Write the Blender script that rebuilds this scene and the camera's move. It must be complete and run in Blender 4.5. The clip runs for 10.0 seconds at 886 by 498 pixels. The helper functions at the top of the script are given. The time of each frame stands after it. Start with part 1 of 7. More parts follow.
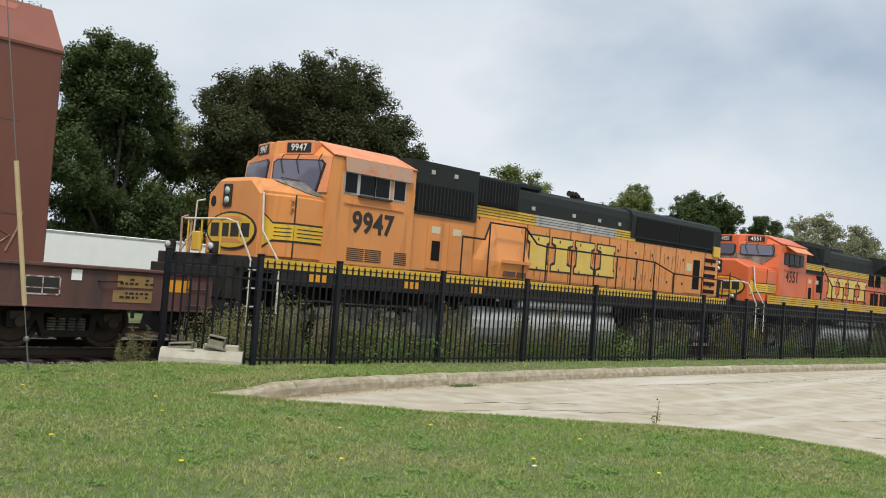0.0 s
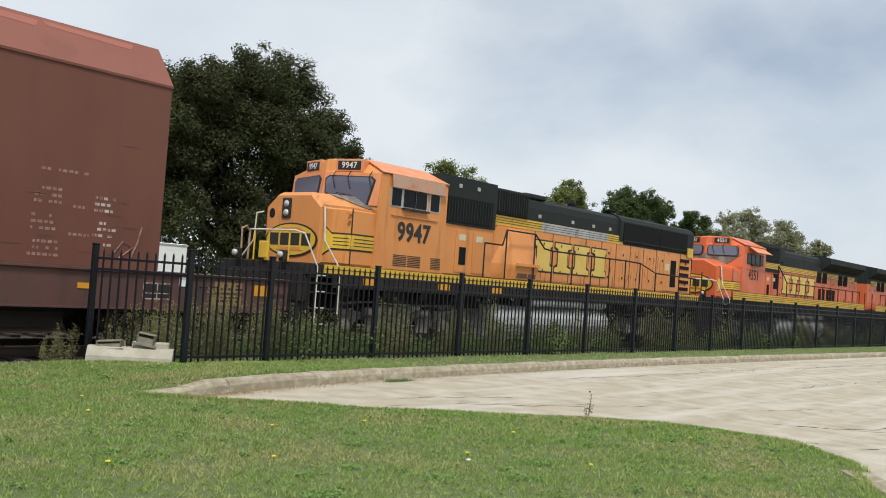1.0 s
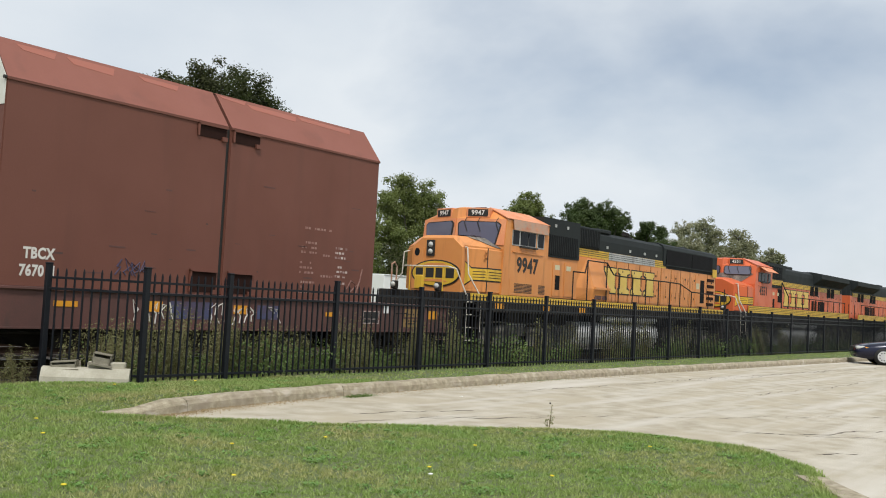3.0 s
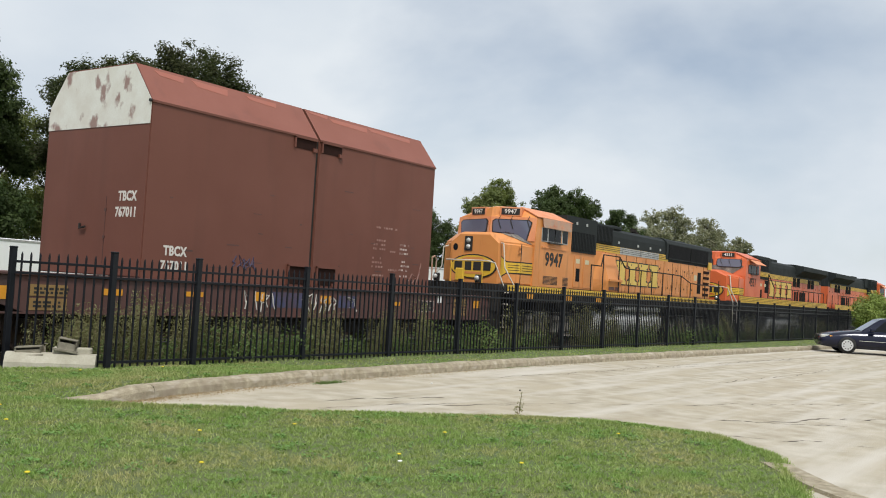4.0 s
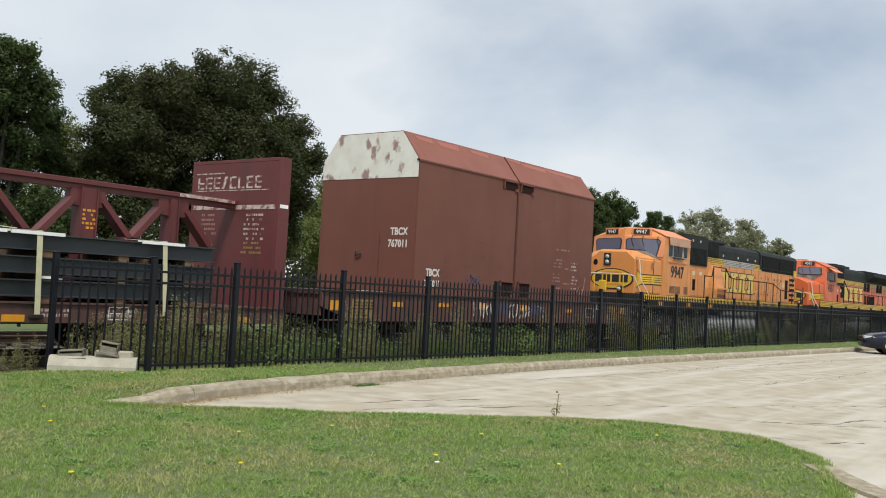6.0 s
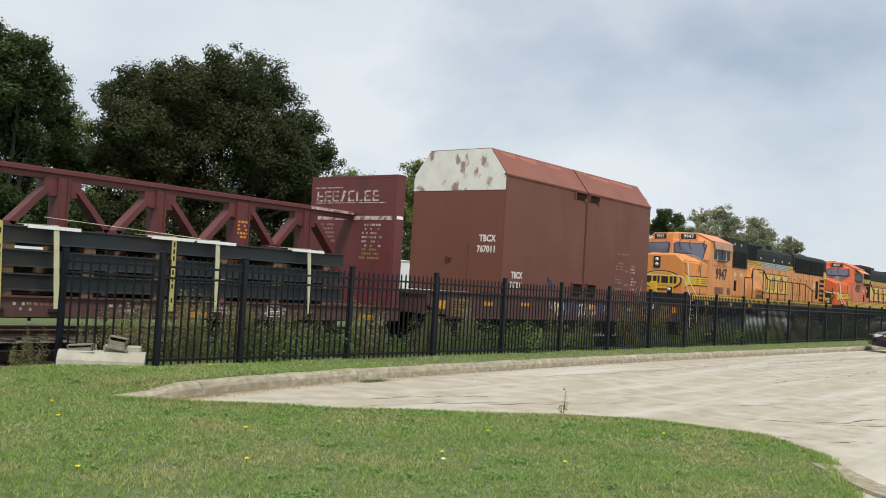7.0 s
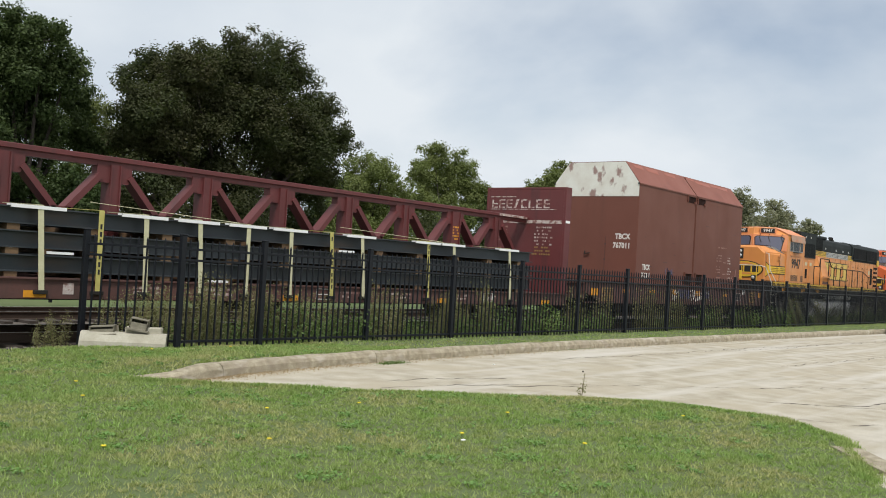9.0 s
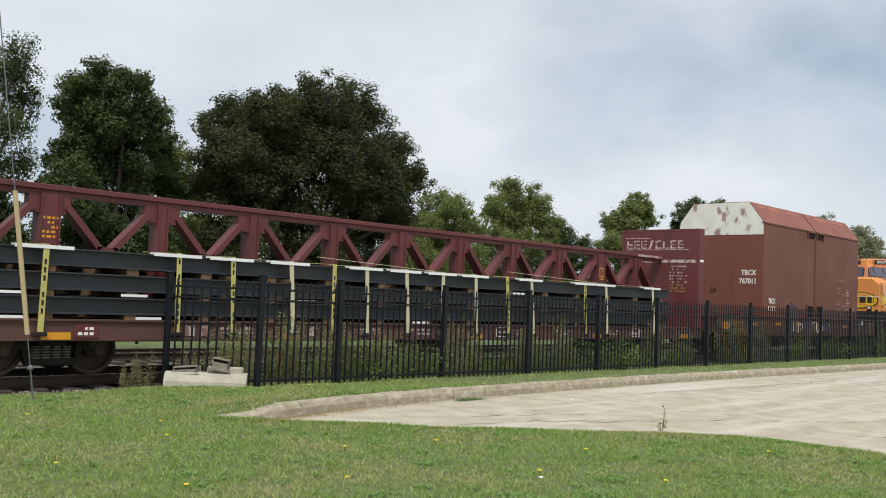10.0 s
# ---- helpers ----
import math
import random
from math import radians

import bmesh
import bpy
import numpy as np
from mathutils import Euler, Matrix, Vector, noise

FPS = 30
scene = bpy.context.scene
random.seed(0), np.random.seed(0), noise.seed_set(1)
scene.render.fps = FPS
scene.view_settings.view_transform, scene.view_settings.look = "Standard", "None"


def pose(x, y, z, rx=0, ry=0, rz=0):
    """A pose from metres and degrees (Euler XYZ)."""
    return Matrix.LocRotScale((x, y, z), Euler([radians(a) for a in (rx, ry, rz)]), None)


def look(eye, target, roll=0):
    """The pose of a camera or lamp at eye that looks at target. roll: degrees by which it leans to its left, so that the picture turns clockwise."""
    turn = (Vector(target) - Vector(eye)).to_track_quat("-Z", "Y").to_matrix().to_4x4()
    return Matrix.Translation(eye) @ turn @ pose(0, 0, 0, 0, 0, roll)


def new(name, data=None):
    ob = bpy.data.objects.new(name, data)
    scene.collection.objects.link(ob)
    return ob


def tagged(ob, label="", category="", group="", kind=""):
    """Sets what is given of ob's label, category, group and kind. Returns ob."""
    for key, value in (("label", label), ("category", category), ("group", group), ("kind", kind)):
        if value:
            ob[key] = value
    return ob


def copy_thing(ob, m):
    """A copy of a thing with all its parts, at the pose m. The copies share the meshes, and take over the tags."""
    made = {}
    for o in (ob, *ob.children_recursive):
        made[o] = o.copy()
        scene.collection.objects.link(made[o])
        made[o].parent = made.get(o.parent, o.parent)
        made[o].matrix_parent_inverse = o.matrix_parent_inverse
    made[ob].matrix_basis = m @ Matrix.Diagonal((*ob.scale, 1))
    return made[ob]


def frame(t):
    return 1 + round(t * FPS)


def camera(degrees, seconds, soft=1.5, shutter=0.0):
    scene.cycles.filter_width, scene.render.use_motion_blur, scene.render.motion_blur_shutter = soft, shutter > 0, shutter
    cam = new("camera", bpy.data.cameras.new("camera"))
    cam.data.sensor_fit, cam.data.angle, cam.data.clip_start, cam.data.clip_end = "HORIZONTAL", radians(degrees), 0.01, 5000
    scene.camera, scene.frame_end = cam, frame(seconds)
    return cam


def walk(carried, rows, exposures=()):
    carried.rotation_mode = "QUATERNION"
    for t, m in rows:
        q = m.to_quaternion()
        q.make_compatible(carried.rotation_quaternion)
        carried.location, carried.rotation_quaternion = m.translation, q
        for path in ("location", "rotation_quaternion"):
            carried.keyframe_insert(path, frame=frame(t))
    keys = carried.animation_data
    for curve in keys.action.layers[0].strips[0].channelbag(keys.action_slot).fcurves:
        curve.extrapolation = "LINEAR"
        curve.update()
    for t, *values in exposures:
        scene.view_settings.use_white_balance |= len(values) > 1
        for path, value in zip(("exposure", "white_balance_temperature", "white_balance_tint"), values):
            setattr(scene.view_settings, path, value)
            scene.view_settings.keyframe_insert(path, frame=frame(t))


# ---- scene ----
cam = camera(50.72, 10.0, soft=1.0)
PATH = [
    (0, pose(-0.000, 0.000, 1.600, 92.17, -4.41, -46.72)),
    (0.5, pose(0.002, -0.014, 1.609, 91.75, -4.42, -49.49)),
    (1, pose(0.034, -0.000, 1.597, 92.16, -4.07, -50.65)),
    (1.5, pose(0.020, -0.009, 1.606, 92.95, -4.16, -51.11)),
    (2, pose(0.007, -0.005, 1.602, 93.58, -4.03, -50.79)),
    (2.5, pose(0.014, -0.020, 1.602, 93.60, -3.36, -51.73)),
    (4, pose(0.046, 0.010, 1.608, 92.42, -3.48, -54.93)),
    (4.5, pose(0.079, 0.027, 1.605, 92.46, -3.40, -54.98)),
    (5, pose(0.053, 0.002, 1.594, 92.77, -2.99, -54.28)),
    (5.5, pose(0.029, 0.001, 1.587, 92.64, -3.00, -53.23)),
    (7, pose(0.062, -0.011, 1.589, 92.26, -3.43, -52.14)),
    (7.5, pose(0.041, 0.003, 1.591, 91.67, -3.75, -51.75)),
    (8, pose(0.031, 0.011, 1.588, 91.93, -3.65, -52.06)),
    (8.5, pose(0.022, -0.000, 1.580, 91.54, -3.51, -51.77)),
    (9, pose(0.023, 0.000, 1.589, 91.12, -3.49, -51.13)),
    (9.5, pose(0.037, -0.009, 1.598, 92.42, -2.77, -49.68)),
    (10, pose(0.022, -0.039, 1.597, 93.06, -2.38, -46.44)),
]
walk(cam, PATH)

# the train rolls to the right at walking-run speed: metres gone by seconds
GONE_T = (0, 1, 2.5, 4, 5.5, 7, 8.5, 10)
GONE_S = (0, 3.54, 8.95, 14.36, 19.80, 25.23, 30.63, 36.02)


def gone(t):
    return float(np.interp(t, GONE_T, GONE_S))


# ---- sky and sun: high thin overcast, soft light from behind the viewer ----
SUN_EL, SUN_AZ = radians(57), radians(229)   # azimuth clockwise from +y
world = bpy.data.worlds.new("overcast_sky")
scene.world = world
world.use_nodes = True
nt = world.node_tree
nt.nodes.clear()


def wnode(kind, **sets):
    n = nt.nodes.new(kind)
    for k, v in sets.items():
        n.inputs[k].default_value = v
    return n


w_out = wnode("ShaderNodeOutputWorld")
w_sky = wnode("ShaderNodeTexSky")
w_sky.sky_type, w_sky.sun_disc = "NISHITA", False
w_sky.sun_elevation, w_sky.sun_rotation = SUN_EL, SUN_AZ
w_bgs = wnode("ShaderNodeBackground", Strength=0.10)
w_bgc = wnode("ShaderNodeBackground", Strength=0.93)
w_mix = wnode("ShaderNodeMixShader")
w_co = wnode("ShaderNodeTexCoord")
w_map = wnode("ShaderNodeMapping")
w_map.inputs["Scale"].default_value = (1.0, 1.0, 1.9)
w_map.inputs["Rotation"].default_value = (0, 0, radians(20))
w_map.inputs["Location"].default_value = (5.3, 0.4, 2.2)
w_no = wnode("ShaderNodeTexNoise", Scale=2.3, Detail=6.0, Roughness=0.5, Distortion=0.2)
w_ra = wnode("ShaderNodeValToRGB")
w_ra.color_ramp.elements[0].position, w_ra.color_ramp.elements[0].color = 0.22, (0.36, 0.36, 0.36, 1)
w_ra.color_ramp.elements[1].position, w_ra.color_ramp.elements[1].color = 0.46, (1, 1, 1, 1)
# a thinner stretch in the cloud where blue shows through
w_sub = wnode("ShaderNodeVectorMath")
w_sub.operation, w_sub.inputs[1].default_value = "SUBTRACT", (0.906, 0.378, 0.191)
w_str = wnode("ShaderNodeVectorMath")
w_str.operation, w_str.inputs[1].default_value = "MULTIPLY", (1.0, 1.0, 2.6)
w_len = wnode("ShaderNodeVectorMath")
w_len.operation = "LENGTH"
w_gap = wnode("ShaderNodeMapRange")
w_gap.inputs["From Min"].default_value, w_gap.inputs["From Max"].default_value = 0.02, 0.48
w_gap.inputs["To Min"].default_value, w_gap.inputs["To Max"].default_value = -0.17, 0.0
w_gap.interpolation_type = "SMOOTHSTEP"
w_add = wnode("ShaderNodeMath")
w_no2 = wnode("ShaderNodeTexNoise", Scale=2.6, Detail=6.0, Roughness=0.5)
w_rb = wnode("ShaderNodeValToRGB")
w_rb.color_ramp.elements[0].position, w_rb.color_ramp.elements[0].color = 0.34, (0.69, 0.765, 0.85, 1)
w_rb.color_ramp.elements[1].position, w_rb.color_ramp.elements[1].color = 0.60, (0.84, 0.895, 0.945, 1)
for a, b in ((w_co.outputs["Generated"], w_map.inputs["Vector"]), (w_map.outputs[0], w_no.inputs["Vector"]), (w_map.outputs[0], w_no2.inputs["Vector"]),
             (w_co.outputs["Generated"], w_sub.inputs[0]), (w_sub.outputs[0], w_str.inputs[0]), (w_str.outputs[0], w_len.inputs[0]), (w_len.outputs["Value"], w_gap.inputs["Value"]),
             (w_no.outputs["Fac"], w_add.inputs[0]), (w_gap.outputs[0], w_add.inputs[1]), (w_add.outputs[0], w_ra.inputs[0]), (w_no2.outputs["Fac"], w_rb.inputs[0]), (w_rb.outputs[0], w_bgc.inputs["Color"]),
             (w_sky.outputs[0], w_bgs.inputs["Color"]), (w_ra.outputs[0], w_mix.inputs[0]), (w_bgs.outputs[0], w_mix.inputs[1]),
             (w_bgc.outputs[0], w_mix.inputs[2]), (w_mix.outputs[0], w_out.inputs[0])):
    nt.links.new(a, b)
sun = new("sun", bpy.data.lights.new("sun", "SUN"))
sun.data.energy, sun.data.angle, sun.data.color = 3.0, radians(12), (1.0, 0.98, 0.95)
sun.matrix_world = look((math.sin(SUN_AZ) * math.cos(SUN_EL) * 60, math.cos(SUN_AZ) * math.cos(SUN_EL) * 60, math.sin(SUN_EL) * 60), (0, 0, 0))


# ---- materials ----
def surface(name, colour, rough=0.6, metal=0.0, second=None, scale=3.0, fine=40.0, amount=0.5, bump=0.15, streak=None, streak_scale=(6, 6, 0.5),
            streak_lo=0.52, streak_hi=0.72, island=0.0, pieces=0.0, world_space=False, spec=0.5, third=None, third_scale=0.5):
    """Two scales of mottling between colour and second, fine relief, optional streaks of dirt or wear."""
    m = bpy.data.materials.new(name)
    m.use_nodes = True
    t = m.node_tree
    bsdf = t.nodes["Principled BSDF"]
    bsdf.inputs["Metallic"].default_value = metal
    bsdf.inputs["Specular IOR Level"].default_value = spec
    co = t.nodes.new("ShaderNodeTexCoord")
    if world_space:
        geo = t.nodes.new("ShaderNodeNewGeometry")
        where = geo.outputs["Position"]
    else:
        where = co.outputs["Object"]

    def noise_at(s, detail=4.0, vec=None):
        n = t.nodes.new("ShaderNodeTexNoise")
        n.inputs["Scale"].default_value, n.inputs["Detail"].default_value = s, detail
        t.links.new(vec or where, n.inputs["Vector"])
        return n.outputs["Fac"]

    def span(v, lo, hi, out=1.0):
        n = t.nodes.new("ShaderNodeMapRange")
        n.inputs["From Min"].default_value, n.inputs["From Max"].default_value, n.inputs["To Max"].default_value = lo, hi, out
        t.links.new(v, n.inputs["Value"])
        return n.outputs["Result"]

    def blend(fac, a, b):
        n = t.nodes.new("ShaderNodeMix")
        n.data_type = "RGBA"
        for sock, v in ((n.inputs[0], fac), (n.inputs[6], a), (n.inputs[7], b)):
            if isinstance(v, bpy.types.NodeSocket):
                t.links.new(v, sock)
            elif isinstance(v, tuple):
                sock.default_value = (*v, 1)
            else:
                sock.default_value = v
        return n.outputs[2]

    second = second or tuple(c * 0.72 for c in colour)
    coarse, grain = noise_at(scale), noise_at(fine, 2.0)
    c = blend(span(coarse, 0.35, 0.68, amount), colour, second)
    c = blend(span(grain, 0.35, 0.7, amount * 0.5), c, second)
    if third:
        c = blend(span(noise_at(third_scale, 5.0), 0.48, 0.66, 0.85), c, third)
    if streak:
        mp = t.nodes.new("ShaderNodeMapping")
        mp.inputs["Scale"].default_value = streak_scale
        t.links.new(where, mp.inputs["Vector"])
        c = blend(span(noise_at(1.0, 6.0, mp.outputs[0]), streak_lo, streak_hi, 0.85), c, streak)
    if island or pieces:
        if island:
            src = t.nodes.new("ShaderNodeNewGeometry").outputs["Random Per Island"]
        else:
            src = t.nodes.new("ShaderNodeObjectInfo").outputs["Random"]
        h = t.nodes.new("ShaderNodeHueSaturation")
        t.links.new(span(src, 0, 1, 2 * (island or pieces)), h.inputs["Value"])
        mth = t.nodes.new("ShaderNodeMath")
        mth.operation = "ADD"
        mth.inputs[1].default_value = 1 - (island or pieces)
        t.links.new(h.inputs["Value"].links[0].from_socket, mth.inputs[0])
        t.links.new(mth.outputs[0], h.inputs["Value"])
        t.links.new(c, h.inputs["Color"])
        c = h.outputs[0]
    t.links.new(c, bsdf.inputs["Base Color"])
    t.links.new(span(coarse, 0.2, 0.8, 0.25), bsdf.inputs["Roughness"])
    r = t.nodes.new("ShaderNodeMath")
    r.operation = "ADD"
    r.inputs[1].default_value = max(rough - 0.12, 0.02)
    t.links.new(bsdf.inputs["Roughness"].links[0].from_socket, r.inputs[0])
    t.links.new(r.outputs[0], bsdf.inputs["Roughness"])
    if bump:
        b = t.nodes.new("ShaderNodeBump")
        b.inputs["Strength"].default_value, b.inputs["Distance"].default_value = bump, 0.02
        t.links.new(grain, b.inputs["Height"])
        t.links.new(b.outputs[0], bsdf.inputs["Normal"])
    return m


def leaf_material(name, colour, second, through_light=0.25, patch=0.35, dry=None, vary=0.19):
    m = surface(name, colour, 0.6, 0, second, patch, 6.0, 0.9, 0.0, island=vary, spec=0.2, third=dry, third_scale=0.9)
    t = m.node_tree
    bsdf = t.nodes["Principled BSDF"]
    tr = t.nodes.new("ShaderNodeBsdfTranslucent")
    tr.inputs[0].default_value = (colour[0] * 1.6, colour[1] * 1.5, colour[2], 1)
    mx = t.nodes.new("ShaderNodeMixShader")
    mx.inputs[0].default_value = through_light
    out = t.nodes["Material Output"]
    t.links.new(bsdf.outputs[0], mx.inputs[1])
    t.links.new(tr.outputs[0], mx.inputs[2])
    t.links.new(mx.outputs[0], out.inputs[0])
    return m


def glass_material(name, tint, rough=0.05):
    m = bpy.data.materials.new(name)
    m.use_nodes = True
    b = m.node_tree.nodes["Principled BSDF"]
    b.inputs["Base Color"].default_value, b.inputs["Roughness"].default_value = (*tint, 1), rough
    b.inputs["Specular IOR Level"].default_value = 0.8 if rough < 0.2 else 0.15
    return m


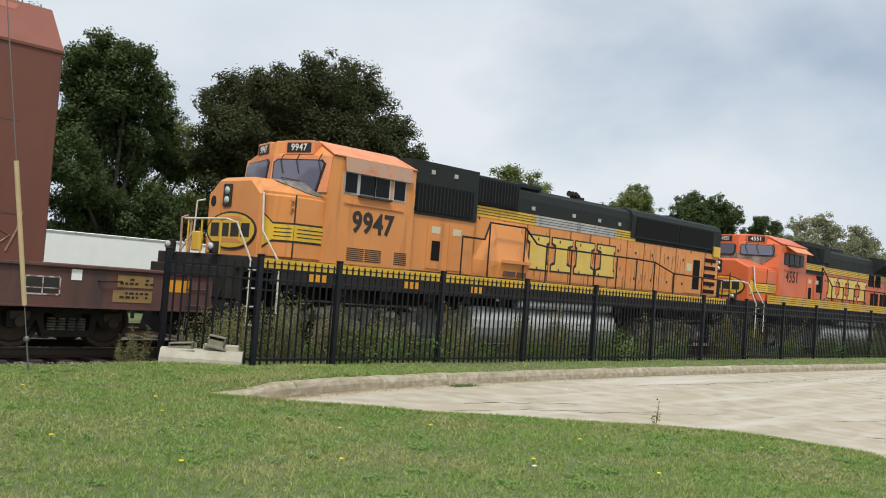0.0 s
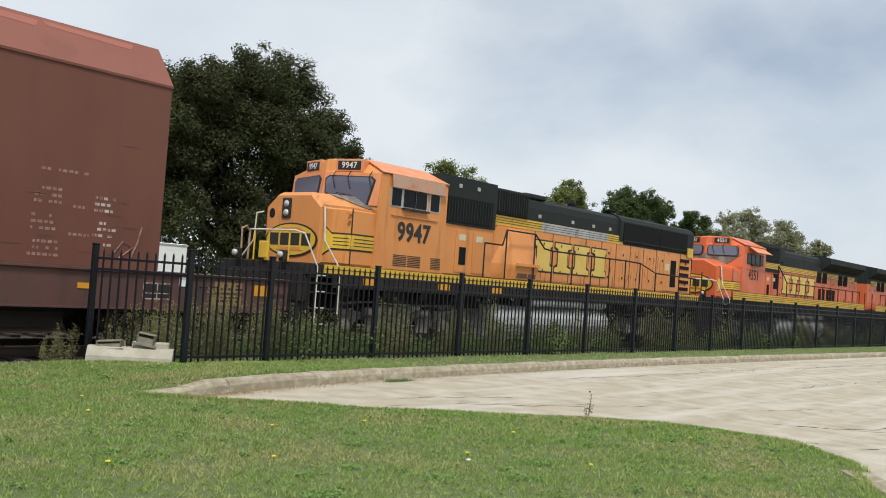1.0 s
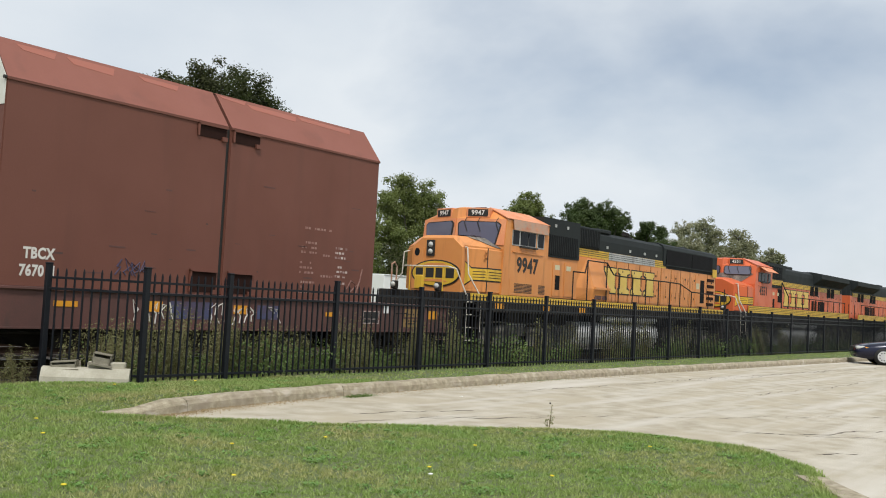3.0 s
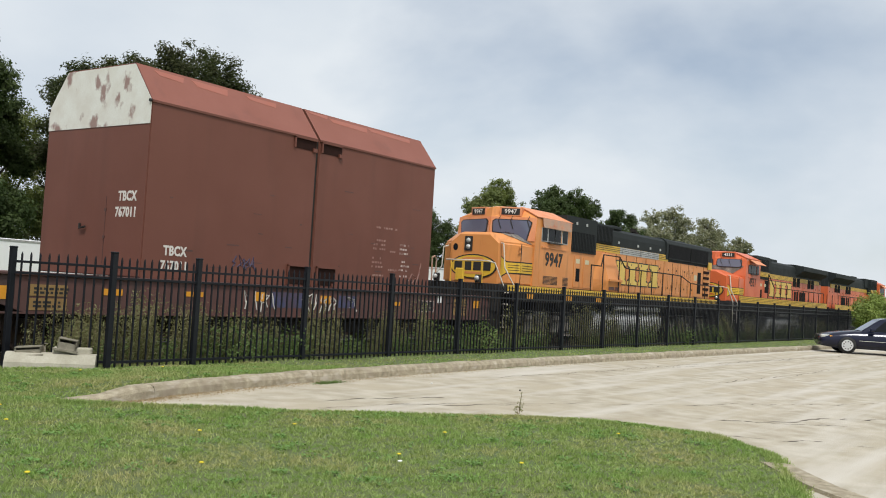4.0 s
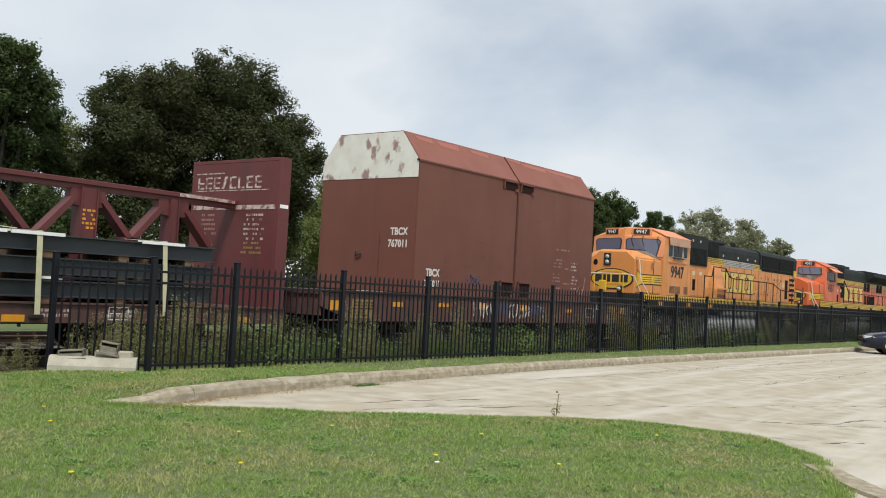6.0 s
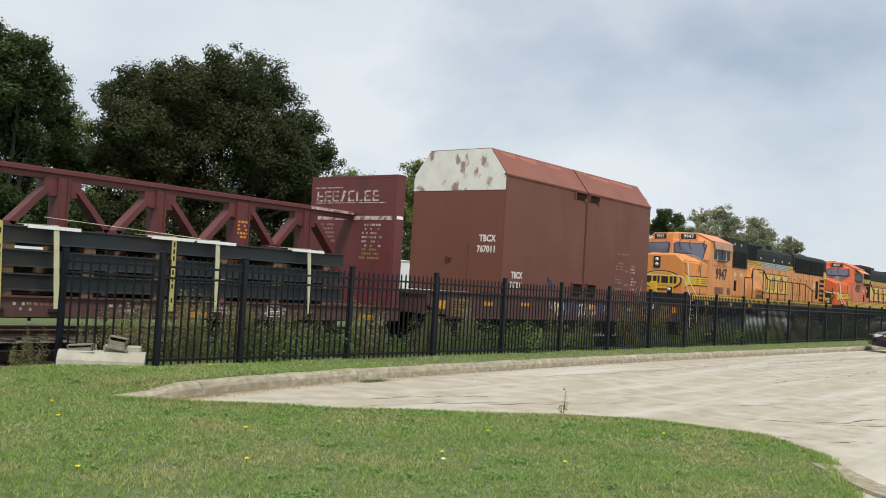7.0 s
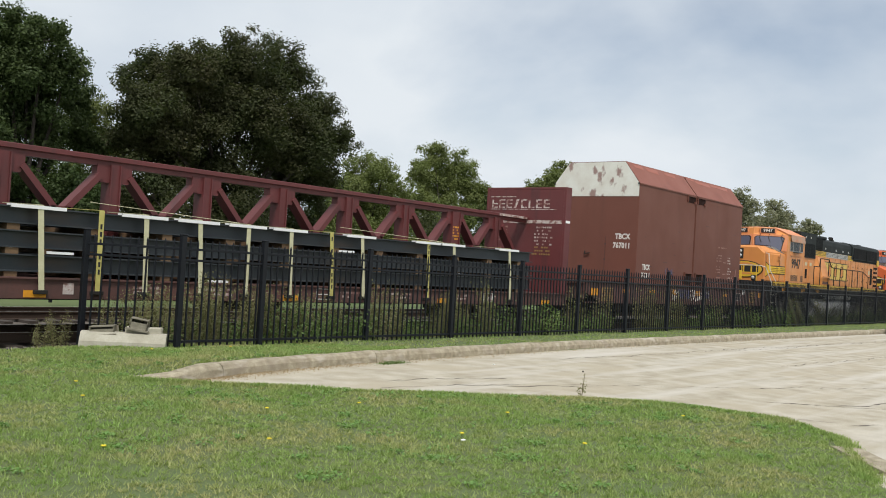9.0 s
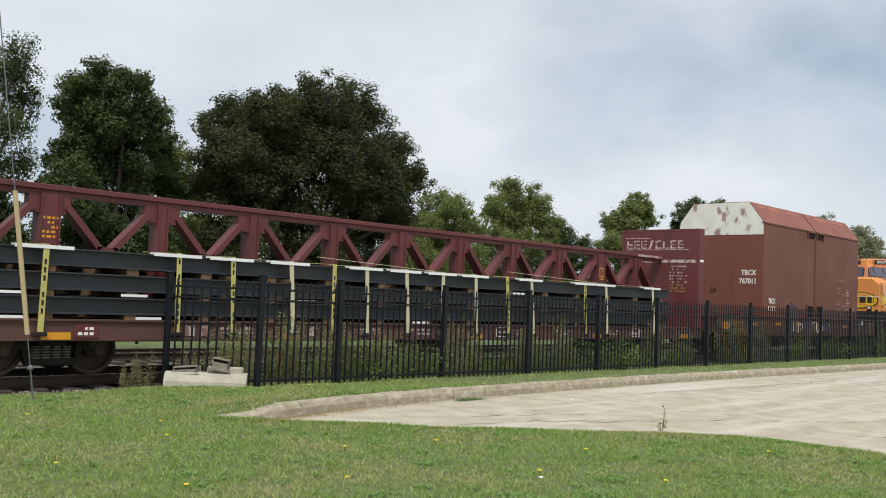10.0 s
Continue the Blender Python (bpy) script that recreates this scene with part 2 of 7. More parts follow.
M = {
    "orange": surface("aged_orange_paint", (0.66, 0.265, 0.070), 0.45, 0, (0.60, 0.22, 0.060), 1.2, 30, 0.6, 0.05, streak=(0.36, 0.13, 0.035), streak_scale=(4, 4, 0.5), streak_lo=0.56, streak_hi=0.8),
    "orange_faded": surface("sun_faded_orange_paint", (0.72, 0.29, 0.13), 0.55, 0, (0.62, 0.20, 0.08), 2.5, 30, 0.7, 0.05, streak=(0.45, 0.28, 0.19), streak_scale=(3, 3, 2), streak_lo=0.55, streak_hi=0.7),
    "visor": surface("bare_worn_visor_steel", (0.55, 0.24, 0.12), 0.6, 0.1, (0.34, 0.28, 0.22), 3, 25, 0.9, 0.08, streak=(0.45, 0.13, 0.05), streak_scale=(3, 3, 4)),
    "red_orange": surface("red_orange_paint", (0.64, 0.135, 0.042), 0.42, 0, (0.55, 0.11, 0.038), 1.2, 30, 0.6, 0.05, streak=(0.3, 0.08, 0.03), streak_lo=0.58, streak_hi=0.85),
    "black": surface("sooty_dark_green_black_paint", (0.013, 0.017, 0.017), 0.7, 0, (0.024, 0.028, 0.027), 1.5, 25, 0.7, 0.08, streak=(0.045, 0.046, 0.043), streak_lo=0.6, streak_hi=0.85, spec=0.22),
    "grille": surface("black_wire_grille", (0.007, 0.007, 0.008), 0.85, 0.0, (0.014, 0.014, 0.014), 2, 60, 0.6, 0.2, spec=0.15),
    "yellow": surface("aged_yellow_paint", (0.70, 0.44, 0.035), 0.5, 0, (0.60, 0.35, 0.03), 1.5, 30, 0.7, 0.04, streak=(0.33, 0.2, 0.04), streak_lo=0.56, streak_hi=0.8),
    "rust": surface("rust_run_stain", (0.33, 0.13, 0.045), 0.8, 0, (0.22, 0.09, 0.04), 8, 60, 0.8, 0.0),
    "cream": surface("weathered_cream_yellow", (0.72, 0.52, 0.13), 0.55, 0, (0.62, 0.42, 0.08), 2, 30, 0.7, 0.03, streak=(0.45, 0.25, 0.08), streak_lo=0.6, streak_hi=0.8),
    "silver": surface("bare_faded_stripe", (0.48, 0.48, 0.46), 0.5, 0.1, (0.34, 0.34, 0.32), 2, 25, 0.8, 0.03, streak=(0.2, 0.19, 0.17)),
    "outline": surface("black_lettering_edge", (0.02, 0.018, 0.015), 0.6, 0, None, 3, 30, 0.4, 0.0),
    "white": surface("white_paint", (0.88, 0.88, 0.86), 0.5, 0, (0.81, 0.805, 0.78), 2, 30, 0.6, 0.03),
    "rail_white": surface("worn_white_pipe_paint", (0.70, 0.66, 0.58), 0.45, 0, (0.5, 0.42, 0.32), 8, 40, 0.7, 0.03),
    "under": surface("oily_underframe", (0.014, 0.013, 0.012), 0.8, 0.0, (0.038, 0.032, 0.027), 2, 20, 0.8, 0.2, spec=0.25),
    "truck": surface("dusty_truck_frame", (0.27, 0.245, 0.21), 0.85, 0, (0.07, 0.06, 0.05), 2.5, 20, 0.9, 0.25),
    "wheel": surface("rusty_wheel_steel", (0.055, 0.040, 0.032), 0.6, 0.4, (0.10, 0.065, 0.045), 4, 30, 0.8, 0.1),
    "tank": surface("grey_fuel_tank_paint", (0.54, 0.54, 0.53), 0.45, 0.1, (0.36, 0.355, 0.34), 1.5, 20, 0.8, 0.06, streak=(0.09, 0.075, 0.06), streak_scale=(2, 2, 1.5), streak_lo=0.55, streak_hi=0.7),
    # base tint lifted to bluish grey to stand in for reflected sky
    "glass": glass_material("sky_reflection_glass", (0.115, 0.118, 0.165), 0.06),
    "side_glass": glass_material("shaded_side_glass", (0.006, 0.007, 0.009), 0.25),
    "lens": glass_material("lamp_lens", (0.50, 0.50, 0.47), 0.12),
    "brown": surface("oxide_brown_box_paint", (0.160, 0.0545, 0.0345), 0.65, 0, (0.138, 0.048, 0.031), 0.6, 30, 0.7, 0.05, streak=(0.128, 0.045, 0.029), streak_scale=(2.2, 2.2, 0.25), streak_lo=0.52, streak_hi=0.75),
    # a paler brown than the box sides, for the roof slopes
    "brown_roof": surface("pale_brown_roof_paint", (0.245, 0.083, 0.056), 0.65, 0, (0.215, 0.074, 0.05), 0.8, 25, 0.7, 0.05, streak=(0.18, 0.064, 0.045), streak_scale=(1.5, 1.5, 1.5), streak_lo=0.56, streak_hi=0.75),
    "roof_patch": surface("fresh_primer_patch", (0.31, 0.108, 0.075), 0.6, 0, (0.34, 0.11, 0.07), 2, 25, 0.6, 0.04),
    "white_end": surface("peeling_white_end_paint", (0.74, 0.74, 0.67), 0.65, 0, (0.62, 0.58, 0.50), 3.0, 30, 0.7, 0.08, streak=(0.24, 0.12, 0.10), streak_scale=(3.2, 3.2, 2.2), streak_lo=0.555, streak_hi=0.65),
    "sill": surface("dirty_brown_car_sill", (0.125, 0.050, 0.040), 0.65, 0, (0.085, 0.042, 0.035), 1.2, 25, 0.8, 0.08, streak=(0.055, 0.035, 0.03), streak_scale=(3, 3, 0.8), streak_lo=0.5, streak_hi=0.7),
    "maroon": surface("maroon_car_paint", (0.135, 0.028, 0.028), 0.55, 0, (0.105, 0.027, 0.026), 1.0, 25, 0.7, 0.06, streak=(0.075, 0.025, 0.024), streak_scale=(3, 3, 0.6), streak_lo=0.55, streak_hi=0.75),
    # shade inside the lift pockets put into the colour; also colours the end louvres
    "recess": surface("recess_shade_louvre_brown", (0.030, 0.013, 0.010), 0.8, 0, (0.02, 0.010, 0.008), 3, 30, 0.6, 0.05, spec=0.1),
    "marks": surface("chipped_white_stencil", (0.58, 0.54, 0.50), 0.65, 0, (0.40, 0.25, 0.22), 9, 60, 0.9, 0.0, streak=(0.17, 0.06, 0.045), streak_scale=(7, 7, 7), streak_lo=0.50, streak_hi=0.58),
    "faint": surface("faint_stencil", (0.38, 0.24, 0.20), 0.7, 0, (0.22, 0.09, 0.07), 12, 60, 0.95, 0.0),
    "stencil": surface("white_stencil", (0.70, 0.67, 0.62), 0.6, 0, (0.60, 0.55, 0.50), 9, 50, 0.6, 0.0),
    "notice": surface("tan_warning_notice", (0.30, 0.185, 0.06), 0.6, 0, (0.22, 0.13, 0.05), 5, 40, 0.6, 0.0),
    "notice_pale": surface("pale_paper_notice", (0.62, 0.56, 0.36), 0.6, 0, (0.5, 0.45, 0.3), 9, 60, 0.7, 0.0),
    "amber": surface("amber_reflector", (0.75, 0.33, 0.015), 0.4, 0, (0.6, 0.25, 0.02), 5, 40, 0.6, 0.0),
    "blue": surface("blue_spray_paint", (0.05, 0.075, 0.17), 0.6, 0, (0.09, 0.05, 0.06), 3, 30, 0.9, 0.0),
    "steel": surface("blue_grey_mill_steel", (0.042, 0.052, 0.060), 0.5, 0.35, (0.060, 0.064, 0.066), 1.2, 30, 0.8, 0.06, streak=(0.085, 0.065, 0.05), streak_scale=(0.6, 3, 3), streak_lo=0.56, streak_hi=0.75),
    "dunnage": surface("timber_dunnage", (0.20, 0.12, 0.06), 0.8, 0, (0.11, 0.065, 0.035), 4, 40, 0.8, 0.2),
    "strap": surface("yellow_webbing", (0.52, 0.47, 0.15), 0.75, 0, (0.40, 0.34, 0.09), 6, 60, 0.7, 0.1),
    "strap_pale": surface("pale_webbing", (0.58, 0.55, 0.36), 0.75, 0, (0.46, 0.43, 0.25), 6, 60, 0.7, 0.1),
    "fence": surface("black_powder_coat", (0.005, 0.006, 0.009), 0.5, 0, (0.010, 0.012, 0.016), 5, 50, 0.5, 0.03, spec=0.3),
    "concrete": surface("weathered_concrete", (0.48, 0.415, 0.295), 0.9, 0, (0.24, 0.20, 0.13), 9.0, 70, 0.95, 0.9, world_space=True, third=(0.33, 0.275, 0.20), third_scale=3.1, streak=(0.52, 0.46, 0.37), streak_scale=(3, 3, 9), streak_lo=0.56, streak_hi=0.7),
    "lot": surface("sunbleached_concrete_lot", (0.51, 0.46, 0.365), 0.88, 0, (0.33, 0.285, 0.205), 2.2, 45, 0.95, 0.6, world_space=True, third=(0.40, 0.345, 0.25), third_scale=0.8, streak=(0.54, 0.50, 0.43), streak_scale=(0.14, 1.5, 1), streak_lo=0.50, streak_hi=0.68),
    "crack": surface("dark_joint_filler", (0.10, 0.085, 0.065), 0.9, 0, (0.15, 0.12, 0.09), 4, 30, 0.7, 0.2),
    "debris": surface("pale_concrete_debris", (0.46, 0.43, 0.345), 0.85, 0, (0.30, 0.275, 0.205), 4, 40, 0.7, 0.3),
    "collar": surface("dirty_zinc_sheet", (0.30, 0.275, 0.21), 0.7, 0.2, (0.17, 0.15, 0.11), 6, 40, 0.9, 0.2),
    "soil": surface("lawn_soil", (0.085, 0.120, 0.036), 0.95, 0, (0.105, 0.120, 0.042), 0.7, 20, 0.8, 0.4, world_space=True),
    "far_ground": surface("far_grass", (0.085, 0.135, 0.036), 0.95, 0, (0.105, 0.125, 0.045), 0.25, 6, 0.8, 0.2, world_space=True),
    "ballast": surface("track_ballast", (0.15, 0.125, 0.10), 0.9, 0, (0.075, 0.062, 0.05), 1.2, 12, 0.9, 0.5, world_space=True),
    "stone": surface("ballast_stone", (0.20, 0.175, 0.145), 0.9, 0, (0.11, 0.095, 0.08), 3, 20, 0.8, 0.3, island=0.35),
    "tie": surface("creosoted_tie", (0.045, 0.034, 0.026), 0.85, 0, (0.075, 0.06, 0.048), 3, 25, 0.8, 0.3),
    "rail": surface("rusty_rail", (0.06, 0.042, 0.032), 0.6, 0.5, (0.09, 0.06, 0.045), 3, 30, 0.7, 0.1),
    "railhead": surface("polished_railhead", (0.42, 0.40, 0.38), 0.3, 0.9, (0.3, 0.28, 0.26), 3, 30, 0.5, 0.05),
    "grass": leaf_material("grass_blade", (0.200, 0.320, 0.082), (0.34, 0.375, 0.155), 0.35, 1.6, (0.45, 0.385, 0.20), 0.42),
    "leaf_dark": leaf_material("oak_leaf", (0.042, 0.060, 0.021), (0.066, 0.060, 0.028), 0.32),
    "leaf_mid": leaf_material("hackberry_leaf", (0.050, 0.080, 0.027), (0.075, 0.098, 0.035), 0.32),
    "leaf_light": leaf_material("elm_leaf", (0.120, 0.155, 0.045), (0.170, 0.190, 0.070), 0.32),
    "leaf_bright": leaf_material("young_shrub_leaf", (0.17, 0.24, 0.05), (0.25, 0.30, 0.09)),
    "leaf_grey": leaf_material("willow_leaf", (0.20, 0.215, 0.13), (0.26, 0.25, 0.165)),
    "weed": leaf_material("weed_leaf", (0.185, 0.205, 0.085), (0.26, 0.225, 0.125)),
    "weed_green": leaf_material("vine_leaf", (0.105, 0.175, 0.052), (0.15, 0.19, 0.07)),
    "clover": leaf_material("clover_leaf", (0.14, 0.265, 0.065), (0.18, 0.30, 0.09)),
    "stalk": surface("dry_stalk", (0.22, 0.17, 0.09), 0.85, 0, (0.13, 0.10, 0.05), 5, 40, 0.7, 0.1),
    "straw": surface("dry_leaf_crumb", (0.36, 0.26, 0.13), 0.9, 0, (0.26, 0.19, 0.10), 5, 40, 0.7, 0.0),
    "bark": surface("rough_bark", (0.060, 0.048, 0.038), 0.9, 0, (0.035, 0.028, 0.022), 2, 15, 0.8, 0.4),
    "dandelion": surface("dandelion_petal", (0.75, 0.60, 0.03), 0.7, 0, None, 5, 40, 0.4, 0.0),
    "car_paint": surface("deep_blue_car_paint", (0.008, 0.010, 0.028), 0.18, 0.1, (0.010, 0.012, 0.032), 2, 30, 0.4, 0.0),
    "tyre": surface("tyre_rubber", (0.02, 0.02, 0.02), 0.85, 0, None, 5, 40, 0.5, 0.1),
    "alloy": surface("alloy_wheel", (0.66, 0.66, 0.65), 0.35, 0.4, None, 5, 40, 0.4, 0.0),
    "marker": surface("guy_marker_plastic", (0.55, 0.42, 0.24), 0.6, 0, (0.45, 0.33, 0.17), 3, 40, 0.6, 0.0),
    "galv": surface("galvanised_steel", (0.22, 0.22, 0.21), 0.5, 0.7, None, 5, 40, 0.5, 0.05),
}


# ---- mesh helpers ----
ORIGIN = [Vector((0, 0, 0))]      # where the thing being built stands; its parts are laid out from there


def block(bm, x0, x1, y0, y1, z0, z1, bevel=0.0, seg=1):
    r = bmesh.ops.create_cube(bm, size=1)
    vs = r["verts"]
    for v in vs:
        v.co = ((x0 + x1) / 2 + v.co.x * (x1 - x0), (y0 + y1) / 2 + v.co.y * (y1 - y0), (z0 + z1) / 2 + v.co.z * (z1 - z0))
    if bevel:
        es = list({e for v in vs for e in v.link_edges})
        bmesh.ops.bevel(bm, geom=es, offset=bevel, segments=seg, affect="EDGES", profile=0.5)


def prism(bm, poly, y0, y1):
    """A polygon of (x, z), drawn out from y0 to y1."""
    a = [bm.verts.new((x, y0, z)) for x, z in poly]
    b = [bm.verts.new((x, y1, z)) for x, z in poly]
    n = len(poly)
    bm.faces.new(a)
    bm.faces.new(b[::-1])
    for i in range(n):
        bm.faces.new((a[i], b[i], b[(i + 1) % n], a[(i + 1) % n]))


def loft(bm, rings, cap=True):
    vs = [[bm.verts.new(p) for p in r] for r in rings]
    n = len(rings[0])
    for a, b in zip(vs, vs[1:]):
        for i in range(n):
            bm.faces.new((a[i], a[(i + 1) % n], b[(i + 1) % n], b[i]))
    if cap:
        bm.faces.new(vs[0][::-1])
        bm.faces.new(vs[-1])


def rod(bm, p, q, r, seg=8, r2=None):
    p, q = Vector(p), Vector(q)
    d = (q - p).normalized()
    s = d.orthogonal().normalized()
    t = d.cross(s)
    r2 = r if r2 is None else r2
    rings = []
    for c, rr in ((p, r), (q, r2)):
        rings.append([c + (s * math.cos(k * math.tau / seg) + t * math.sin(k * math.tau / seg)) * rr for k in range(seg)])
    loft(bm, rings)


def pipe(bm, pts, r, seg=6):
    """One bent tube through the points."""
    pts = [Vector(p) for p in pts]
    ways = [(b - a).normalized() for a, b in zip(pts, pts[1:])]
    side = ways[0].orthogonal().normalized()
    rings = []
    for k, p in enumerate(pts):
        d = ways[max(k - 1, 0)] + ways[min(k, len(ways) - 1)]
        d = d.normalized() if d.length > 0.2 else ways[min(k, len(ways) - 1)]
        s = side - d * side.dot(d)
        side = s.normalized() if s.length > 0.1 else d.orthogonal().normalized()
        t = d.cross(side)
        rings.append([p + (side * math.cos(i * math.tau / seg) + t * math.sin(i * math.tau / seg)) * r for i in range(seg)])
    loft(bm, rings)


def slab(bm, quad, pts, off0, off1):
    """A plate on a flat quad: pts are (s, t) shares along its lower edge and its height; off0, off1 metres out from it."""
    a, b, c, d = (Vector(p) for p in quad)
    n = (b - a).cross(d - a).normalized()

    def at(s, t):
        return (a * (1 - s) + b * s) * (1 - t) + (d * (1 - s) + c * s) * t

    lo = [bm.verts.new(at(s, t) + n * off0) for s, t in pts]
    hi = [bm.verts.new(at(s, t) + n * off1) for s, t in pts]
    k = len(pts)
    bm.faces.new(hi)
    bm.faces.new(lo[::-1])
    for i in range(k):
        bm.faces.new((lo[i], lo[(i + 1) % k], hi[(i + 1) % k], hi[i]))


def rect(s0, s1, t0, t1):
    return [(s0, t0), (s1, t0), (s1, t1), (s0, t1)]


def rounded(s0, s1, t0, t1, rs, rt, k=3):
    out = []
    for cs, ct, a0 in ((s1 - rs, t0 + rt, -90), (s1 - rs, t1 - rt, 0), (s0 + rs, t1 - rt, 90), (s0 + rs, t0 + rt, 180)):
        for i in range(k + 1):
            a = radians(a0 + 90 * i / k)
            out.append((cs + rs * math.cos(a), ct + rt * math.sin(a)))
    return out


def mesh_of(name, bm, material, smooth=False):
    bmesh.ops.recalc_face_normals(bm, faces=bm.faces)
    if sum(f.normal.z * f.calc_area() for f in bm.faces) < -1e-3 and all(abs(f.normal.z) > 0.99 for f in bm.faces):
        bmesh.ops.reverse_faces(bm, faces=bm.faces)
    me = bpy.data.meshes.new(name)
    bm.to_mesh(me)
    bm.free()
    me.materials.append(M[material])
    if smooth:
        for p in me.polygons:
            p.use_smooth = True
    return me


def part(name, bm, material, parent, label="", smooth=False):
    bmesh.ops.translate(bm, verts=bm.verts, vec=-ORIGIN[0])
    ob = new(name, mesh_of(name, bm, material, smooth))
    ob.parent = parent
    return tagged(ob, label)


def thing(name, at, label, category, group="", kind=""):
    ob = new(name)
    ob.location = at
    ORIGIN[0] = Vector(at)
    return tagged(ob, label, category, group, kind)


def single(name, bm, material, at, label, category, group="", kind="", smooth=False):
    bmesh.ops.translate(bm, verts=bm.verts, vec=-Vector(at))
    ob = new(name, mesh_of(name, bm, material, smooth))
    ob.location = at
    return tagged(ob, label, category, group, kind)


def lettering(name, text, height, m, material, parent, depth=0.004, squeeze=1.0, bold=0.0):
    """Raised characters, centred on the pose m: x along the line, y up, z out of the face."""
    cu = bpy.data.curves.new(name, "FONT")
    cu.body, cu.size, cu.extrude, cu.align_x, cu.align_y, cu.offset = text, height / 0.72, depth, "CENTER", "CENTER", bold
    cu.resolution_u, cu.space_character = 3, 1.08
    tmp = bpy.data.objects.new(name, cu)
    scene.collection.objects.link(tmp)
    me = bpy.data.meshes.new_from_object(tmp.evaluated_get(bpy.context.evaluated_depsgraph_get()))
    bpy.data.objects.remove(tmp)
    shift = Matrix.Translation(-ORIGIN[0]) @ m @ Matrix.Diagonal((squeeze, 1, 1, 1))
    me.transform(shift)
    me.materials.clear()
    me.materials.append(M[material])
    ob = new(name, me)
    ob.parent = parent
    return ob


def facing_viewer(x, y, z):
    """A pose on the train's near side: characters read from -y."""
    return pose(x, y, z, 90, 0, 0)


MOVERS = []     # (thing, base x)
SPINNERS = []   # (wheelset, its place in its thing, radius)
CY = 16.77      # the train's centre line


# ---- train parts ----
def plate(name, u0, u1, z0, z1, v, material, parent, proud=0.012, label="", bevel=0.0):
    """A flat plate on the near side at v metres from the centre line."""
    bm = bmesh.new()
    block(bm, u0, u1, CY - v - proud, CY - v + 0.004, z0, z1, bevel)
    return part(name, bm, material, parent, label)


def on_quad(quad, s, t, off):
    a, b, c, d = (Vector(p) for p in quad)
    x = ((b - a) * (1 - t) + (c - d) * t).normalized()
    n = x.cross((d - a) * (1 - s) + (c - b) * s).normalized()
    y = n.cross(x)
    at = (a * (1 - s) + b * s) * (1 - t) + (d * (1 - s) + c * s) * t + n * off
    m = Matrix((x, y, n)).transposed().to_4x4()
    m.translation = at
    return m


def wheelset(parent, u, radius, gauge=1.435):
    """Two flanged wheels on an axle, turned about the axle."""
    bm = bmesh.new()
    prof = [(0.10, 0.06), (0.13, 0.10), (0.04, 0.16), (0.035, radius * 0.78), (0.09, radius * 0.84), (0.095, radius - 0.01), (0.0, radius),
            (-0.03, radius + 0.028), (-0.05, radius + 0.02), (-0.05, radius * 0.84), (-0.01, radius * 0.78), (-0.01, 0.16), (-0.08, 0.10), (-0.08, 0.06)]
    seg = 28
    for side in (-1, 1):
        rings = []
        for k in range(seg):
            a = k * math.tau / seg
            rings.append([bm.verts.new((r * math.cos(a), side * (gauge / 2 + o), r * math.sin(a))) for o, r in prof])
        for k in range(seg):
            r0, r1 = rings[k], rings[(k + 1) % seg]
            for i in range(len(prof) - 1):
                bm.faces.new((r0[i], r0[i + 1], r1[i + 1], r1[i]))
    rod(bm, (0, -1.0, 0), (0, 1.0, 0), 0.08, 10)
    for side in (-1, 1):
        block(bm, -0.05, 0.05, side * 0.86 - 0.02, side * 0.86 + 0.02, -0.12, 0.12)
    ob = new("wheelset", mesh_of("wheelset", bm, "wheel"))
    ob.parent = parent
    ob.location = Vector((u, CY, radius)) - ORIGIN[0]
    SPINNERS.append((ob, Vector(ob.location), radius))
    return ob


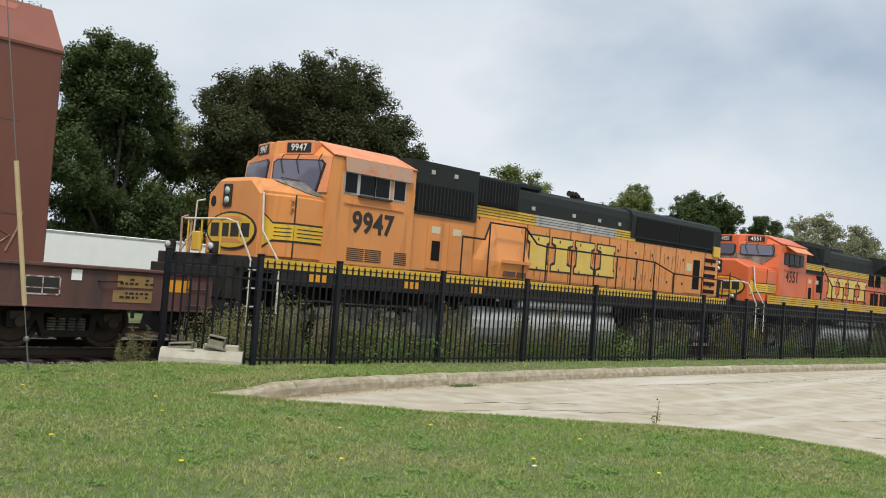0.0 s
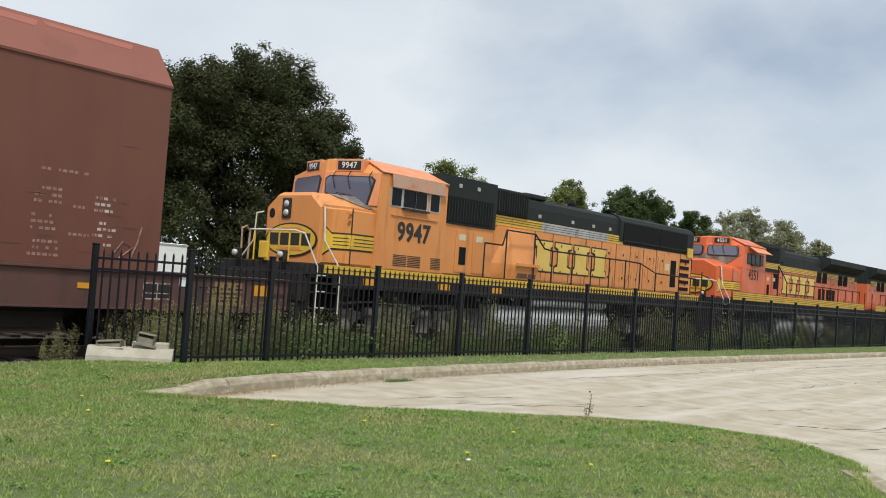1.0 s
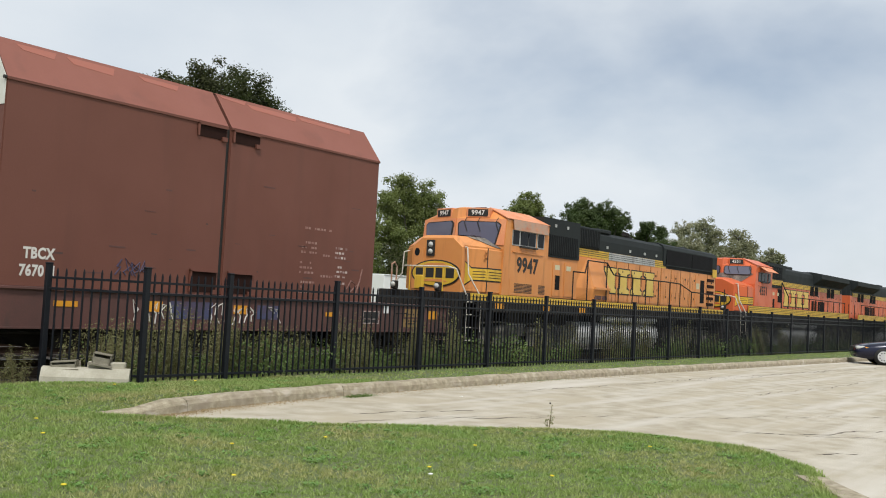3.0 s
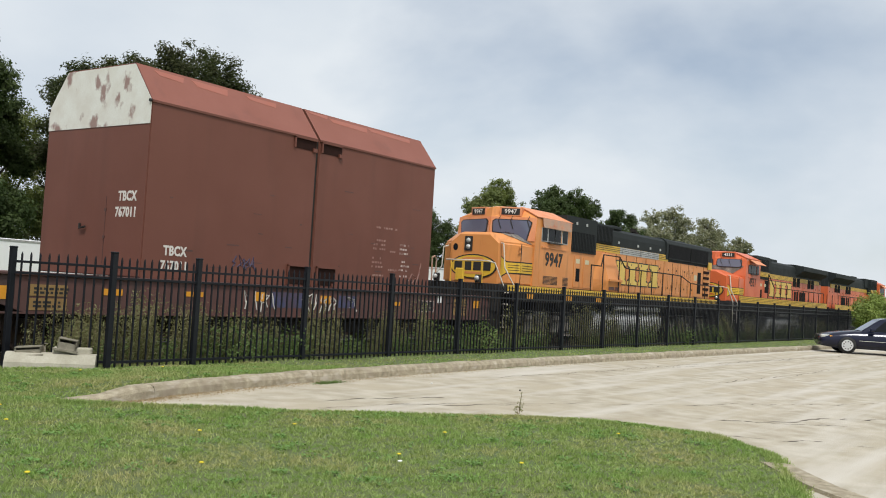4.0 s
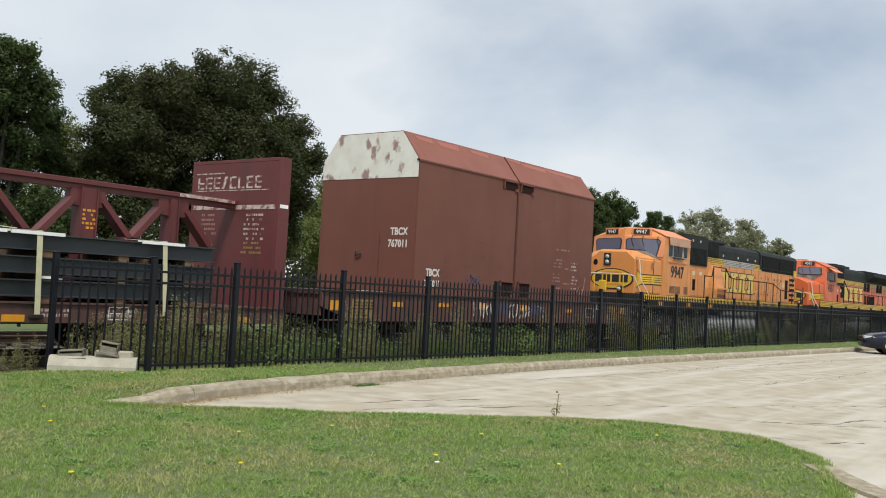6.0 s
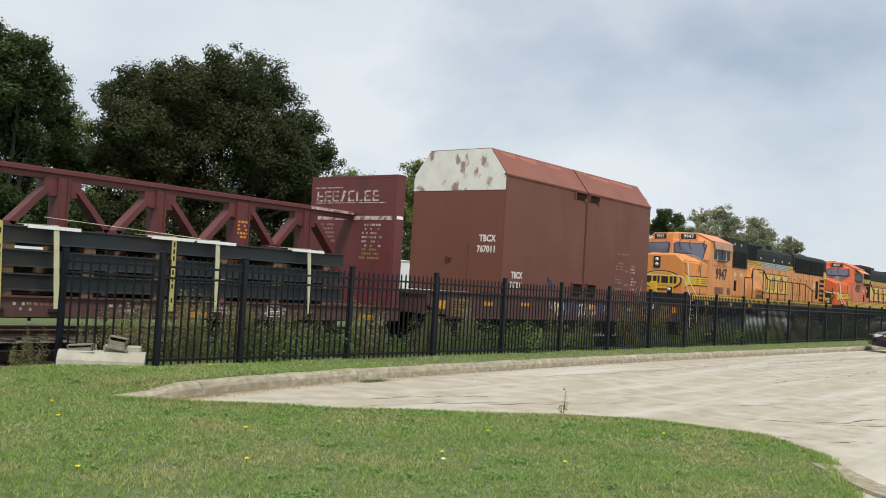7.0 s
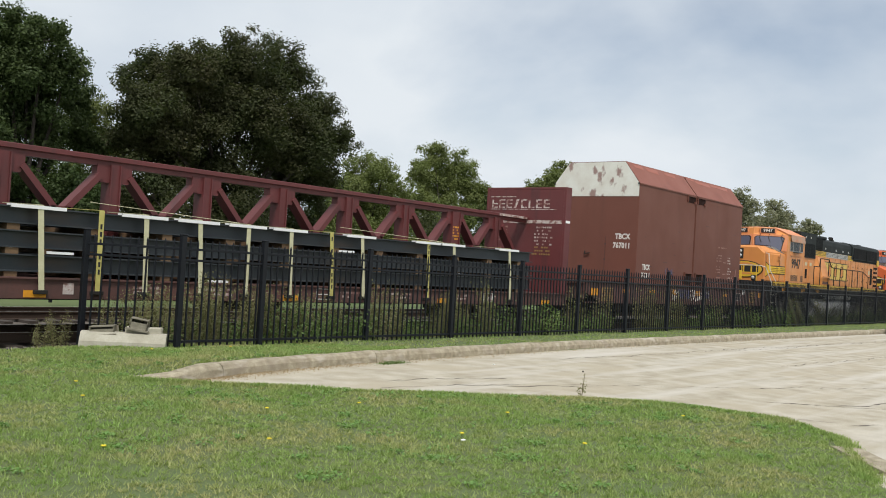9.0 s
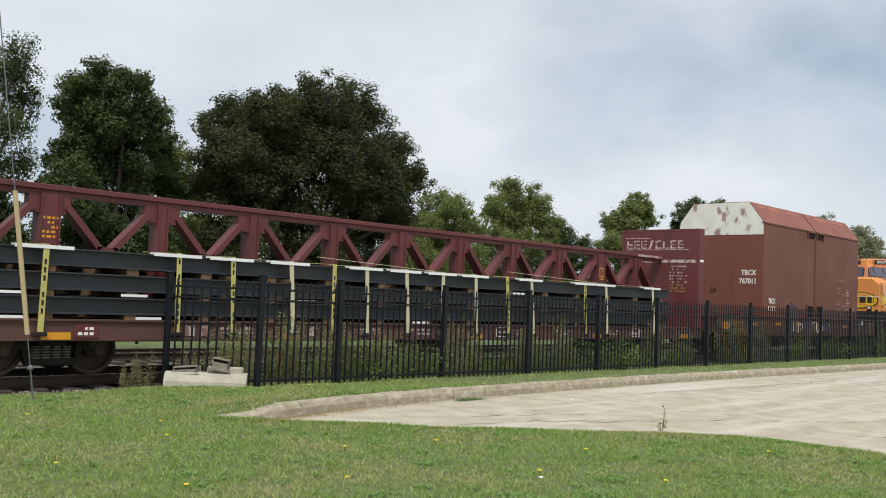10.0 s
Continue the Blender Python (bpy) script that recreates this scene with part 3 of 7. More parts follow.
def loco_truck(parent, uc):
    bm = bmesh.new()
    for s in (-1, 1):
        y0, y1 = CY + s * 1.0 - 0.09, CY + s * 1.0 + 0.09
        prism(bm, [(uc - 2.45, 0.62), (uc - 2.3, 0.42), (uc - 1.5, 0.42), (uc - 1.25, 0.62), (uc - 0.5, 0.62), (uc - 0.35, 0.40), (uc + 0.35, 0.40), (uc + 0.5, 0.62),
                   (uc + 1.25, 0.62), (uc + 1.5, 0.42), (uc + 2.3, 0.42), (uc + 2.45, 0.62), (uc + 2.3, 0.92), (uc + 1.2, 0.80), (uc + 0.6, 0.95), (uc - 0.6, 0.95), (uc - 1.2, 0.80), (uc - 2.3, 0.92)], y0, y1)
    block(bm, uc - 0.3, uc + 0.3, CY - 1.0, CY + 1.0, 0.55, 0.95, 0.03)
    part("truck_frame", bm, "truck", parent, "dusty grey cast steel truck frame")
    for k in (-1.85, 0, 1.85):
        bm = bmesh.new()
        block(bm, uc + k - 0.17, uc + k + 0.17, CY - 1.24, CY - 1.05, 0.34, 0.66, 0.04)
        rod(bm, (uc + k, CY - 1.30, 0.5), (uc + k, CY - 1.2, 0.5), 0.13, 12)
        part("journal_box", bm, "truck", parent)
        for q in (-0.3, 0.3):
            bm = bmesh.new()
            for h in range(4):
                rod(bm, (uc + k + q, CY - 1.12, 0.66 + h * 0.06), (uc + k + q, CY - 1.12, 0.70 + h * 0.06), 0.085, 10)
            part("coil_spring", bm, "truck", parent)
    bm = bmesh.new()
    for k in (-0.95, 0.95):
        rod(bm, (uc + k - 0.22, CY - 1.2, 0.80), (uc + k + 0.22, CY - 1.2, 0.80), 0.11, 12)
        block(bm, uc + k - 0.1, uc + k + 0.4, CY - 1.17, CY - 1.1, 0.3, 0.72, 0.02)
    pipe(bm, [(uc - 2.3, CY - 1.15, 0.98), (uc - 1.0, CY - 1.16, 1.04), (uc + 1.0, CY - 1.16, 1.0), (uc + 2.3, CY - 1.15, 1.03)], 0.025)
    part("brake_cylinder", bm, "truck", parent)
    for k in (-1.85, 0, 1.85):
        wheelset(parent, uc + k, 0.51)


def freight_truck(parent, uc, axle=0.82):
    bm = bmesh.new()
    for s in (-1, 1):
        y0, y1 = CY + s * 0.99 - 0.08, CY + s * 0.99 + 0.08
        prism(bm, [(uc - axle - 0.22, 0.62), (uc - axle - 0.2, 0.36), (uc - axle + 0.2, 0.36), (uc - axle + 0.28, 0.50), (uc - 0.42, 0.20), (uc + 0.42, 0.20),
                   (uc + axle - 0.28, 0.50), (uc + axle - 0.2, 0.36), (uc + axle + 0.2, 0.36), (uc + axle + 0.22, 0.62), (uc + 0.42, 0.72), (uc + 0.42, 0.62), (uc + 0.40, 0.32),
                   (uc - 0.40, 0.32), (uc - 0.42, 0.62), (uc - 0.42, 0.72)], y0, y1)
        block(bm, uc - 0.42, uc + 0.42, y0, y1, 0.60, 0.73)
    block(bm, uc - 0.25, uc + 0.25, CY - 1.08, CY + 1.08, 0.50, 0.72, 0.03)
    part("truck_frame", bm, "under", parent, "dark cast steel freight truck frame")
    for k in (-0.26, -0.09, 0.09, 0.26):
        bm = bmesh.new()
        for h in range(5):
            rod(bm, (uc + k, CY - 1.02, 0.32 + h * 0.045), (uc + k, CY - 1.02, 0.345 + h * 0.045), 0.075, 10)
        part("spring", bm, "truck", parent)
    for k in (-axle, axle):
        bm = bmesh.new()
        rod(bm, (uc + k, CY - 1.13, 0.46), (uc + k, CY - 1.02, 0.46), 0.095, 14)
        block(bm, uc + k - 0.17, uc + k + 0.17, CY - 1.1, CY - 1.02, 0.48, 0.64, 0.02)
        part("bearing_cap", bm, "wheel", parent)
        wheelset(parent, uc + k, 0.46)


def coupler(parent, u, way):
    bm = bmesh.new()
    block(bm, min(u, u + way * 0.5), max(u, u + way * 0.5), CY - 0.1, CY + 0.1, 0.72, 0.92, 0.03)
    block(bm, u + way * 0.5 - 0.14, u + way * 0.5 + 0.14, CY - 0.2, CY + 0.16, 0.68, 0.98, 0.05)
    pipe(bm, [(u, CY - 0.35, 0.75), (u + way * 0.2, CY - 0.36, 0.45), (u + way * 0.45, CY - 0.34, 0.4), (u + way * 0.6, CY - 0.3, 0.5)], 0.03)
    part("coupler", bm, "under", parent)


def emblem_blocks(parent, u0, u1, z0, z1, v, count, name="emblem_block"):
    """Plain serif-footed blocks, yellow on a black edge."""
    w = (u1 - u0) / count
    for k in range(count):
        a = u0 + k * w
        for grow, mat, off in ((0.045, "outline", 0.008), (0.0, "cream", 0.016)):
            x0, x1 = a + w * 0.06 - grow, a + w * 0.90 + grow
            h0, h1 = z0 - grow, z1 + grow
            foot = (z1 - z0) * 0.14 + grow * 2
            i0, i1 = x0 + w * (0.10, 0.16, 0.08, 0.2)[k % 4], x1 - w * (0.10, 0.2, 0.14, 0.06)[k % 4]
            bm = bmesh.new()
            prism(bm, [(x0, h0), (x1, h0), (x1, h0 + foot), (i1, h0 + foot * 1.4), (i1, h1 - foot * 1.4), (x1, h1 - foot), (x1, h1), (x0, h1), (x0, h1 - foot), (i0, h1 - foot * 1.4), (i0, h0 + foot * 1.4), (x0, h0 + foot)],
                  CY - v - off, CY - v + 0.002)
            part(name, bm, mat, parent)


def locomotive(dx, style):
    first = style == "first"
    paint = "orange" if first else "red_orange"
    label = "weathered orange, black and yellow diesel freight locomotive with peeling paint" if first else "bright red-orange, black and yellow diesel freight locomotive"
    L = thing("locomotive", (20.4, CY, 0), label, "locomotive", "locomotives of the train")
    # frame and deck
    bm = bmesh.new()
    block(bm, 10.4, 30.9, CY - 1.5, CY + 1.5, 1.60, 1.86, 0.02)
    part("deck", bm, "under", L)
    bm = bmesh.new()
    block(bm, 10.5, 30.6, CY - 0.85, CY + 0.85, 0.98, 1.6, 0.04)
    for u in (13.6, 27.6):
        block(bm, u - 0.5, u + 0.5, CY - 1.2, CY + 1.2, 1.0, 1.5, 0.05)
    part("underframe", bm, "under", L)
    bm = bmesh.new()
    block(bm, 11.2, 30.5, CY - 1.53, CY - 1.47, 1.34, 1.645)
    for k in range(14):
        block(bm, 11.6 + k * 1.36, 11.9 + k * 1.36, CY - 1.45, CY - 1.2, 1.15, 1.5, 0.02)
    part("side_sill", bm, "under", L)
    if first:
        plate("sill_stripe", 10.9, 30.6, 1.655, 1.85, 1.50, "yellow", L, 0.05)
        plate("pin_line", 10.9, 30.6, 1.742, 1.760, 1.55, "outline", L, 0.006)
        for u in (12.15, 14.9, 17.2):
            plate("sill_reflector", u, u + 0.45, 1.44, 1.60, 1.53, "amber", L)
    else:
        for a, b, v in ((11.6, 15.0, 1.55), (15.0, 30.6, 1.50)):
            plate("sill_stripe", a, b, 1.81, 2.16, v, "yellow", L, 0.03)
            for z in (1.81, 1.90, 1.98, 2.06, 2.145):
                plate("pin_line", a, b, z, z + 0.018, v + 0.03, "outline", L, 0.005)
    # nose
    sections = [(11.20, 0.93, 3.16, 3.44, 0.35), (11.30, 0.98, 3.20, 3.53, 0.42), (11.68, 1.50, 3.18, 3.50, 0.50), (12.6, 1.50, 3.18, 3.52, 0.55)] if first else \
               [(11.02, 1.00, 3.12, 3.36, 0.55), (11.10, 1.06, 3.14, 3.44, 0.6), (11.55, 1.50, 3.08, 3.47, 1.1), (12.6, 1.50, 3.10, 3.50, 1.1)]
    bm = bmesh.new()
    loft(bm, [[(u, CY - hw, 1.86), (u, CY - hw, zs), (u, CY - hw + c, zt), (u, CY + hw - c, zt), (u, CY + hw, zs), (u, CY + hw, 1.86)] for u, hw, zs, zt, c in sections])
    bmesh.ops.bevel(bm, geom=[e for e in bm.edges if e.calc_length() > 0.3 and abs(e.verts[0].co.x - e.verts[1].co.x) > 0.05], offset=0.05, segments=2, affect="EDGES")
    part("nose", bm, paint, L)
    u1, h1, s1 = sections[1][0], sections[1][1], sections[1][2]
    u2, h2 = sections[2][0], sections[2][1]
    uf = sections[0][0]
    front = [(uf, CY + 0.93, 1.86), (uf, CY - 0.93, 1.86), (uf, CY - 0.93, 3.16), (uf, CY + 0.93, 3.16)]
    cheek = [(u1, CY - h1, 1.86), (u2, CY - h2, 1.86), (u2, CY - h2, s1), (u1, CY - h1, s1)]
    # headlights in a dark recess, nose door and its round window
    bm = bmesh.new()
    slab(bm, front, rounded(0.30, 0.46, 0.80, 1.17, 0.02, 0.02), 0.002, 0.03)
    part("headlight_box", bm, "outline", L)
    for z in (3.03, 3.24):
        bm = bmesh.new()
        rod(bm, (uf - 0.02, CY + 0.22, z), (uf - 0.05, CY + 0.22, z), 0.082, 16)
        part("headlight", bm, "lens", L, "round sealed-beam headlight", True)
    bm = bmesh.new()
    slab(bm, front, rounded(0.03, 0.25, 0.04, 1.0, 0.03, 0.03), 0.002, 0.018)
    part("nose_door", bm, paint, L)
    bm = bmesh.new()
    slab(bm, front, rounded(0.06, 0.16, 0.80, 0.98, 0.05, 0.09, 5), 0.018, 0.028)
    part("door_window", bm, "side_glass", L)
    # yellow badge on the front, its bars, and the band that runs back along the cheek and side
    for grow, mat, off in ((0.03, "outline", 0.022), (0.0, "yellow", 0.032)):
        bm = bmesh.new()
        pts = [(0.5 + (0.46 + grow) * math.cos(a * math.tau / 28), 0.41 + (0.28 + grow) * math.sin(a * math.tau / 28)) for a in range(28)]
        slab(bm, front, pts, 0.002, off)
        part("nose_badge", bm, mat, L)
    for k in range(4):
        bm = bmesh.new()
        slab(bm, front, rect(0.11 + k * 0.20, 0.27 + k * 0.20, 0.31, 0.53), 0.03, 0.038)
        part("badge_bar", bm, "outline", L)
    for t0 in (0.22, 0.58):
        bm = bmesh.new()
        slab(bm, front, [(0.25, t0), (0.75, t0), (0.66, t0 + 0.06), (0.34, t0 + 0.06)], 0.03, 0.038)
        part("badge_bar", bm, paint, L)
    for grow, mat, off in ((0.03, "outline", 0.008), (0.0, "yellow", 0.016)):
        bm = bmesh.new()
        slab(bm, cheek, [(0.0, 0.18 - grow), (0.30, 0.29 - grow), (1.0, 0.29 - grow), (1.0, 0.53 + grow), (0.30, 0.53 + grow), (0.0, 0.66 + grow)], 0.0, off)
        part("nose_band", bm, mat, L)
        bm = bmesh.new()
        side_end = 12.5 if first else 12.35
        side_face = [(u2, CY - 1.5, 1.86), (side_end + grow, CY - 1.5, 1.86), (side_end + grow, CY - 1.5, s1), (u2, CY - 1.5, s1)]
        slab(bm, side_face, [(0.0, 0.29 - grow), (0.93, 0.29 - grow), (1, 0.34), (1, 0.48), (0.93, 0.53 + grow), (0.0, 0.53 + grow)], 0.0, off)
        part("nose_band", bm, mat, L)
    for t0 in (0.35, 0.41, 0.47):
        bm = bmesh.new()
        slab(bm, cheek, rect(0.36, 0.94, t0 - 0.008, t0 + 0.006), 0.016, 0.02)
        part("pin_line", bm, "outline", L)
        plate("pin_line", u2 + 0.08, side_end - 0.06, 1.86 + t0 * (s1 - 1.86) - 0.01, 1.86 + t0 * (s1 - 1.86) + 0.008, 1.516, "outline", L, 0.005)
    if first:       # dull anti-glare deck on the nose, small grab and lift eyes
        bm = bmesh.new()
        slab(bm, [(11.75, CY - 0.55, 3.482), (12.35, CY - 0.56, 3.498), (12.35, CY + 0.5, 3.498), (11.75, CY + 0.5, 3.482)], rect(0, 1, 0, 1), 0.012, 0.02)
        part("glare_deck", bm, "truck", L, "dull grey anti-glare nose deck")
        bm = bmesh.new()
        slab(bm, [(11.68, CY - 1.5, 3.18), (12.6, CY - 1.5, 3.18), (12.6, CY - 0.95, 3.52), (11.68, CY - 1.0, 3.50)], [(0.0, 0.98), (0.0, 0.62), (0.35, 0.25), (0.60, 0.10), (0.95, 0.10), (0.95, 0.98)], 0.006, 0.020)
        slab(bm, [(11.30, CY - 0.98, 3.20), (11.68, CY - 1.5, 3.18), (11.68, CY - 1.0, 3.50), (11.30, CY - 0.56, 3.53)], [(0.55, 0.98), (0.78, 0.80), (0.97, 0.64), (0.97, 0.98)], 0.010, 0.024)
        part("glare_deck", bm, "truck", L, "dull grey anti-glare nose deck")
        bm = bmesh.new()
        pipe(bm, [(11.8, CY - 0.75, 3.46), (11.8, CY - 0.78, 3.58), (12.2, CY - 0.85, 3.56), (12.2, CY - 0.83, 3.44)], 0.012)
        part("nose_grab", bm, "under", L)
        for z in (2.9, 3.05):
            plate("hinge", u2 - 0.12, u2 - 0.04, z, z + 0.03, 1.46, paint, L, 0.05)
    plate("panel_seam", u2 - 0.015, u2 + 0.02, 1.87, s1 - 0.02, 1.5, "outline", L, 0.006)
    # cab
    bm = bmesh.new()
    rings = []
    for z, uc, us, hw in ((1.86, 12.3, 12.4, 1.55), (3.22, 12.02, 12.44, 1.55), (4.12, 12.12, 12.56, 1.55), (4.45, 12.18, 12.74, 0.80), (4.50, 12.45, 12.95, 0.72)):
        rings.append([(uc, CY, z), (us, CY - hw, z), (15.0, CY - hw, z), (15.0, CY + hw, z), (us, CY + hw, z)])
    loft(bm, rings)
    part("cab", bm, paint, L)
    shield = [(12.02, CY, 3.22), (12.44, CY - 1.55, 3.22), (12.55, CY - 1.55, 4.12), (12.12, CY, 4.12)]
    shield_far = [(12.44, CY + 1.55, 3.22), (12.02, CY, 3.22), (12.12, CY, 4.12), (12.55, CY + 1.55, 4.12)]
    for quad, pts in ((shield, [(0.09, 0.42), (0.44, 0.38), (0.72, 0.15), (0.81, 0.15), (0.88, 0.78), (0.82, 0.86), (0.13, 0.88), (0.07, 0.80)]),
                      (shield_far, [(0.12, 0.78), (0.19, 0.15), (0.28, 0.15), (0.56, 0.38), (0.91, 0.42), (0.93, 0.80), (0.87, 0.88), (0.18, 0.86)])):
        if first:           # sun-bleached surround
            bm = bmesh.new()
            slab(bm, quad, rect(0.01, 0.985, 0.12, 0.995), 0.004, 0.03)
            part("windshield_surround", bm, "orange_faded", L, "sun-bleached pinkish windshield surround")
        else:               # dull grey anti-glare wedge below the panes
            pts = rounded(0.08, 0.84, 0.50, 0.93, 0.06, 0.12) if quad is shield else rounded(0.16, 0.92, 0.50, 0.93, 0.06, 0.12)
            bm = bmesh.new()
            wedge = [(0.0, 0.56), (0.0, 0.12), (0.60, 0.12), (0.92, 0.56)]
            slab(bm, quad, wedge if quad is shield else [(1 - s, t) for s, t in wedge][::-1], 0.004, 0.03)
            part("glare_wedge", bm, "truck", L, "dull grey anti-glare paint below the windshield")
        ms = sum(p[0] for p in pts) / len(pts), sum(p[1] for p in pts) / len(pts)
        bm = bmesh.new()
        slab(bm, quad, [(ms[0] + (s - ms[0]) * 1.06, ms[1] + (t - ms[1]) * 1.10) for s, t in pts], 0.0, 0.06)
        seal = part("windshield_seal", bm, "outline", L)
        bm = bmesh.new()
        slab(bm, quad, pts, 0.055, 0.078)
        part("windshield", bm, "glass", L, "windshield pane with sky reflection painted into its tint")
        if quad is shield:
            for s in (0.22, 0.48, 0.84):
                bm = bmesh.new()
                m = on_quad(quad, s, 1.02, 0.09)
                pipe(bm, [m.translation, on_quad(quad, s - 0.04, 0.86, 0.10).translation, on_quad(quad, s + 0.03, 0.55, 0.09).translation], 0.012)
                part("wiper", bm, "outline", L)
    # number boards: upright boxes on the brow
    digits = "9947" if first else "4551"
    for way, v in ((-1, -0.62), (1, 0.62)):
        if style == "third":
            continue
        turn = math.degrees(math.atan2(-1.55, 0.43)) if way < 0 else math.degrees(math.atan2(-1.55, -0.43))
        m = pose(12.19 + 0.28 * abs(v), CY + v, 4.30, 90, 0, turn)

        def board(w, h, z0, z1, name, mat, text=""):
            bm = bmesh.new()
            block(bm, -w, w, -h, h, z0, z1, 0.012)
            bm.transform(m)
            return part(name, bm, mat, L, text)

        board(0.38, 0.155, -0.25, 0.06, "number_board_box", "orange_faded" if first else paint)
        board(0.315, 0.105, 0.06, 0.068, "number_board", "outline", "black number board")
        lettering("board_digits", digits, 0.15, m @ Matrix.Translation((0, 0, 0.072)), "stencil", L, 0.003, 0.95, 0.004)
    # roof slope, visor and cab side windows
    bm = bmesh.new()
    slab(bm, [(12.52, CY - 1.58, 4.13), (15.0, CY - 1.58, 4.13), (15.0, CY - 0.76, 4.48), (12.72, CY - 0.76, 4.48)], rect(0, 1, 0, 1), 0.004, 0.03)
    part("roof_panel", bm, "orange_faded" if first else "red_orange", L)
    bm = bmesh.new()
    if first:
        slab(bm, [(12.84, CY - 1.62, 3.83), (14.84, CY - 1.62, 3.83), (14.84, CY - 1.57, 4.15), (12.84, CY - 1.57, 4.15)], rect(0, 1, 0, 1), 0, 0.02)
        part("visor", bm, "visor", L, "worn bare-metal window visor")
    else:
        slab(bm, [(13.0, CY - 1.95, 3.86), (14.7, CY - 1.95, 3.86), (14.7, CY - 1.56, 4.10), (13.0, CY - 1.56, 4.10)], rect(0, 1, 0, 1), 0, 0.02)
        part("visor", bm, "orange_faded", L)
    for u0, u1_ in ((12.88, 13.24), (13.30, 13.74), (13.76, 14.19), (14.32, 14.68)):
        plate("window_surround", u0 - 0.03, u1_ + 0.03, 3.37, 3.84, 1.55, "silver" if first else "outline", L, 0.010)
        plate("side_window", u0 + 0.02, u1_ - 0.02, 3.41, 3.82, 1.555, "side_glass", L, 0.018)
    plate("arm_rest", 13.28, 14.22, 3.33, 3.375, 1.55, "outline", L, 0.10)
    plate("belt_rail", 12.9, 14.66, 3.16, 3.20, 1.55, paint, L, 0.03)
    if style != "third":
        lettering("cab_number", digits, 0.45 if first else 0.44, facing_viewer(13.78 if first else 13.69, CY - 1.556, 2.78 if first else 2.91), "outline", L, 0.004, 0.92 if first else 0.92, 0.020 if first else 0.008)
    for u0, u1_ in ((13.08, 13.56), (13.6, 14.08), (14.48, 14.86)) if first else ((13.1, 14.5),):
        bm = bmesh.new()
        for k in range(7 if first else 2):
            z = 1.96 + k * 0.042
            block(bm, u0, u1_, CY - 1.565, CY - 1.53, z, z + 0.018)
        part("louvre", bm, "outline" if first else "red_orange", L)
    plate("access_panel", 12.82, 15.0, 1.88, 2.36, 1.55, paint, L, 0.006)
    # cab roof gear
    bm = bmesh.new()
    pipe(bm, [(13.2, CY - 0.3, 4.47), (13.2, CY - 0.3, 4.56), (13.2, CY + 0.4, 4.56), (13.2, CY + 0.4, 4.47)], 0.02)
    block(bm, 13.4, 13.8, CY - 0.15, CY + 0.15, 4.46, 4.55, 0.02)
    part("roof_antenna", bm, "under", L)
    # electrical cabinet and inertial filter box behind the cab
    bm = bmesh.new()
    block(bm, 15.0, 17.42, CY - 1.30, CY + 1.30, 1.86, 3.22, 0.03)
    part("cabinet", bm, paint, L)
    bm = bmesh.new()
    prism(bm, [(15.0, 3.2), (17.42, 3.2), (17.42, 4.46), (15.0, 4.46)], CY - 1.34, CY + 1.34)
    part("filter_box", bm, "black", L)
    bm = bmesh.new()
    low = 3.27 if first else 3.68
    block(bm, 15.25, 17.25, CY - 1.36, CY - 1.33, low, 3.92 if first else 4.30)
    part("filter_grille", bm, "grille", L)
    for k in range(16):
        plate("grille_bar", 15.3 + k * 0.122, 15.33 + k * 0.122, low + 0.01, 3.91 if first else 4.29, 1.36, "black", L, 0.012)
    for u in (15.7, 16.5):
        plate("lift_lug", u, u + 0.12, 4.18, 4.28, 1.34, "silver", L, 0.02)
    for u0, u1_ in ((15.75, 16.28), (16.5, 17.1)):
        plate("cabinet_door", u0, u1_, 1.95, 3.05, 1.30, paint, L, 0.018)
        plate("door_notice", u0 + 0.12, u0 + 0.42, 2.80, 2.96, 1.318, "notice_pale", L, 0.004)
        plate("door_vent", u0 + 0.16, u0 + 0.44, 2.15, 2.62, 1.318, "grille", L, 0.01) if u0 < 16 else None
    # hood
    top = "black"
    bm = bmesh.new()
    block(bm, 17.42, 30.85, CY - 1.02, CY + 1.02, 1.86, 3.42, 0.02)
    part("hood", bm, paint, L)
    bm = bmesh.new()
    prof = [(-1.02, 3.40), (-1.02, 4.05), (-0.98, 4.26), (-0.82, 4.38), (0.82, 4.38), (0.98, 4.26), (1.02, 4.05), (1.02, 3.40)]
    loft(bm, [[(u, CY + v, z) for v, z in prof] for u in (17.42, 30.85)])
    part("hood_roof", bm, top, L)
    for k in range(13):
        u = 17.9 + k * 1.0
        plate("hood_door", u + 0.02, u + 0.95, 1.92, 3.38, 1.02, paint, L, 0.014)
        plate("door_latch", u + 0.44, u + 0.50, 2.2, 2.28, 1.034, "outline", L, 0.02)
        plate("door_latch", u + 0.44, u + 0.50, 3.0, 3.08, 1.034, "outline", L, 0.02)
    if first:
        rnd = random.Random(21)
        for k in range(14):
            plate("door_seam", 17.875 + k * 1.0, 17.89 + k * 1.0, 1.9, 3.39, 1.02, "outline", L, 0.010)
        for _ in range(120):
            u, z1_ = rnd.uniform(17.5, 30.6), rnd.uniform(2.2, 3.36)
            w = rnd.uniform(0.01, 0.035)
            plate("rust_run", u, u + w, z1_ - rnd.uniform(0.08, 0.5), z1_, 1.034, "rust", L, 0.003)
        for z in (3.36, 3.46, 3.56):
            plate("hood_stripe", 15.02, 15.2, z, z + 0.07, 1.34, "yellow", L, 0.02)
        plate("hood_stripe", 17.44, 25.3, 3.40, 3.68, 1.02, "yellow", L, 0.02)
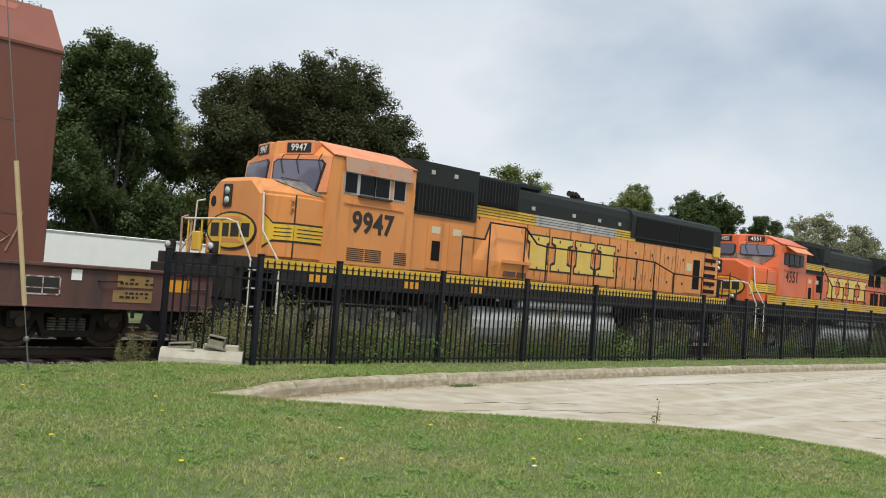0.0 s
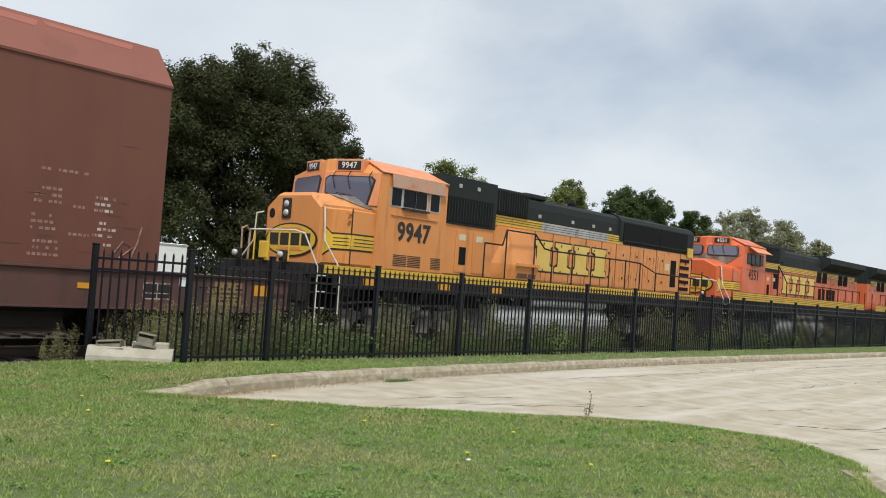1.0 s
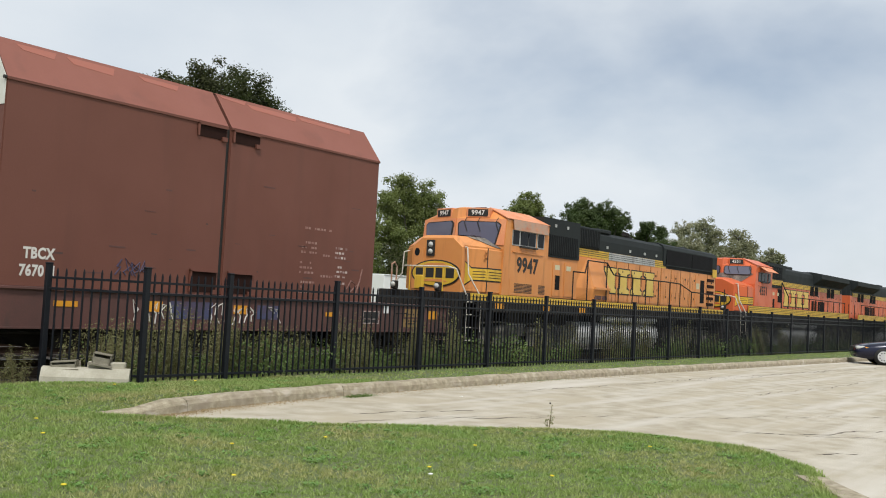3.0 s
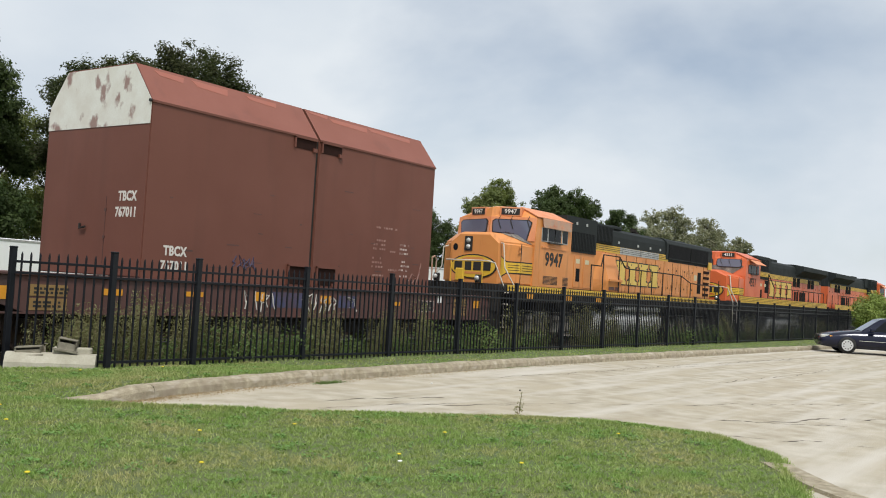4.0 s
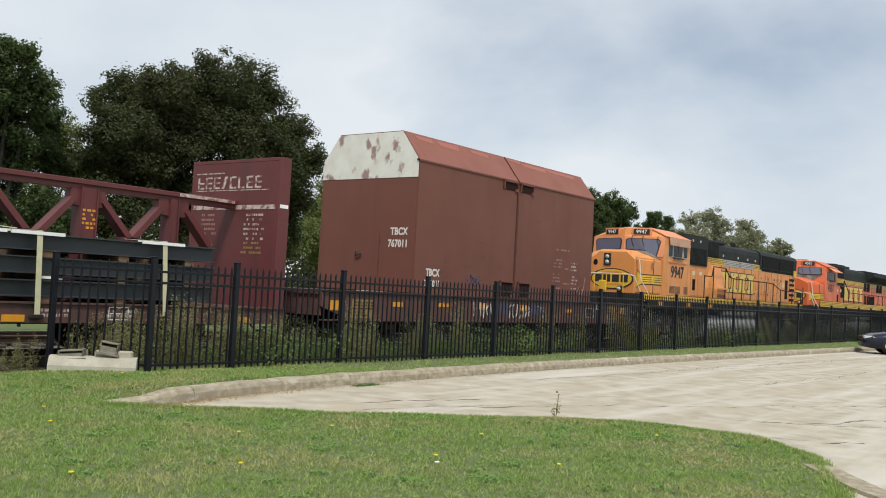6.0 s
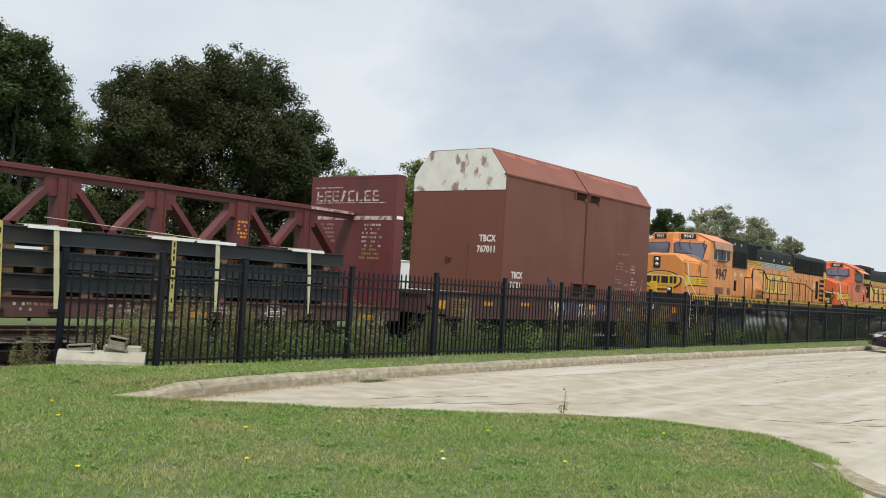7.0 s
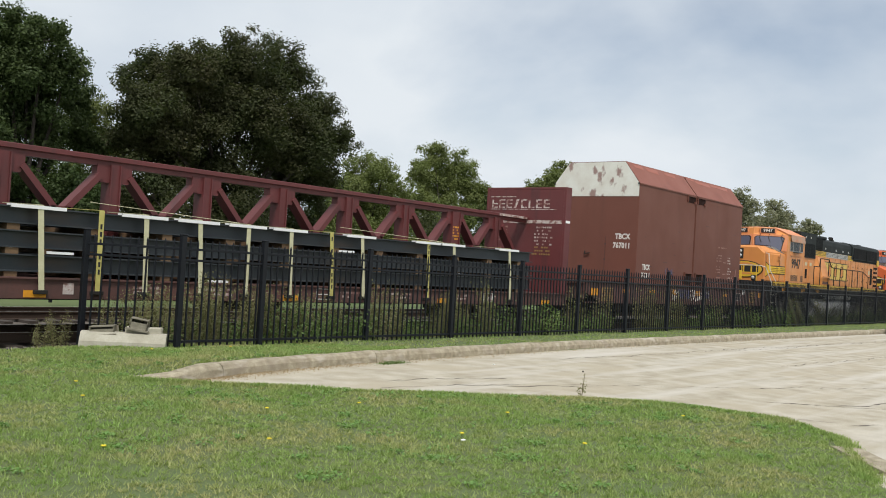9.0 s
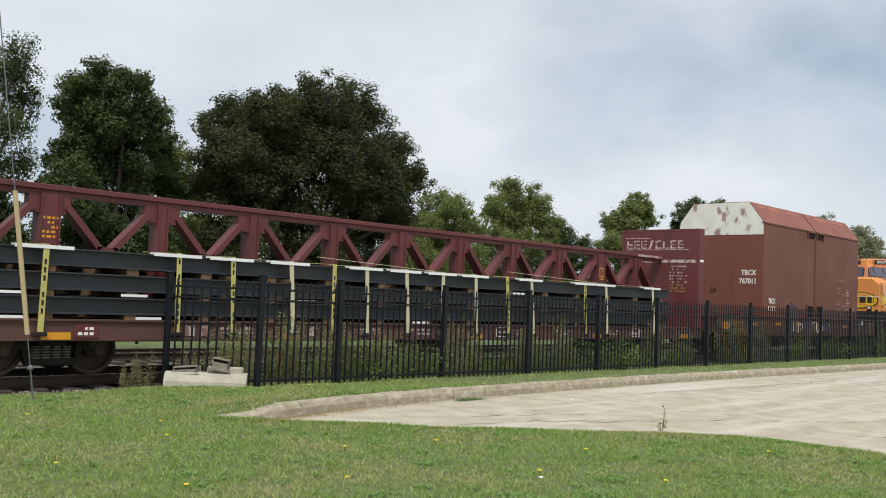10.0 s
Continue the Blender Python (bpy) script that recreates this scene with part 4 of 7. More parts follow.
        plate("hood_stripe", 20.2, 24.2, 3.405, 3.675, 1.04, "silver", L, 0.006, "bare silver patch of stripe")
        for z in (3.47, 3.54, 3.61):
            plate("pin_line", 17.44, 25.3, z, z + 0.015, 1.046, "outline", L, 0.004)
        plate("hood_stripe", 30.36, 30.87, 3.30, 3.66, 1.06, "yellow", L, 0.03)
        emblem_blocks(L, 19.85, 24.3, 2.22, 3.12, 1.036, 4)
        # raised intake housing
        bm = bmesh.new()
        block(bm, 17.42, 19.38, CY - 1.10, CY + 1.10, 3.70, 4.44, 0.03)
        part("intake_housing", bm, "black", L)
        bm = bmesh.new()
        block(bm, 17.52, 19.28, CY - 1.12, CY - 1.09, 3.76, 4.36)
        part("intake_grille", bm, "grille", L)
        for k in range(14):
            plate("grille_bar", 17.58 + k * 0.122, 17.61 + k * 0.122, 3.77, 4.35, 1.12, "black", L, 0.012)
        bm = bmesh.new()
        block(bm, 19.4, 20.5, CY - 0.95, CY + 0.95, 4.36, 4.50, 0.03)
        part("roof_hatch", bm, "black", L)
        # blower bulge
        bm = bmesh.new()
        loft(bm, [[(17.75, CY - 1.02, 1.88), (18.35, CY - 1.40, 1.88), (19.52, CY - 1.40, 1.88), (19.52, CY - 1.0, 1.88)],
                  [(17.75, CY - 1.02, 2.3), (18.35, CY - 1.48, 2.3), (19.52, CY - 1.48, 2.3), (19.52, CY - 1.0, 2.3)],
                  [(17.75, CY - 1.02, 3.3), (18.3, CY - 1.16, 3.34), (19.35, CY - 1.16, 3.34), (19.35, CY - 1.0, 3.34)]])
        part("blower_housing", bm, "orange", L)
        plate("blower_vent", 18.5, 19.0, 1.93, 2.2, 1.40, "sill", L, 0.035)
        plate("blower_vent", 19.06, 19.44, 1.93, 2.2, 1.40, "sill", L, 0.035)
        plate("blower_lip", 18.36, 19.52, 2.27, 2.35, 1.48, "orange", L, 0.04)
        # radiator box
        bm = bmesh.new()
        prof = [(-1.06, 3.50), (-1.08, 4.20), (-1.0, 4.34), (-0.8, 4.42), (0.8, 4.42), (1.0, 4.34), (1.08, 4.20), (1.06, 3.50)]
        loft(bm, [[(u, CY + v, z) for v, z in prof] for u in (25.0, 30.88)])
        part("radiator_box", bm, "black", L)
        for u0, u1_ in ((25.25, 27.85), (27.95, 30.3)):
            plate("radiator_grille", u0, u1_, 3.56, 4.16, 1.07, "grille", L, 0.025)
            plate("grille_edge", u0 - 0.04, u1_ + 0.04, 3.52, 3.56, 1.07, "black", L, 0.03)
        for k in range(5):
            plate("end_louvre", 29.85, 30.65, 2.0 + k * 0.27, 2.13 + k * 0.27, 1.034, "recess", L, 0.02)
        plate("end_door", 28.5, 29.6, 1.95, 3.3, 1.034, "orange", L, 0.016)
        plate("door_vent", 29.05, 29.5, 2.1, 3.1, 1.05, "grille", L, 0.01)
        plate("door_notice", 28.6, 28.95, 2.7, 2.95, 1.05, "notice_pale", L, 0.004)
        for u in (20.0, 21.9, 23.2, 24.3):
            plate("lift_lug", u, u + 0.14, 3.80, 3.90, 1.02, "silver", L, 0.02)
        # horn cluster and exhaust
        bm = bmesh.new()
        for k in range(3):
            rod(bm, (22.6 + k * 0.16, CY - 0.5, 4.52), (22.3 + k * 0.16, CY - 0.56, 4.54), 0.03, 8, 0.09)
        block(bm, 22.5, 23.1, CY - 0.55, CY - 0.45, 4.37, 4.50)
        part("horn", bm, "under", L)
        bm = bmesh.new()
        block(bm, 25.9, 26.7, CY - 0.3, CY + 0.3, 4.41, 4.52, 0.03)
        block(bm, 27.9, 28.5, CY - 0.6, CY + 0.2, 4.41, 4.50, 0.03)
        part("roof_fan", bm, "black", L)
    else:
        for a, b, v in ((15.02, 17.4, 1.34), (17.44, 30.2, 1.03)):
            plate("hood_stripe", a, b, 3.34, 3.62, v, "yellow", L, 0.02)
            for z in (3.34, 3.41, 3.48, 3.55, 3.605):
                plate("pin_line", a, b, z, z + 0.016, v + 0.02, "outline", L, 0.004)
        if style == "second":
            emblem_blocks(L, 18.57, 23.4, 2.32, 3.20, 1.036, 4)
        bm = bmesh.new()
        block(bm, 16.6, 18.6, CY - 1.12, CY + 1.12, 3.75, 4.48, 0.03)
        block(bm, 19.8, 21.2, CY - 0.7, CY + 0.7, 4.36, 4.55, 0.03)
        part("roof_housing", bm, "black", L)
        bm = bmesh.new()
        loft(bm, [[(u, CY + v, z) for v, z in ((-1.03, 3.72), (-1.5, 4.08), (-1.5, 4.36), (-0.9, 4.46), (0.9, 4.46), (1.5, 4.36), (1.5, 4.08), (1.03, 3.72))] for u in (24.3, 30.7)])
        part("radiator_wing", bm, "black", L)
        for u0 in (23.6, 24.5, 27.2, 28.1):
            plate("side_vent", u0, u0 + 0.75, 3.05, 3.6, 1.034, "grille", L, 0.02)
        for u0 in (24.0, 24.6, 25.3, 25.8, 26.3):
            plate("door_vent", u0, u0 + 0.4, 2.0, 2.75, 1.034, "grille", L, 0.02)
        plate("door_vent", 16.72, 17.4, 2.46, 3.16, 1.30, "grille", L, 0.02)
    # fuel tank and air reservoir
    bm = bmesh.new()
    prof = [(-1.22, 0.26), (-1.36, 0.40), (-1.43, 0.60), (-1.43, 0.80), (-1.34, 1.00), (-1.18, 1.12), (1.18, 1.12), (1.34, 1.00), (1.43, 0.80), (1.43, 0.60), (1.36, 0.40), (1.22, 0.26), (1.0, 0.18), (-1.0, 0.18)]
    loft(bm, [[(u, CY + v * k, 0.66 + (z - 0.66) * k) for v, z in prof] for u, k in ((17.55, 0.93), (17.62, 1.0), (23.9, 1.0), (23.97, 0.93))])
    part("fuel_tank", bm, "tank", L, "grey stained fuel tank")
    bm = bmesh.new()
    rod(bm, (19.2, CY - 1.36, 1.27), (23.6, CY - 1.36, 1.27), 0.14, 14)
    part("air_reservoir", bm, "tank", L, "", True)
    plate("fuel_gauge", 18.3, 18.5, 1.28, 1.5, 1.42, "white", L, 0.02)
    # rails along the walkway
    tops = [(16.8, 2.8), (17.62, 2.8), (17.80, 3.24), (19.23, 3.24), (19.75, 2.86), (20.2, 2.82), (21.35, 2.82), (22.5, 2.82), (23.66, 2.82), (24.75, 2.82), (25.8, 2.80), (27.0, 2.52), (28.9, 2.50), (30.4, 2.48)]
    if not first:
        tops = [(16.8, 3.5), (16.85, 3.5), (18.0, 2.8), (19.3, 2.8), (20.6, 2.8), (21.9, 2.8), (23.2, 2.8), (24.5, 2.8), (25.8, 2.8), (27.1, 2.8), (28.4, 2.8), (29.7, 2.8)]
    bm = bmesh.new()
    pipe(bm, [(u, CY - 1.49, z) for u, z in tops], 0.025)
    part("handrail", bm, "under", L)
    for u, z in tops:
        if u in (17.62, 19.75):
            continue
        bm = bmesh.new()
        rod(bm, (u, CY - 1.49, 1.86), (u, CY - 1.49, z), 0.022, 6)
        part("handrail_post", bm, "under", L)
    # front steps, their white rails, pilot
    for pts in ([(11.25, CY - 1.0, 3.18), (11.11, CY - 1.17, 3.16), (11.09, CY - 1.27, 2.39), (11.37, CY - 1.52, 1.78), (11.37, CY - 1.54, 0.75)],
                [(10.42, CY + 0.55, 2.56), (10.35, CY + 0.3, 2.56), (10.35, CY - 1.1, 2.56), (10.45, CY - 1.3, 2.5), (10.68, CY - 1.53, 1.78), (10.68, CY - 1.54, 0.55)],
                [(11.15, CY + 1.0, 3.05), (11.0, CY + 1.08, 3.0), (11.0, CY + 1.12, 2.35), (10.9, CY + 1.45, 1.9)]):
        bm = bmesh.new()
        pipe(bm, pts, 0.021 if first else 0.027)
        part("grab_rail", bm, "rail_white", L, "white painted grab rail")
    bm = bmesh.new()
    pipe(bm, [(10.9, CY + 1.43, 1.80), (10.87, CY + 1.43, 2.62), (11.0, CY + 1.43, 2.68), (11.12, CY + 1.43, 2.55), (11.1, CY + 1.43, 1.80)], 0.028)
    part("far_stanchion", bm, "visor" if first else "under", L, "rusty bent stanchion")
    bm = bmesh.new()
    pipe(bm, [(10.2, CY - 1.3, 1.2), (10.12, CY - 1.3, 0.95), (10.12, CY - 0.3, 0.9), (10.1, CY + 1.2, 0.95)], 0.016)
    for v in (-0.55, -0.4, 0.45, 0.6):
        pipe(bm, [(10.2, CY + v, 1.1), (10.0, CY + v * 1.05, 0.75), (9.9, CY + v, 0.55)], 0.022)
    part("air_hose", bm, "under", L)
    for v in (0.9, 0.2, -0.3):
        bm = bmesh.new()
        rod(bm, (10.36, CY - v, 1.86), (10.36, CY - v, 2.56), 0.02)
        part("platform_post", bm, "yellow" if first else "under", L)
    bm = bmesh.new()
    block(bm, 10.32, 10.42, CY - 0.2, CY + 0.1, 1.9, 2.3, 0.02)
    part("chain_plate", bm, "yellow" if first else "under", L)
    for k in range(4):
        bm = bmesh.new()
        block(bm, 10.5, 11.4, CY - 1.54, CY - 1.12, 0.48 + k * 0.36, 0.51 + k * 0.36)
        part("step_tread", bm, "under", L)
    bm = bmesh.new()
    block(bm, 10.46, 10.5, CY - 1.54, CY - 1.1, 0.4, 1.62)
    block(bm, 11.4, 11.44, CY - 1.54, CY - 1.1, 0.4, 1.62)
    block(bm, 10.5, 11.4, CY - 1.12, CY - 1.08, 0.4, 1.62)
    part("step_well", bm, "under", L)
    for k in range(4):
        plate("step_edge", 10.62, 10.98, 0.51 + k * 0.36, 0.535 + k * 0.36, 1.545, "rail_white", L, 0.01)
    bm = bmesh.new()
    block(bm, 10.22, 10.5, CY - 1.45, CY + 1.45, 1.0, 1.62, 0.02)
    prism(bm, [(10.05, 0.18), (10.25, 0.16), (10.45, 1.0), (10.25, 1.0)], CY - 1.4, CY + 1.4)
    part("pilot", bm, "under", L)
    for v in (0.8, -0.8):
        bm = bmesh.new()
        rod(bm, (10.24, CY - v, 2.0), (10.18, CY - v, 2.0), 0.075, 14)
        part("ditch_light", bm, "lens", L, "round ditch light", True)
        bm = bmesh.new()
        block(bm, 10.24, 10.36, CY - v - 0.1, CY - v + 0.1, 1.86, 2.11, 0.02)
        part("light_box", bm, "under", L)
    bm = bmesh.new()
    block(bm, 30.85, 31.15, CY - 1.45, CY + 1.45, 0.9, 1.86, 0.02)
    for v in (-1.4, 1.4):
        rod(bm, (31.1, CY + v, 1.86), (31.1, CY + v, 2.8), 0.022)
    part("end_sheet", bm, "under", L)
    coupler(L, 10.25, -1)
    coupler(L, 31.1, 1)
    loco_truck(L, 13.75)
    loco_truck(L, 27.55)
    if style == "third":        # coupled back to front
        for ob in L.children_recursive:
            if ob.name.startswith("wheelset"):
                ob.location.x = -ob.location.x
            else:
                ob.data.transform(Matrix.Diagonal((-1, 1, 1, 1)))
                ob.data.flip_normals()
        for k, (ob, at, radius) in enumerate(SPINNERS):
            if ob.parent == L:
                SPINNERS[k] = (ob, Vector(ob.location), radius)
    MOVERS.append((L, 20.4 + dx))
    return L


def scrawl(parent, u0, z0, w, h, v, material, seed):
    """Loose spray-can strokes on the near side."""
    rnd = random.Random(seed)
    bm = bmesh.new()
    n = int(w / 0.16)
    for k in range(n):
        a = u0 + w * k / n
        pts = [(a + rnd.uniform(-0.05, 0.16), CY - v - 0.006, z0 + h * f + rnd.uniform(-0.06, 0.06)) for f in (0, 0.4, 0.75, 1.0, 0.5)]
        pipe(bm, pts, 0.014, 4)
    return tagged(part("spray_scrawl", bm, material, parent), kind="stuff")


def stencil_rows(parent, u0, u1, z0, rows, v, material, seed, h=0.06, gap=0.11):
    rnd = random.Random(seed)
    for k in range(rows):
        bm = bmesh.new()
        u = u0
        while u < u1:
            w = rnd.uniform(0.04, 0.09)
            if rnd.random() < 0.75:
                block(bm, u, u + w, CY - v - 0.004, CY - v + 0.002, z0 - k * gap, z0 - k * gap + h)
            u += w + 0.03
        if bm.verts:
            tagged(part("stencil_bar", bm, material, parent), kind="stuff")
        else:
            bm.free()


def parts_flatcar():
    F = thing("flatcar", (1.8, CY, 0), "brown flatcar with graffiti-marked side sill and warning notices", "flatcar")
    bm = bmesh.new()
    prism(bm, [(-6.15, 1.06), (-5.2, 0.76), (9.75, 0.76), (9.85, 0.82), (9.85, 1.40), (-6.15, 1.40)], CY - 1.55, CY - 1.47)
    prism(bm, [(-6.15, 1.06), (-5.2, 0.76), (9.75, 0.76), (9.85, 0.82), (9.85, 1.40), (-6.15, 1.40)], CY + 1.47, CY + 1.55)
    block(bm, -6.15, 9.85, CY - 1.60, CY - 1.45, 1.40, 1.455, 0.01)
    block(bm, -6.15, 9.85, CY - 1.60, CY - 1.47, 0.735, 0.765)
    part("side_sill", bm, "sill", F)
    bm = bmesh.new()
    block(bm, -6.2, 9.9, CY - 1.46, CY + 1.46, 1.34, 1.44)
    for u in (-6.15, 9.78):
        block(bm, u, u + 0.09, CY - 1.47, CY + 1.47, 0.85, 1.34)
    part("deck", bm, "sill", F)
    bm = bmesh.new()
    prism(bm, [(-6.0, 1.3), (-6.0, 0.8), (-2.6, 0.76), (-1.6, 0.34), (5.0, 0.34), (6.0, 0.76), (9.6, 0.8), (9.6, 1.3)], CY - 0.55, CY + 0.55)
    block(bm, -1.5, 5.0, CY - 1.2, CY - 1.1, 0.36, 0.75)
    part("centre_sill", bm, "under", F)
    bm = bmesh.new()
    rod(bm, (-4.3, CY - 1.2, 0.9), (-4.3, CY - 0.6, 0.9), 0.16, 12)
    pipe(bm, [(-5, CY - 1.3, 0.7), (0, CY - 1.25, 0.62), (5, CY - 1.25, 0.62)], 0.03)
    part("brake_gear", bm, "under", F)
    for u0, u1, mat, z0, z1 in ((-5.89, -5.41, "amber", 0.98, 1.21), (-3.69, -3.24, "amber", 1.10, 1.22), (-1.74, -1.28, "amber", 1.13, 1.23), (0.18, 0.52, "amber", 1.08, 1.28),
                                (2.3, 2.66, "amber", 1.08, 1.26), (5.05, 5.4, "amber", 1.08, 1.18), (8.95, 9.35, "amber", 1.08, 1.30),
                                (-5.12, -4.4, "notice", 1.05, 1.25), (-5.12, -4.4, "notice", 0.80, 1.01), (7.95, 8.62, "notice", 1.12, 1.33), (7.88, 8.62, "notice", 0.86, 1.07), (7.12, 7.3, "white", 1.2, 1.38)):
        plate("sill_plate", u0, u1, z0, z1, 1.55, mat, F, 0.01)
    for z in (1.18, 1.11, 0.94, 0.87):
        stencil_rows(F, -5.05, -4.45, z - 0.02, 1, 1.56, "outline", int(z * 100), 0.04)
        stencil_rows(F, 8.0, 8.56, z + 0.06, 1, 1.56, "outline", int(z * 90), 0.04)
    for u0, u1, z0, z1 in ((6.35, 6.95, 0.93, 0.955), (6.35, 6.95, 1.22, 1.245), (6.35, 6.375, 0.93, 1.245), (6.925, 6.95, 0.93, 1.245), (6.64, 6.66, 0.93, 1.245), (6.35, 6.95, 1.04, 1.055)):
        plate("test_panel_line", u0, u1, z0, z1, 1.55, "marks", F, 0.008)
    plate("spray_patch", 0.7, 1.75, 0.95, 1.30, 1.55, "blue", F, 0.004)
    plate("spray_patch", 2.95, 3.6, 0.98, 1.28, 1.55, "blue", F, 0.004)
    scrawl(F, -0.1, 0.9, 0.95, 0.36, 1.552, "stencil", 3)
    scrawl(F, 1.7, 0.9, 1.25, 0.36, 1.552, "stencil", 4)
    scrawl(F, 3.3, 0.95, 0.4, 0.3, 1.552, "stencil", 5)
    for a, b, z0, z1 in ((6.375, 6.64, 0.955, 1.04), (6.66, 6.925, 0.955, 1.04), (6.375, 6.64, 1.055, 1.22), (6.66, 6.925, 1.055, 1.22)):
        plate("test_panel", a, b, z0, z1, 1.55, "outline", F, 0.006)
    bm = bmesh.new()
    pipe(bm, [(7.6, CY - 1.56, 1.2), (7.6, CY - 1.62, 1.2), (8.0, CY - 1.62, 1.22), (8.0, CY - 1.56, 1.22)], 0.014)
    part("grab_iron", bm, "under", F)
    bm = bmesh.new()
    pipe(bm, [(8.9, CY - 1.5, 1.46), (8.9, CY - 1.5, 1.6), (9.3, CY - 1.5, 1.6), (9.3, CY - 1.5, 1.46)], 0.016)
    part("grab_iron", bm, "under", F)
    bm = bmesh.new()
    for z in (0.55, 0.85, 1.15):
        rod(bm, (9.3, CY - 1.58, z), (9.75, CY - 1.58, z), 0.012)
    for u in (9.3, 9.75):
        rod(bm, (u, CY - 1.58, 0.55), (u, CY - 1.58, 1.4), 0.012)
    part("ladder", bm, "sill", F)
    coupler(F, 9.85, 1)
    coupler(F, -6.15, -1)
    freight_truck(F, 7.35)
    freight_truck(F, -3.9)
    MOVERS.append((F, 1.8))


def parts_container():
    near, far = 15.22, 18.69
    B = thing("shipping_cover", (1.88, 16.95, 1.455), "tall rust-brown steel freight cover with peeling white end panel", "container")
    u0, u1, ug = -2.88, 6.64, 1.88
    prof = [(near, 1.46), (near, 4.94), (near + 0.60, 5.71), (far - 0.60, 5.71), (far, 4.94), (far, 1.46)]
    for a, b in ((u0, ug - 0.045), (ug + 0.045, u1)):
        bm = bmesh.new()
        loft(bm, [[(u, y, z) for y, z in prof] for u in (a, b)])
        bmesh.ops.bevel(bm, geom=[e for e in bm.edges if abs(e.verts[0].co.x - e.verts[1].co.x) < 0.01], offset=0.02, segments=2, affect="EDGES")
        part("body", bm, "brown", B)
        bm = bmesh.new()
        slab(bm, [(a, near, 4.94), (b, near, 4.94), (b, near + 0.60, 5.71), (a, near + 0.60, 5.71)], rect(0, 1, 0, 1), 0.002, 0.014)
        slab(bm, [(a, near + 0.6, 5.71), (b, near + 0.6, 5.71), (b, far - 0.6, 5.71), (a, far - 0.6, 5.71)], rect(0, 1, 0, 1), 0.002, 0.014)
        part("roof_panel", bm, "brown_roof", B, "paler brown roof slope")
        bm = bmesh.new()
        block(bm, a, b, near - 0.025, near + 0.01, 4.90, 4.945)
        part("eave_seam", bm, "brown", B)
    bm = bmesh.new()
    loft(bm, [[(u, y + (0.05 if y < 17 else -0.05), z - 0.05) for y, z in prof] for u in (ug - 0.05, ug + 0.05)])
    part("joint_seal", bm, "outline", B)
    for s0, s1, t0, t1, a, b in ((0.10, 0.22, 0.74, 0.92, u0, ug), (0.30, 0.47, 0.70, 0.92, u0, ug), (0.62, 0.78, 0.74, 0.90, u0, ug), (0.04, 0.16, 0.84, 0.95, ug, u1), (0.20, 0.47, 0.72, 0.9, ug, u1), (0.52, 0.86, 0.76, 0.92, ug, u1)):
        bm = bmesh.new()
        slab(bm, [(a, near, 4.94), (b, near, 4.94), (b, near + 0.60, 5.71), (a, near + 0.60, 5.71)], [(s0, t0 + 0.05), (s1, t0), (s1 + 0.02, t1), (s0 - 0.02, t1)], 0.014, 0.018)
        part("roof_patch", bm, "roof_patch", B, "paler primer patch")
    # pockets by the joint, top and bottom; recess shade painted as flat dark plates
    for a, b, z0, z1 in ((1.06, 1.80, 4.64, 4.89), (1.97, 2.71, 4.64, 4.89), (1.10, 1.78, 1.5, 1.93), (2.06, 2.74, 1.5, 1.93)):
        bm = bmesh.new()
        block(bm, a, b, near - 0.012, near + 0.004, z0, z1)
        part("lift_pocket", bm, "recess", B, "lift pocket with recess shade painted dark")
        bm = bmesh.new()
        block(bm, a, a + 0.04, near - 0.05, near, z0, z1)
        block(bm, a, b, near - 0.05, near, z1 - 0.02, z1 + 0.03)
        part("pocket_rim", bm, "brown", B)
        bm = bmesh.new()
        block(bm, b - 0.12, b, near - 0.06, near, z0 - 0.03, z0 + 0.06)
        part("pocket_catch", bm, "brown", B)
    # white end panel
    bm = bmesh.new()
    end = [(u0, far, 4.48), (u0, near, 4.48), (u0, near, 5.71), (u0, far, 5.71)]
    k = 0.60 / (far - near)
    h = (4.94 - 4.48) / (5.71 - 4.48)
    slab(bm, end, [(0.003, 0), (0.997, 0), (0.997, h), (1 - k, 0.995), (k, 0.995), (0.003, h)], 0.004, 0.012)
    part("white_panel", bm, "white_end", B, "peeling white end panel")
    bm = bmesh.new()
    for y in (near + 0.02, far - 0.02):
        rod(bm, (u0 - 0.05, y, 4.93), (u0, y, 4.93), 0.032, 10)
        part("lift_eye", bm, "outline", B)
        bm = bmesh.new()
    pipe(bm, [(u0 - 0.04, 17.24, 2.50), (u0 - 0.05, 17.24, 2.40), (u0 - 0.05, 17.05, 2.43)], 0.025)
    part("door_hook", bm, "outline", B)
    bm = bmesh.new()
    for y in (16.45,):
        block(bm, u0 - 0.008, u0, y - 0.006, y + 0.006, 1.7, 3.05)
        for z in (2.75, 2.2):
            block(bm, u0 - 0.02, u0, y - 0.03, y + 0.03, z, z + 0.06)
    part("door_seam", bm, "sill", B)
    m = pose(u0 - 0.003, 15.78, 3.05, 90, 0, -90)
    lettering("end_mark", "TBCX", 0.19, m, "stencil", B, 0.003, 0.80, 0.010)
    m = pose(u0 - 0.003, 15.80, 2.73, 90, 0, -90)
    lettering("end_mark", "767011", 0.19, m, "stencil", B, 0.003, 0.80, 0.010)
    lettering("side_mark", "TBCX", 0.19, facing_viewer(-2.08, near - 0.003, 2.02), "stencil", B, 0.003, 0.80, 0.010)
    lettering("side_mark", "767011", 0.19, facing_viewer(-2.08, near - 0.003, 1.72), "stencil", B, 0.003, 0.80, 0.010)
    # worn data stencils and scuffs
    v = CY - near
